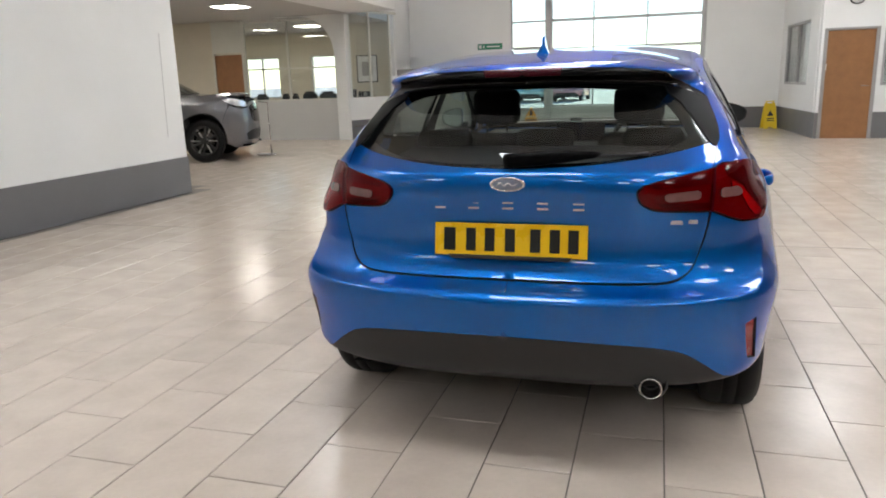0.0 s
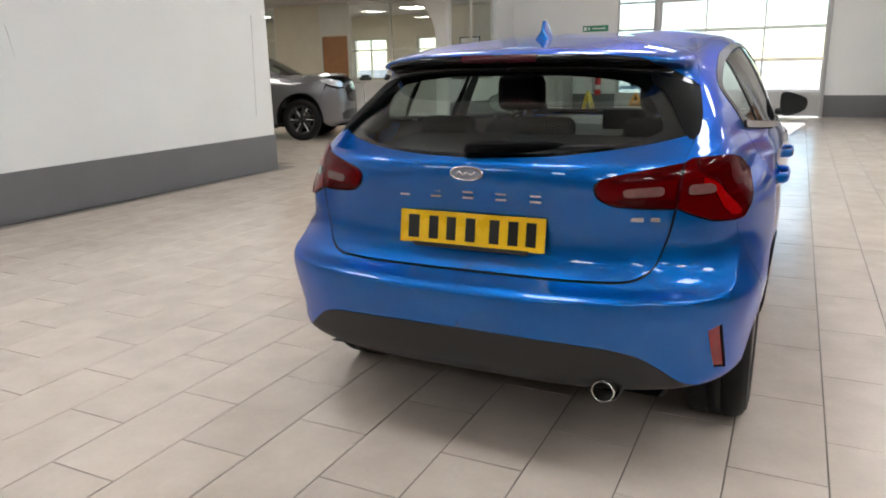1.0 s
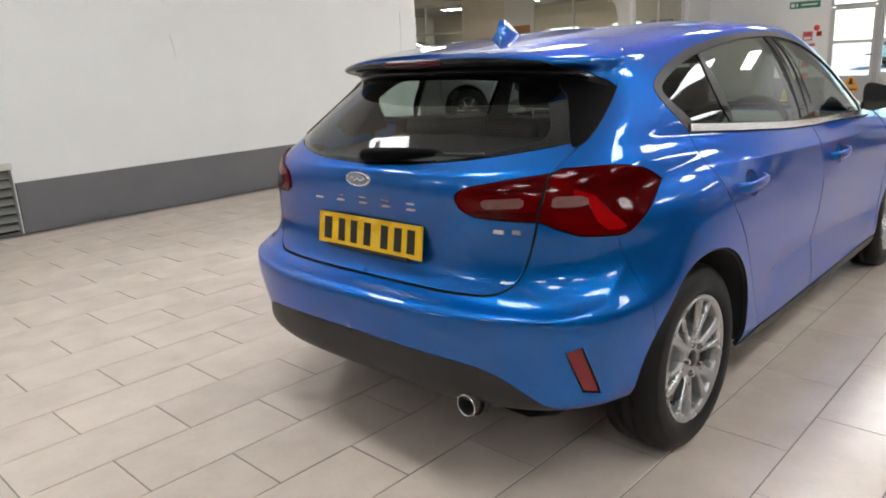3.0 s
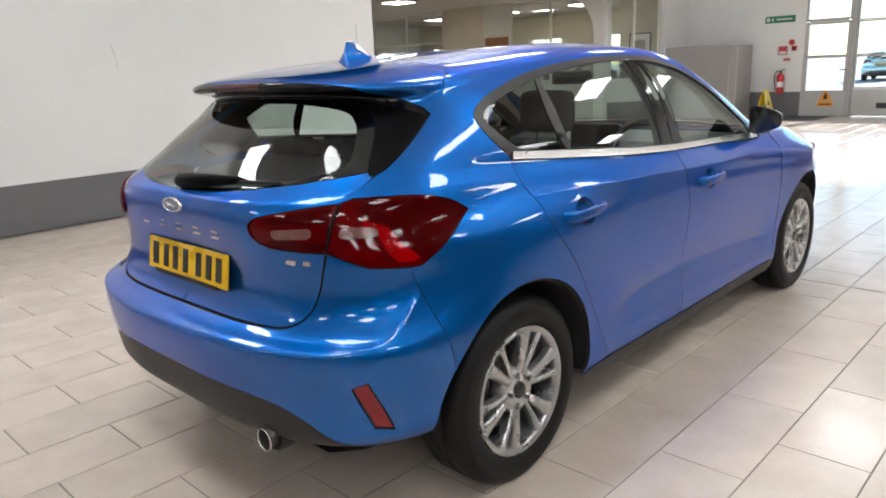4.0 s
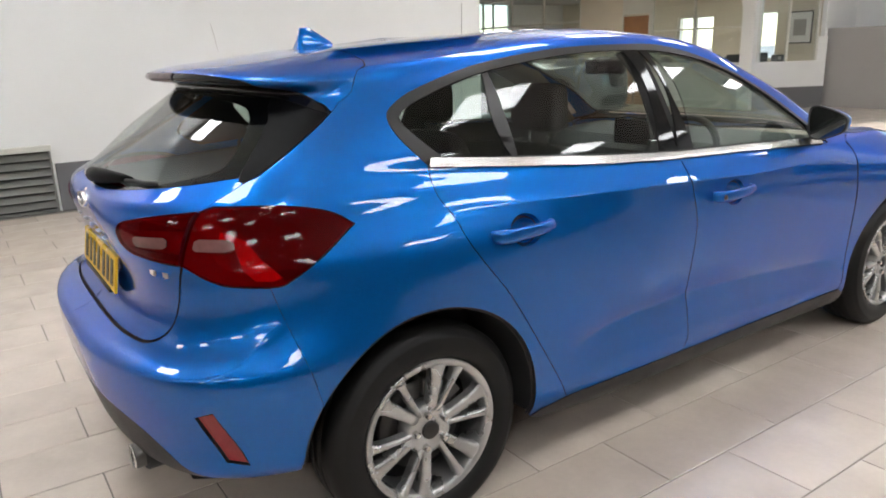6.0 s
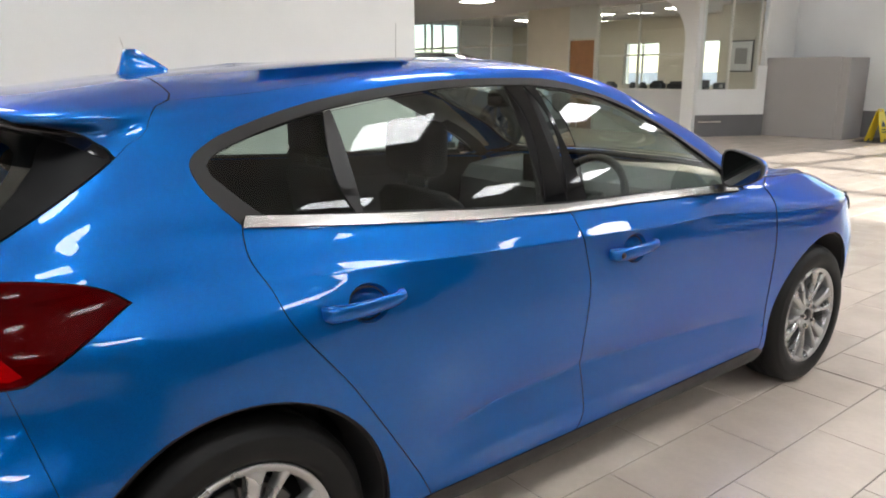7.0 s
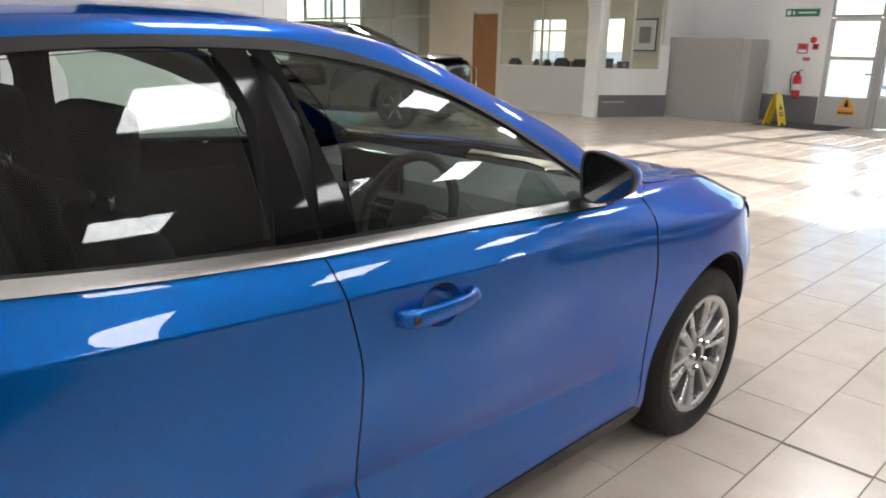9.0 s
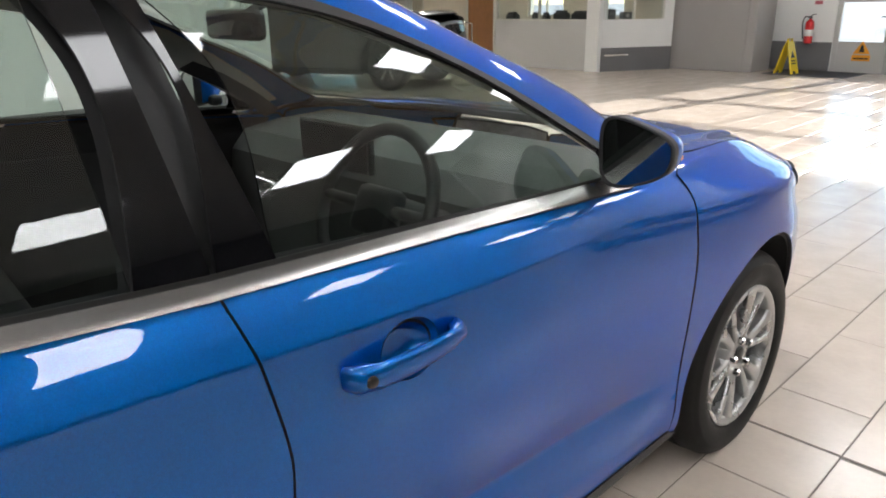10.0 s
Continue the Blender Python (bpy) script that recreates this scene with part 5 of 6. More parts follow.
        door_handle(fd, 2.035, 0.860, s, s > 0)
        strip = [(y, z - 0.004) for y, z in BELT[:-1]] + [(2.735, 0.962), (2.735, 0.988), (2.653, 0.992), (2.197, 1.014), (1.765, 1.029), (1.43, 1.049), (1.07, 1.077), (0.800, 1.100)]
        panel("window_strip", [("s", strip)], BRIGHT, car, side=s, gap=0.0, lift=0.011, depth=0.014, flange=False, label="chrome strip under the side windows", grid=0.02)
        panel("window_surround", [("s", DLO), ("s", [(2.80, 0.975)] + [(y, z + 0.014) for y, z in BELT[::-1]])], SATIN, car, side=s, gap=0.001, lift=0.002, depth=0.006, flange=False, holes=[[("s", INNER), ("s", [(y, z + 0.028) for y, z in BELT[::-1][1:-1]])]], label="dark satin window surround")
        q = panel("quarter_glass", [("s", INNER[:13]), ("s", [(1.066, 1.320), (1.075, 1.080), (0.852, 1.094)])], QUARTER, rd, side=s, gap=0.0, lift=-0.004, depth=0.003, flange=False, label="dark tinted fixed quarter glass")
        g1 = panel("rear_door_glass", [("s", [(1.082, 1.324), (1.247, 1.349), (1.477, 1.370), (1.669, 1.373), (1.685, 1.034), (1.43, 1.052), (1.089, 1.078)])], PRIVACY, rd, side=s, gap=0.0, lift=-0.004, depth=0.003, flange=False, label="tinted rear door glass")
        g2 = panel("front_door_glass", [("s", [(1.794, 1.371), (1.90, 1.359), (2.061, 1.330), (2.204, 1.286), (2.385, 1.210), (2.608, 1.093), (2.690, 1.045), (2.700, 0.995), (2.197, 1.018), (1.872, 1.032)])], GLASS, fd, side=s, gap=0.0, lift=-0.004, depth=0.003, flange=False, label="clear front door glass")
        for g in (q, g1, g2):
            g.visible_shadow = False
        panel("window_divider", [("s", [(1.064, 1.320), (1.084, 1.325), (1.091, 1.077), (1.073, 1.080)])], SATIN, rd, side=s, gap=0.0, lift=0.0, depth=0.006, flange=False, label="dark window divider")
        panel("pillar_cover", [("s", [(1.669, 1.374), (1.742, 1.376), (1.780, 1.032), (1.685, 1.036)])], GLOSSB, rd, side=s, gap=0.0005, depth=0.006, flange=False, label="gloss black pillar cover")
        panel("pillar_cover", [("s", [(1.746, 1.376), (1.794, 1.373), (1.872, 1.031), (1.785, 1.032)])], GLOSSB, fd, side=s, gap=0.0005, depth=0.006, flange=False, label="gloss black pillar cover")
        panel("mirror_quarter", [("s", [(2.690, 1.047), (2.735, 1.023), (2.790, 0.998), (2.790, 0.980), (2.700, 0.990)])], GLOSSB, fd, side=s, gap=0.0, depth=0.006, flange=False, label="black mirror corner")
        panel("front_wing", [("s", [(2.955, 0.262), (2.974, 0.334), (2.970, 0.477), (2.962, 0.634), (2.958, 0.816), (2.972, 0.912)]), ("t", [(0.835, 2.96), (0.772, 3.08), (0.758, 3.30), (0.730, 3.60), (0.683, 3.80)]), ("s", [(3.86, 0.800), (3.83, 0.70), (3.765, 0.60), (3.74, 0.52)]), ("s", wheel_arc(ARCH_F, 30, 187, 36)), ("s", [(3.005, 0.250), (2.965, 0.250)])], BLUE, car, side=s, gap=0.001, label="blue front wing")
        panel("headlamp", [("s", [(3.74, 0.838), (3.86, 0.832), (3.98, 0.815), (4.06, 0.795)]), ("f", [(0.55, 0.785), (0.46, 0.755), (0.47, 0.705), (0.58, 0.700)]), ("s", [(4.10, 0.705), (3.98, 0.718), (3.88, 0.745), (3.80, 0.785)])], HEADL, car, side=s, lift=0.006, gap=0.003, depth=0.02, label="clear wrap-round headlamp")
        panel("side_sill", [("s", [(1.095, 0.238), (1.13, 0.262), (1.25, 0.279), (1.80, 0.282), (2.95, 0.282), (2.972, 0.268), (3.005, 0.255)]), ("uv", [(U[6] + 0.01, 0.0), (U[5], 0.0), (U[4] - 0.02, 0.0)])], BLACKP, car, side=s, gap=0.0, depth=0.02, flange=False, lift=0.004, label="black plastic sill trim")
        for arch, y0 in ((ARCH_R, "rear"), (ARCH_F, "front")):
            lb = bmesh.new()
            rows = []
            for a in range(-9, 190, 9):
                c, sn = math.cos(radians(a)), math.sin(radians(a))
                edge = SKIN.at(SKIN.find("s", [(arch[0] + (arch[2] + 0.004) * c, arch[1] + (arch[2] + 0.004) * sn)]))[0][0] - 0.008
                rows.append([lb.verts.new((s * x, arch[0] + (arch[2] - d) * c, arch[1] + (arch[2] - d) * sn)) for x, d in ((edge, -0.006), (edge - 0.025, 0.006), (0.60, 0.004), (0.58, 0.10))])
            for p, r in zip(rows, rows[1:]):
                for j in range(3):
                    lb.faces.new((p[j], p[j + 1], r[j + 1], r[j]))
            part("wheel_arch_liner", lb, GAP, car, "black felt wheel arch liner", True)
        spoke_wheel(car, (s * 0.765, 0.715, 0.318), s < 0)
        spoke_wheel(car, (s * 0.770, 3.425, 0.318), s < 0)
    # top and nose
    panel("roof", [("t", [(0.0, 0.735), (0.30, 0.735), (0.54, 0.73), (0.576, 0.715), (0.585, 0.85), (0.590, 1.08), (0.597, 1.30), (0.604, 1.60), (0.605, 1.82), (0.57, 2.03)]), ("uv", [(U[7], V[15]), (U[8], V[15]), (U[9], V[15]), (1.0, V[15]), (1.0, V[16]), (1.0, V[17]), (1.0, 1.0), (0.85, 1.0), (0.7, 1.0), (0.5, 1.0), (0.3, 1.0), (0.15, 1.0), (0.0, 1.0), (0.0, V[17])])], BLUE, car, both=True, gap=0.002, label="blue roof skin")
    ws = panel("windscreen", [("uv", [(U[7] - 0.010, V[11] + 0.004), (U[8], V[11] + 0.004), (U[9], V[11] + 0.004), (1.0, V[11] + 0.004), (1.0, V[12]), (1.0, V[13]), (1.0, V[14]), (1.0, V[15] - 0.004), (U[9], V[15] - 0.004), (U[8], V[15] - 0.004), (U[7], V[15] - 0.004), (U[7] - 0.010, V[14]), (U[7] - 0.010, V[13]), (U[7] - 0.010, V[12])])], WSCREEN, car, both=True, gap=0.002, depth=0.005, flange=False, label="clear windscreen")
    ws.visible_shadow = False
    panel("bonnet", [("t", [(0.0, 3.235), (0.25, 3.225), (0.46, 3.19), (0.60, 3.15), (0.70, 3.10), (0.765, 3.08), (0.755, 3.30), (0.727, 3.60), (0.680, 3.80), (0.63, 3.93), (0.55, 4.0), (0.40, 4.06), (0.2, 4.10), (0.0, 4.11)]), ("uv", [(1.0, 0.30)])], BLUE, car, both=True, gap=0.0015, label="blue sculpted bonnet")
    for s in (1, -1):
        panel("wing_corner", [("s", [(2.76, 0.972), (2.90, 0.942), (2.975, 0.905)]), ("t", [(0.800, 3.02), (0.768, 3.09), (0.72, 3.06), (0.70, 2.96), (0.71, 2.86)])], BLUE, car, side=s, lift=-0.004, gap=0, depth=0, label="blue corner between wing and windscreen pillar")
    panel("cowl", [("uv", [(U[7] - 0.03, V[10] + 0.01), (U[8], V[10] + 0.035), (U[9], V[10] + 0.035), (1.0, V[10] + 0.035), (1.0, V[11] + 0.003), (U[9], V[11] + 0.003), (U[8], V[11] + 0.003), (U[7] - 0.012, V[11] + 0.003), (U[6] + 0.022, V[10] + 0.016)])], BLACKP, car, both=True, gap=0.0, lift=-0.012, depth=0.01, flange=False, label="black scuttle panel under the windscreen")
    panel("front_bumper", [("s", [(3.738, 0.52), (3.765, 0.60), (3.83, 0.70), (3.875, 0.730), (3.98, 0.70), (4.10, 0.685)]), ("f", [(0.58, 0.686), (0.465, 0.696), (0.455, 0.735), (0.44, 0.745), (0.2, 0.765), (0.0, 0.77)]), ("uv", [(1.0, 0.20), (1.0, 0.10), (1.0, 0.0), (U[9], 0.0), (U[8], 0.0), (0.845, 0.0)]), ("s", [(3.775, 0.27)]), ("s", wheel_arc(ARCH_F, 352, 390, 10))], BLUE, car, both=True, gap=0.002, label="blue front bumper")
    panel("grille", [("f", [(0.0, 0.735), (0.30, 0.725), (0.42, 0.690), (0.40, 0.56), (0.30, 0.53), (0.0, 0.52)]), ("uv", [(1.0, 0.14)])], GLOSSB, car, both=True, lift=0.006, depth=0.006, gap=0, flange=False, label="black front grille")
    panel("lower_intake", [("f", [(0.0, 0.44), (0.45, 0.44), (0.60, 0.40), (0.55, 0.30), (0.0, 0.29)]), ("uv", [(1.0, 0.05)])], BLACKP, car, both=True, lift=0.006, depth=0.006, gap=0, flange=False, label="black lower intake")
    # plate, badges, wiper, antenna
    np_ = new("number_plate")
    np_.parent = gate
    np_.matrix_basis = pose(0, 0.030, 0.790, -9)
    tagged(np_, "yellow rear number plate with plain dark bars")
    part("plate", prism_bm([(-0.26, -0.0555), (0.26, -0.0555), (0.26, 0.0555), (-0.26, 0.0555)], "y", -0.004, 0.004, 0.0015), PLATE, np_)
    part("plate_holder", prism_bm([(-0.20, -0.066), (0.20, -0.066), (0.21, -0.052), (-0.21, -0.052)], "y", -0.008, 0.012, 0.002), BLACKP, np_, "black plate holder lip")
    for x, w in ((-0.207, 0.060), (-0.132, 0.050), (-0.067, 0.050), (0.003, 0.050), (0.088, 0.050), (0.153, 0.050), (0.214, 0.050)):
        part("bar", prism_bm([(x - w * 0.34, -0.039), (x + w * 0.34, -0.039), (x + w * 0.34, 0.039), (x - w * 0.34, 0.039)], "y", -0.0058, -0.0038), INK, np_)
    def tail_y(x, z):
        return float(SKIN.at(SKIN.find("r", [(x, z)]))[0][1])
    bd = lathe_bm([(0.0001, -0.004), (0.050, -0.003), (0.0515, -0.007), (0.056, -0.008), (0.060, -0.004), (0.060, 0.004)], 48, "y")
    for v in bd.verts:
        v.co = (v.co.x, v.co.y, v.co.z * 0.40)
    bmesh.ops.rotate(bd, verts=bd.verts[:], matrix=Matrix.Rotation(radians(-4), 3, "X"))
    bmesh.ops.translate(bd, verts=bd.verts[:], vec=(0, tail_y(0, 0.982) - 0.002, 0.982))
    part("badge", bd, BRIGHT, gate, "oval chrome badge", True)
    bi = lathe_bm([(0.0001, -0.0075), (0.049, -0.0065)], 40, "y")
    for v in bi.verts:
        v.co = (v.co.x, v.co.y, v.co.z * 0.38)
    bmesh.ops.translate(bi, verts=bi.verts[:], vec=(0, tail_y(0, 0.982) - 0.002, 0.982))
    part("badge_centre", bi, BADGE, gate, "dark blue centre of the oval badge", True)
    bw = tube_bm([(x, tail_y(0, 0.982) - 0.0100, 0.982 + z) for x, z in curve([(-0.034, -0.004), (-0.022, 0.006), (-0.010, -0.004), (0.004, 0.005), (0.016, -0.004), (0.034, 0.004)], 4)], 0.0022, 6)
    part("badge_script", bw, BRIGHT, gate, "plain bright squiggle on the badge", True)
    for k in range(5):
        x = -0.236 + 0.1165 * k
        y = tail_y(x, 0.909)
        lb = bmesh.new()
        for dz in (-0.0095, 0.0095):
            box_bm(x - 0.018, x + 0.018, y - 0.005, y + 0.004, 0.909 + dz - 0.0028, 0.909 + dz + 0.0028, 0.001, 1, lb)
        part("lettering_bar", lb, SILVERP, gate, "plain chrome bars where lettering stands")
    for x0, x1, m in ((0.492, 0.552, SILVERP), (0.553, 0.598, FRAME)):
        y = tail_y((x0 + x1) / 2, 0.855)
        part("emblem", box_bm(x0, x1, y - 0.0018, y + 0.006, 0.849, 0.861, 0.001, 1), m, gate, "small chrome and grey emblem")
    wp = new("rear_wiper")
    wp.parent = gate
    y0 = tail_y(0.0, 1.045)
    wb = bmesh.new()
    rows = []
    for x, hz, hy, z in ((-0.02, 0.020, 0.022, 1.052), (0.0, 0.024, 0.028, 1.055), (0.08, 0.024, 0.028, 1.060), (0.18, 0.020, 0.024, 1.066), (0.27, 0.012, 0.016, 1.070), (0.30, 0.006, 0.010, 1.070)):
        yy = tail_y(x, z) - hy * 0.9
        rows.append([wb.verts.new((x, yy + hy * math.cos(a) * 0.8, z + hz * math.sin(a))) for a in [math.tau * k / 12 for k in range(12)]])
    for a, b in zip(rows, rows[1:]):
        for k in range(12):
            wb.faces.new((a[k], a[(k + 1) % 12], b[(k + 1) % 12], b[k]))
    wb.faces.new(rows[0])
    wb.faces.new(rows[-1])
    bmesh.ops.recalc_face_normals(wb, faces=wb.faces[:])
    part("wiper_arm", wb, FIN, wp, smooth=True)
    part("wiper_blade", tube_bm([(x, tail_y(x, 1.062 + 0.006 * (x / 0.4)) - 0.012, 1.062 + 0.006 * (x / 0.4)) for x in (0.10, 0.2, 0.3, 0.4, 0.44)], 0.006, 8), BLACKP, wp, smooth=True)
    ant = bmesh.new()
    rows = []
    zr = 1.412
    for t in np.linspace(0, 1, 9):
        hgt = 0.076 * min(1.0, 1.32 * (1 - t)) ** 0.9
        hw = 0.030 * (1 - 0.55 * t)
        y = 0.755 + 0.155 * t
        z0 = zr + 0.010 * t
        rows.append([ant.verts.new((sx * hw * f, y + 0.022 * q * (1 - t), z0 + q * hgt)) for sx, f, q in ((-1, 1, -0.05), (-1, 0.75, 0.12), (-1, 0.22, 0.45), (-1, 0.12, 0.96), (1, 0.12, 0.96), (1, 0.22, 0.45), (1, 0.75, 0.12), (1, 1, -0.05))])
    for a, b in zip(rows, rows[1:]):
        for k in range(7):
            ant.faces.new((a[k], a[k + 1], b[k + 1], b[k]))
    ant.faces.new(rows[0])
    ant.faces.new(rows[-1][::-1])
    bmesh.ops.recalc_face_normals(ant, faces=ant.faces[:])
    part("antenna", ant, BLUE, car, "blue shark-fin roof aerial", True)
    # mirrors
    for s in (1, -1):
        mm = new("door_mirror")
        mm.parent = car
        mm.matrix_basis = pose(s * 0.915, 2.665, 1.068, 0, 0, 8 * s) @ Matrix.Diagonal((s * 0.68, 0.76, 0.80, 1))
        tagged(mm, "door mirror with blue cap and black housing")
        edge = [(-0.104, -0.050), (-0.108, 0.030), (-0.098, 0.072), (-0.062, 0.084), (0.020, 0.066), (0.080, 0.045), (0.106, 0.020), (0.104, -0.022), (0.084, -0.048), (0.030, -0.072), (-0.040, -0.088), (-0.086, -0.080)]
        edge = curve(edge + edge[:1], 3)[:-1]
        hb_ = bmesh.new()
        rows = []
        for t in np.linspace(0, 1, 9):
            k = (1 - (t * 0.93) ** 2.4) ** 0.5
            rows.append([hb_.verts.new((x * k + 0.012 * t, -0.070 + 0.155 * t, z * k)) for x, z in edge])
        rows.insert(0, [hb_.verts.new((x * 0.93, -0.064, z * 0.92)) for x, z in edge])
        for a, b in zip(rows, rows[1:]):
            for j in range(len(edge)):
                hb_.faces.new((a[j], a[(j + 1) % len(edge)], b[(j + 1) % len(edge)], b[j]))
        hb_.faces.new(rows[-1])
        bmesh.ops.recalc_face_normals(hb_, faces=hb_.faces[:])
        for f in hb_.faces:
            c = f.calc_center_median()
            f.material_index = 0 if c.y > -0.035 and c.z > -0.05 + 0.2 * c.x else 1
        part("mirror_cap", hb_, [BLUE, BLACKP], mm, smooth=True)
        gl = bmesh.new()
        gl.faces.new([gl.verts.new((x * 0.93, -0.0635, z * 0.92)) for x, z in edge])
        part("mirror_glass", gl, DARKMIRROR, mm, "silvered mirror glass")
        part("indicator", box_bm(0.074, 0.100, -0.030, 0.03, -0.022, -0.006, 0.004), ORANGE, mm, "amber indicator strip")
        part("mirror_arm", box_bm(-0.13, -0.04, 0.0, 0.06, -0.085, -0.04, 0.014, 2), BLACKP, mm, smooth=True)
    # cabin
    cab = new("cabin")
    cab.parent = car
    for s in (1, -1):
        panel("door_card", [("s", [(0.86, 1.098), (1.40, 1.058), (2.0, 1.028), (2.85, 0.988), (2.85, 0.34), (1.30, 0.34), (1.13, 0.55), (0.86, 0.86)])], TRIM, cab, side=-s, gap=0, lift=-0.06, depth=0, label="dark door trim")
        panel("pillar_trim", [("s", [(0.60, 1.05), (0.84, 1.06), (0.745, 1.16), (0.72, 1.215), (0.80, 1.262), (1.0, 1.32), (0.95, 1.36), (0.70, 1.30), (0.50, 1.17)])], TRIM, cab, side=s, gap=0, lift=-0.03, depth=0, label="dark rear pillar trim")
        panel("pillar_trim", [("s", [(1.86, 1.380), (2.05, 1.345), (2.21, 1.290), (2.41, 1.204), (2.66, 1.078), (2.80, 1.00), (2.88, 1.03), (2.75, 1.125), (2.60, 1.215), (2.42, 1.30), (2.2, 1.375), (1.95, 1.41)])], LINER, cab, side=s, gap=0, lift=-0.025, depth=0, label="grey windscreen pillar trim")
        panel("pillar_trim", [("s", [(1.66, 1.38), (1.80, 1.38), (1.86, 0.99), (1.66, 1.0)])], TRIM, cab, side=s, gap=0, lift=-0.03, depth=0, label="dark centre pillar trim")
    for s in (1, -1):
        panel("door_corner_trim", [("s", [(2.50, 1.16), (2.66, 1.085), (2.80, 1.0), (2.86, 0.965), (2.90, 0.99), (2.80, 1.06), (2.66, 1.14), (2.55, 1.19)])], TRIM, cab, side=s, gap=0, lift=-0.03, depth=0, label="dark corner trim of the front door")
    panel("headlining", [("uv", [(0.0, 0.78), (U[2], 0.77), (U[3], 0.75), (U[4], 0.715), (U[5], 0.715), (U[6], 0.72), (U[7], 0.74), (U[8], 0.74), (U[9], 0.74), (1.0, 0.74), (1.0, 0.8), (1.0, 0.9), (1.0, 1.0), (0.7, 1.0), (0.5, 1.0), (0.3, 1.0), (0.0, 1.0), (0.0, 0.9)])], LINER, cab, both=True, gap=0, lift=-0.035, depth=0, label="grey headlining")
    part("floor_pan", box_bm(-0.60, 0.60, 0.40, 3.6, 0.25, 0.30, 0.02), TRIM, cab)
    part("wheel_bay", box_bm(-0.50, 0.50, 0.34, 1.1, 0.29, 0.62, 0.02), TRIM, cab)
    part("parcel_shelf", prism_bm([(0.16, 0.985), (0.80, 1.020), (0.80, 1.036), (0.16, 1.000)], "x", -0.58, 0.58, 0.004), SHELF, cab, "dark grey parcel shelf")
    dash = prism_bm([(2.62, 0.50), (2.66, 0.86), (2.72, 0.925), (2.85, 0.945), (3.10, 0.955), (3.16, 0.90), (3.16, 0.50)], "x", -0.74, 0.74, 0.02)
    part("dashboard", dash, DASH, cab, "dark moulded dashboard", False)
    part("centre_console", box_bm(-0.13, 0.13, 1.75, 2.75, 0.28, 0.58, 0.03), TRIM, cab, smooth=True)
    part("display", box_bm(-0.19, 0.13, 2.60, 2.625, 0.90, 1.03, 0.006), GLOSSB, cab, "black centre display")
    sw = new("steering_wheel")
    sw.parent = cab
    sw.matrix_basis = pose(0.37, 2.42, 0.90, 66)
    part("wheel_rim", tube_bm([(0.185 * math.cos(a), 0.185 * math.sin(a), 0) for a in [math.tau * k / 40 for k in range(40)]], 0.016, 10, True), TRIM, sw, smooth=True)
    part("wheel_boss", box_bm(-0.07, 0.07, -0.07, 0.05, -0.04, 0.01, 0.02), TRIM, sw, smooth=True)
    for a in (0, 180, 270):
        c, s_ = math.cos(radians(a)), math.sin(radians(a))
        part("wheel_spoke", tube_bm([(0.05 * c, 0.05 * s_, -0.01), (0.18 * c, 0.18 * s_, 0)], 0.014, 8), SATIN, sw, smooth=True)
    part("column", tube_bm([(0, 0, -0.02), (0, 0.0, -0.3)], 0.04, 10), TRIM, sw, smooth=True)
    part("rear_view_mirror", box_bm(-0.12, 0.12, 2.30, 2.335, 1.265, 1.335, 0.014), GLOSSB, cab, "dark rear-view mirror", True)
    part("mirror_stem", tube_bm([(0, 2.33, 1.31), (0, 2.42, 1.36)], 0.012, 8), GLOSSB, cab, smooth=True)
    for x in (0.37, -0.37):
        seat(cab, x, 1.72)
    for x, wd in ((0.45, 0.46), (0.0, 0.40), (-0.45, 0.46)):
        seat(cab, x, 0.98, True, wd)
    return car


main_car = hatchback()


# ---------------------------------------------------------------- roof lights over the showroom
for ix, x in enumerate((-4.2, -0.5, 3.65, 7.5)):
    for iy, y in enumerate((-8.6, -4.9, -0.8, 3.6, 7.7, 11.8)):
        if (ix == 0 and iy in (3, 5)) or (iy == 1 and ix not in (2, 3)):
            continue
        rl = thing("roof_light", "bright ribbed translucent roof light panel", "roof light", "roof lights", at=(x, y, H - 0.002))
        rb = bmesh.new()
        for k in range(8):
            box_bm(-0.56 + 0.14 * k, -0.56 + 0.14 * k + 0.128, -0.62, 0.62, -0.030, -0.012, 0.006, 1, rb)
        part("ribbed_sheet", rb, ROOFLIGHT, rl, "glowing ribbed sheet")
        for a, b, c, d in ((-0.62, 0.62, -0.68, -0.62), (-0.62, 0.62, 0.62, 0.68), (-0.62, -0.565, -0.62, 0.62), (0.565, 0.62, -0.62, 0.62)):
            part("kerb_frame", box_bm(a, b, c, d, -0.05, 0.0, 0.004, 1), CEIL, rl)

# ---------------------------------------------------------------- on the walls
vent = thing("wall_vent", "wide louvred grey warm-air grille with a cream top rail", "vent", at=(XW, -0.075, 0))
box("back_plate", 0.001, 0.008, -0.53, 0.53, 0.02, 0.60, GAP, vent, 0)
box("top_rail", 0.001, 0.075, -0.56, 0.56, 0.60, 0.655, CREAM, vent, 0.006)
for y in (-0.55, 0.53):
    box("side_cheek", 0.001, 0.05, y, y + 0.02, 0.01, 0.60, GRILLE, vent, 0.003)
for k in range(7):
    sl = prism_bm([(0.010, 0.0), (0.055, -0.045), (0.058, -0.040), (0.014, 0.018)], "y", -0.53, 0.53)
    bmesh.ops.translate(sl, verts=sl.verts[:], vec=(0, 0, 0.565 - 0.078 * k))
    part("louvre", sl, GRILLE, vent)
box("base_strip", 0.001, 0.04, -0.53, 0.53, 0.0, 0.03, GRILLE, vent, 0.003)

mk = bmesh.new()
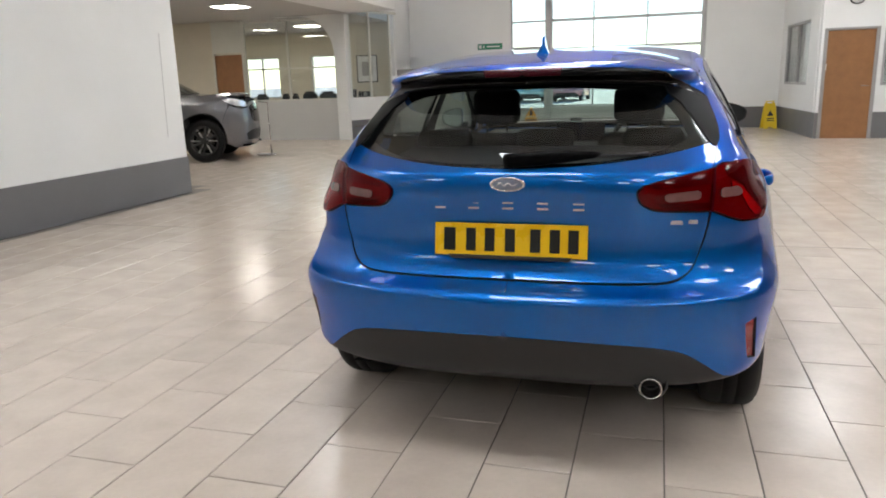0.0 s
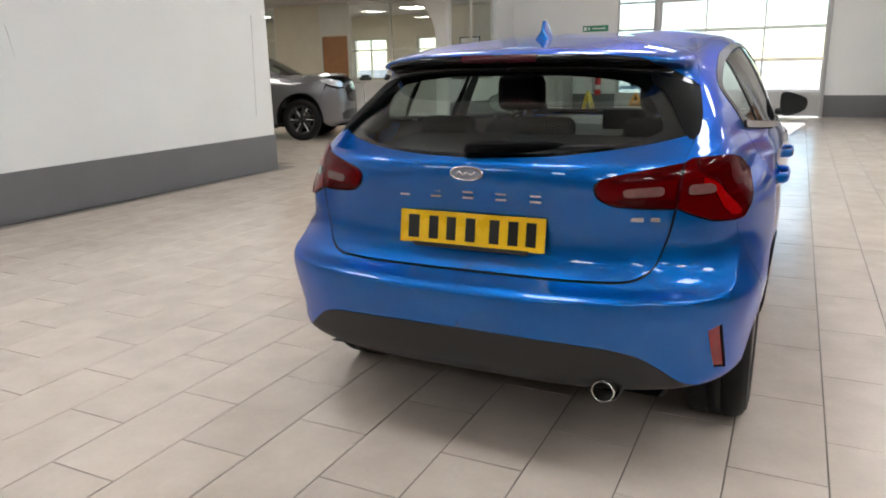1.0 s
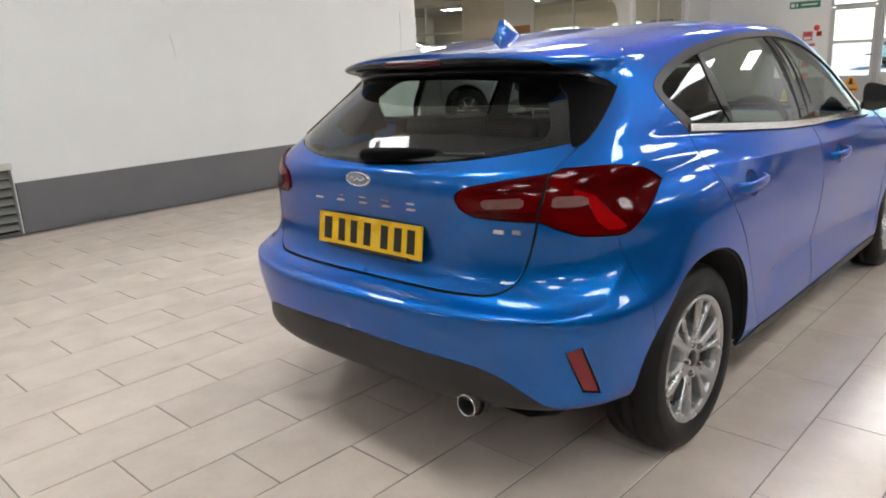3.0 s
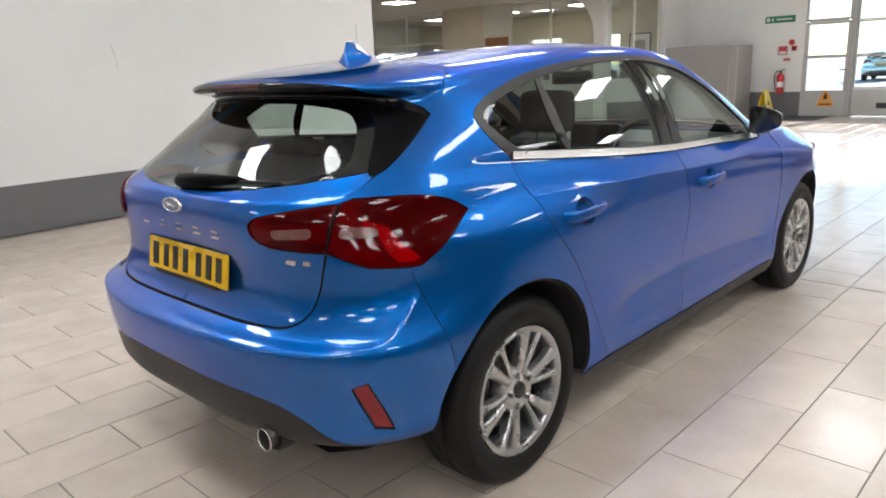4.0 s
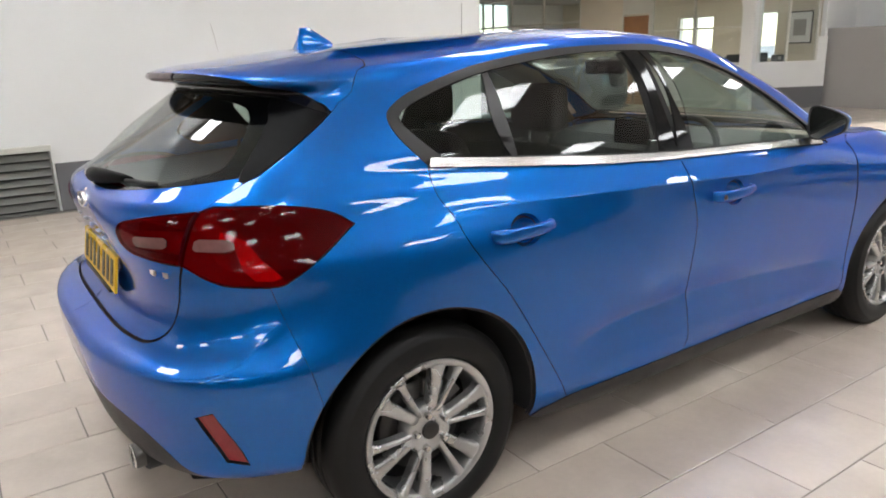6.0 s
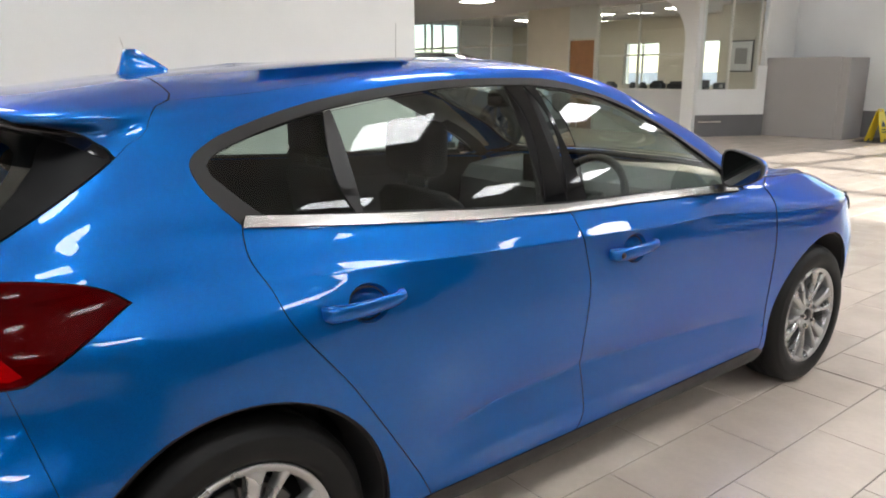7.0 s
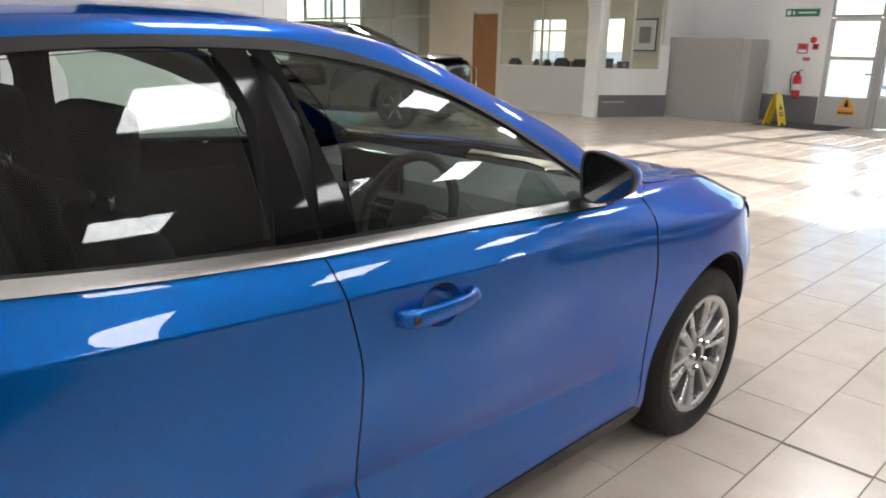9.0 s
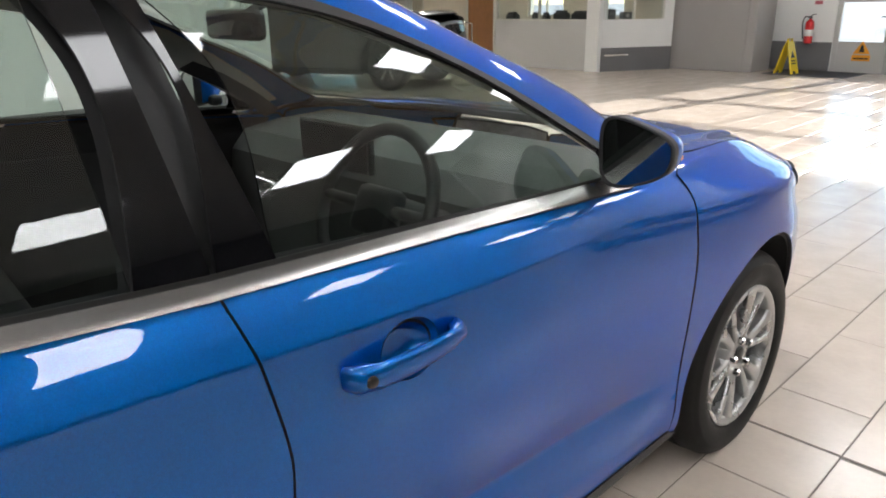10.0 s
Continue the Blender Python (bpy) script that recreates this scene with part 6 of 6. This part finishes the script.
for pts in ([(2.16, 1.76), (2.175, 1.70), (2.19, 1.62), (2.20, 1.54), (2.21, 1.48)],):
    tube_bm([(XW + 0.0008, y, z) for y, z in pts], [0.002, 0.004, 0.0025, 0.002, 0.001], 5, bm=mk)
tagged(part("scuff_mark", mk, SOFFIT, None, "faint grey scuff running down the white wall"), category="mark", kind="structure")
mk = tube_bm([(XW + 0.001, 5.43, 2.0), (XW + 0.001, 5.42, 1.7), (XW + 0.001, 5.40, 1.2), (XW + 0.001, 5.385, 0.75)], 0.0035, 5)
tagged(part("crack_line", mk, FRAME, None, "thin hairline crack near the end of the white wall"), category="mark", kind="structure")


def floor_sign(at, turn):
    """A folding caution board: two tapered leaves meeting at a handle, each with a dark triangle and bars."""
    sg = thing("wet_floor_sign", "yellow plastic folding caution sign standing open on the floor", "floor sign", "caution signs", at=at, turn=turn)
    for s in (1, -1):
        leaf = bmesh.new()
        out = [(-0.150, 0.0), (-0.060, 0.0), (-0.052, 0.05), (0.052, 0.05), (0.060, 0.0), (0.150, 0.0), (0.128, 0.50), (0.110, 0.60), (0.070, 0.635), (0.045, 0.60), (-0.045, 0.60), (-0.070, 0.635), (-0.110, 0.60), (-0.128, 0.50)]
        prism_bm(out, "y", -0.009, 0.009, 0.003, leaf)
        lf = part("leaf", leaf, YELLOW, sg)
        lf.matrix_basis = pose(0, s * 0.165, 0, s * 14.5)
        tri = prism_bm([(-0.075, 0.30), (0.075, 0.30), (0.0, 0.43)], "y", s * 0.0095, s * 0.0105)
        part("warning_triangle", tri, INK, lf)
        for k in range(2):
            part("bar", prism_bm([(-0.08, 0.18 + 0.05 * k), (0.08, 0.18 + 0.05 * k), (0.08, 0.205 + 0.05 * k), (-0.08, 0.205 + 0.05 * k)], "y", s * 0.0095, s * 0.0105), INK, lf)
    part("hinge", tube_bm([(-0.10, 0, 0.628), (0.10, 0, 0.628)], 0.012, 8), YELLOW, sg, smooth=True)
    return sg


floor_sign((-3.74, 15.86, 0.009), 84)
floor_sign((2.98, 16.42, 0.0), 8)

fe = thing("fire_extinguisher", "red fire extinguisher hung low on the white wall", "fire extinguisher", at=(-3.72, YF - 0.11, 0.52))
part("cylinder", lathe_bm([(0.0001, 0.0), (0.06, 0.0), (0.078, 0.012), (0.080, 0.03), (0.080, 0.36), (0.070, 0.41), (0.040, 0.44), (0.022, 0.45), (0.022, 0.47)], 28, "z"), REDPAINT, fe, smooth=True)
part("valve", box_bm(-0.022, 0.022, -0.03, 0.03, 0.465, 0.51, 0.006), BLACKP, fe)
part("lever", tube_bm([(0, -0.01, 0.51), (0.04, -0.02, 0.535), (0.10, -0.02, 0.545)], 0.008, 8), BLACKP, fe, smooth=True)
part("hose", tube_bm(curve([(0, 0.0, 0.48), (-0.09, -0.01, 0.50), (-0.13, -0.02, 0.40), (-0.115, -0.02, 0.22), (-0.095, -0.02, 0.08)], 5), 0.011, 8), BLACKP, fe, smooth=True)
part("label_band", lathe_bm([(0.0806, 0.14), (0.0808, 0.142), (0.0808, 0.26), (0.0806, 0.262)], 28, "z"), PALE, fe, "pale instruction label", True)
part("bracket", box_bm(-0.02, 0.02, 0.06, 0.108, 0.05, 0.42, 0.004), BLACKP, fe)


def board(name, x0, x1, y, z0, z1, mat, label, bars=(), depth=0.006):
    """A flat sign on the end wall, with plain shapes on it: (x0, x1, z0, z1, material) as shares of its width and height."""
    sg = thing(name, label, "sign", at=(x0, y, z0))
    w, h = x1 - x0, z1 - z0
    box("plate", 0, w, -depth, 0, 0, h, mat, sg, 0.0015)
    for a, b, c, d, m in bars:
        box("bar", a * w, b * w, -depth - 0.002, -depth + 0.001, c * h, d * h, m, sg, 0.0)
    return sg


board("exit_sign", -4.18, -3.52, YF - 0.002, 2.10, 2.25, GREEN, "green emergency exit sign with pale pictogram bars", ((0.05, 0.16, 0.22, 0.78, PALE), (0.22, 0.28, 0.28, 0.72, PALE), (0.38, 0.90, 0.40, 0.60, PALE)))
board("fire_sign", -3.85, -3.64, YF - 0.002, 1.38, 1.58, PINK, "faded red fire notice on the wall", ((0.12, 0.88, 0.12, 0.40, PALE), (0.2, 0.8, 0.55, 0.85, REDPAINT)))
board("fire_sign", -3.73, -3.56, YF - 0.002, 1.20, 1.33, PALE, "small pale notice with a red band", ((0.08, 0.92, 0.35, 0.85, PINK),))
cp = thing("call_point", "small red fire alarm call point", "alarm", at=(-3.50, YF - 0.03, 1.52))
box("case", -0.055, 0.055, 0, 0.03, -0.055, 0.055, REDPAINT, cp, 0.008)
box("break_glass", -0.03, 0.03, -0.003, 0.002, -0.03, 0.03, INK, cp, 0.002, "dark break-glass window")
bell = thing("alarm_bell", "round red alarm sounder above the call point", "alarm", at=(-3.56, YF - 0.001, 1.65))
part("dome", lathe_bm([(0.0001, -0.05), (0.04, -0.045), (0.06, -0.02), (0.065, 0.0)], 24, "y"), REDPAINT, bell, smooth=True)
ws_ = thing("warning_sticker", "orange warning triangle sticker on the pass door", "sign", at=(-2.77, YF + 0.031, 0.22))
part("triangle", prism_bm([(-0.15, 0.13), (0.15, 0.13), (0.0, 0.37)], "y", -0.004, 0.003, 0.001), ORANGE, ws_)
part("symbol", prism_bm([(-0.05, 0.16), (0.05, 0.16), (0.015, 0.29), (-0.015, 0.29)], "y", -0.006, -0.003), INK, ws_)
part("strip", prism_bm([(-0.16, 0.0), (0.16, 0.0), (0.16, 0.11), (-0.16, 0.11)], "y", -0.004, 0.003, 0.001), ORANGE, ws_)
part("bar", prism_bm([(-0.13, 0.03), (0.13, 0.03), (0.13, 0.06), (-0.13, 0.06)], "y", -0.006, -0.003), INK, ws_)
ck = thing("wall_clock", "round wall clock with dark rim over the oak door", "clock", at=(3.95, RY - 0.001, 2.64))
part("rim", lathe_bm([(0.150, 0.0), (0.150, -0.035), (0.140, -0.042), (0.128, -0.035), (0.128, -0.012)], 40, "y"), BLACKP, ck, smooth=True)
part("face", lathe_bm([(0.0001, -0.012), (0.130, -0.011)], 40, "y"), PALE, ck, "pale plain dial")
for a, ln in ((40, 0.075), (165, 0.10)):
    part("clock_pointer", tube_bm([(0, -0.016, 0), (ln * math.sin(radians(a)), -0.016, ln * math.cos(radians(a)))], 0.004, 6), INK, ck)
sw_ = thing("light_switch", "small white switch plate beside the oak door", "switch", at=(RX + 0.08, RY - 0.001, 1.36))
box("plate", -0.04, 0.04, -0.010, 0, -0.06, 0.06, PALE, sw_, 0.004)
box("rocker", -0.015, 0.015, -0.015, -0.009, -0.02, 0.02, CREAM, sw_, 0.002)


def picture(at, turn, w, h, label):
    pf = thing("framed_picture", label, "picture", at=at, turn=turn)
    for a, b, c, d in ((-w / 2, w / 2, 0, 0.03), (-w / 2, w / 2, h - 0.03, h), (-w / 2, -w / 2 + 0.03, 0.03, h - 0.03), (w / 2 - 0.03, w / 2, 0.03, h - 0.03)):
        box("frame", a, b, -0.02, 0, c, d, BLACKP, pf, 0.003)
    box("mount", -w / 2 + 0.03, w / 2 - 0.03, -0.008, -0.002, 0.03, h - 0.03, PALE, pf, 0)
    box("print", -w / 4, w / 4, -0.011, -0.0075, h * 0.25, h * 0.75, SCREEN, pf, 0, "grey abstract print")
    return pf


wall("wall_office_cross", -7.95, -6.6, 16.8, 16.95, 3.0, label="cream cross wall behind the slanting glass", mat=BEIGE)
picture((-7.35, 16.79, 1.36), 0, 0.62, 0.74, "black-framed print on the cream office wall")

# ---------------------------------------------------------------- behind the glass
for x, w, h in ((-9.30, 0.28, 0.13), (-8.62, 0.16, 0.12), (-8.35, 0.12, 0.12), (-7.95, 0.34, 0.16), (-7.45, 0.42, 0.15)):
    ph = thing("desk_item", "dark desk equipment standing on the partition ledge", "office equipment", "desk items", at=(x, AY + 0.30, 0.97))
    part("body", box_bm(-w / 2, w / 2, -0.09, 0.09, 0.0, h, 0.03, 2), BLACKP, ph, smooth=True)
    part("stand", box_bm(-w / 3, w / 3, -0.07, 0.05, h, h + 0.05, 0.012, 2), BLACKP, ph)
ledge = thing("office_desk", "long pale desk behind the glass partition", "desk", at=(-8.2, AY + 0.42, 0))
box("top", -1.3, 1.3, -0.30, 0.38, 0.94, 0.969, CREAM, ledge, 0.004)
for x in (-1.25, 1.21):
    box("end_panel", x, x + 0.04, -0.28, 0.36, 0, 0.94, CREAM, ledge, 0.003)
for x, w, h in ((0.35, 0.34, 0.20), (0.85, 0.26, 0.14)):
    bx = thing("box_file", "dark box on the dwarf partition ledge", "box", at=(-6.80 + 0.447 * x - 0.30, 14.12 + 0.894 * x + 0.1, 1.0), turn=63.4)
    part("case", box_bm(-w / 2, w / 2, -0.10, 0.10, 0, h, 0.015, 2), BLACKP, bx)
    part("spine_label", box_bm(-w / 2 + 0.03, -w / 2 + 0.11, -0.102, -0.098, h * 0.25, h * 0.75, 0.0), SCREEN, bx)
    part("foot", box_bm(-w / 2.4, w / 2.4, -0.08, 0.08, -0.0, 0.012, 0.002), GAP, bx)

st = thing("display_stand", "thin chrome display stand on the floor by the grey car", "display stand", at=(-6.95, 10.55, 0))
part("pole", tube_bm([(0, 0, 0.012), (0, 0, 1.02)], 0.012, 10), CHROME, st, smooth=True)
part("base", box_bm(-0.26, 0.06, -0.14, 0.14, 0, 0.012, 0.004), CHROME, st)
part("frame_arm", tube_bm([(0, 0, 1.02), (-0.22, 0.0, 1.05)], 0.010, 8), CHROME, st, smooth=True)

# ---------------------------------------------------------------- other cars


def other_car(m, paint, label):
    c = copy_thing(main_car, m)
    tagged(c, label, "car")
    for o in c.children_recursive:
        for sl in o.material_slots if o.type == "MESH" else ():
            if sl.material == BLUE:
                sl.link = "OBJECT"
                sl.material = paint
    return c


def scaled(x, y, turn, sx, sy, sz):
    return pose(x, y, 0, 0, 0, turn) @ Matrix.Diagonal((sx, sy, sz, 1))


# the grey car's front wheel stands just past the white wall's end
grey_turn = -68
fw = pose(0, 0, 0, 0, 0, grey_turn) @ Vector((0.83 * 1.14, 3.425 * 1.12, 0))
grey_car = other_car(scaled(-7.50 - fw.x, 9.15 - fw.y, grey_turn, 1.14, 1.12, 1.22), SILVER, "grey metallic crossover parked beyond the white wall")
NOSE = {"bonnet", "front_wing", "front_bumper", "headlamp", "grille", "lower_intake"}
for o in grey_car.children_recursive:
    kind_ = o.name.split(".")[0]
    if kind_ in NOSE:
        o.data = o.data.copy()
        for v in o.data.vertices:
            y, z = v.co.y, v.co.z
            k = min(1.0, max(0.0, (y - 3.25) / 0.75))
            v.co.z = z + 0.11 * k * k * (3 - 2 * k) * min(1.0, max(0.0, (z - 0.42) / 0.33))
            v.co.y = y if y < 3.85 else 3.85 + (y - 3.85) * 0.72
    if kind_ in ("rim", "hub") or (kind_ == "spoke" and max(v.co.length for v in o.data.vertices) > 0.2145 and abs(o.data.vertices[0].co.yz.length) > 0.0609):
        o.material_slots[0].link = "OBJECT"
        o.material_slots[0].material = BLACKP
other_car(pose(-6.85, 40.0, -0.02, 0, 0, 4), TEALCAR, "teal car parked in the sunlit yard")
other_car(pose(-4.75, 40.6, -0.02, 0, 0, -3), REDCAR, "red car parked in the sunlit yard")


# ---------------------------------------------------------------- floor tiles
TW, TL, JOINT = 0.3054, 0.61, 0.0045
TX0, TY0 = -0.083, -0.06
floor_thing = bpy.data.objects["floor"]


def tile_geo(w, l):
    """A slab with a small chamfer, centred on its own middle."""
    b, d = 0.0018, 0.0032
    lo = [(-w / 2, -l / 2, -d), (w / 2, -l / 2, -d), (w / 2, l / 2, -d), (-w / 2, l / 2, -d)]
    mid = [(x, y, -b * 0.7) for x, y, _ in lo]
    hi = [(x - math.copysign(b, x), y - math.copysign(b, y), 0.0) for x, y, _ in lo]
    fs = [(8, 9, 10, 11)]
    for k in range(4):
        j = (k + 1) % 4
        fs += [(k, j, 4 + j, 4 + k), (4 + k, 4 + j, 8 + j, 8 + k)]
    return lo + mid + hi, fs


rng = random.Random(4)
spots = []
YJ = 3.606  # wide movement joint across the floor
for i in range(-58, 31):
    x = TX0 + TW * (i + 0.5)
    y = TY0 - TL * 15 - (TL / 2 if i % 2 else 0)
    while y < YF:
        y0, y1 = y, y + TL
        y += TL
        cuts = [(y0, y1)]
        if y0 < YJ < y1:
            cuts = [(y0, YJ - 0.004), (YJ + 0.004, y1)]
        elif abs(y0 - YJ) < 0.02:
            cuts = [(y0 + 0.006, y1)]
        elif abs(y1 - YJ) < 0.02:
            cuts = [(y0, y1 - 0.006)]
        for a, b in cuts:
            b = min(b, YF - 0.01)
            if b - a > 0.03 and (x > -5.35 or a > YE + 0.02) and x > -17.6 and x < 8.9 and a > -8.9:
                spots.append((x, a, b))
near_mesh = {}
far_v, far_f = [], []
for x, a, b in spots:
    cx, cy, l = x, (a + b) / 2, b - a - JOINT
    dz, tip = rng.uniform(-0.0004, 0.0004), rng.uniform(-0.0006, 0.0006)
    if -3.1 < cx < 3.4 and -1.95 < cy < 5.2 and not (abs(cx) < 0.8 and 0.6 < cy < 4.0):
        key = round(l, 3)
        if key not in near_mesh:
            near_mesh[key] = mesh_of("tile", *tile_geo(TW - JOINT, l), [TILE])
        if len([1 for o in floor_thing.children]) < 330:
            t = new("tile", near_mesh[key])
            t.parent = floor_thing
            t.matrix_basis = pose(cx, cy, dz + 0.0004, tip * 40, tip * 30)
            continue
    v, f = tile_geo(TW - JOINT, l)
    n = len(far_v)
    far_v += [(cx + p[0], cy + p[1], p[2] + dz + 0.0004) for p in v]
    far_f += [tuple(n + k for k in q) for q in f]
far_tiles = new("tiles", mesh_of("tiles", far_v, far_f, [TILE]))
far_tiles.parent = floor_thing
tagged(far_tiles, kind="stuff")
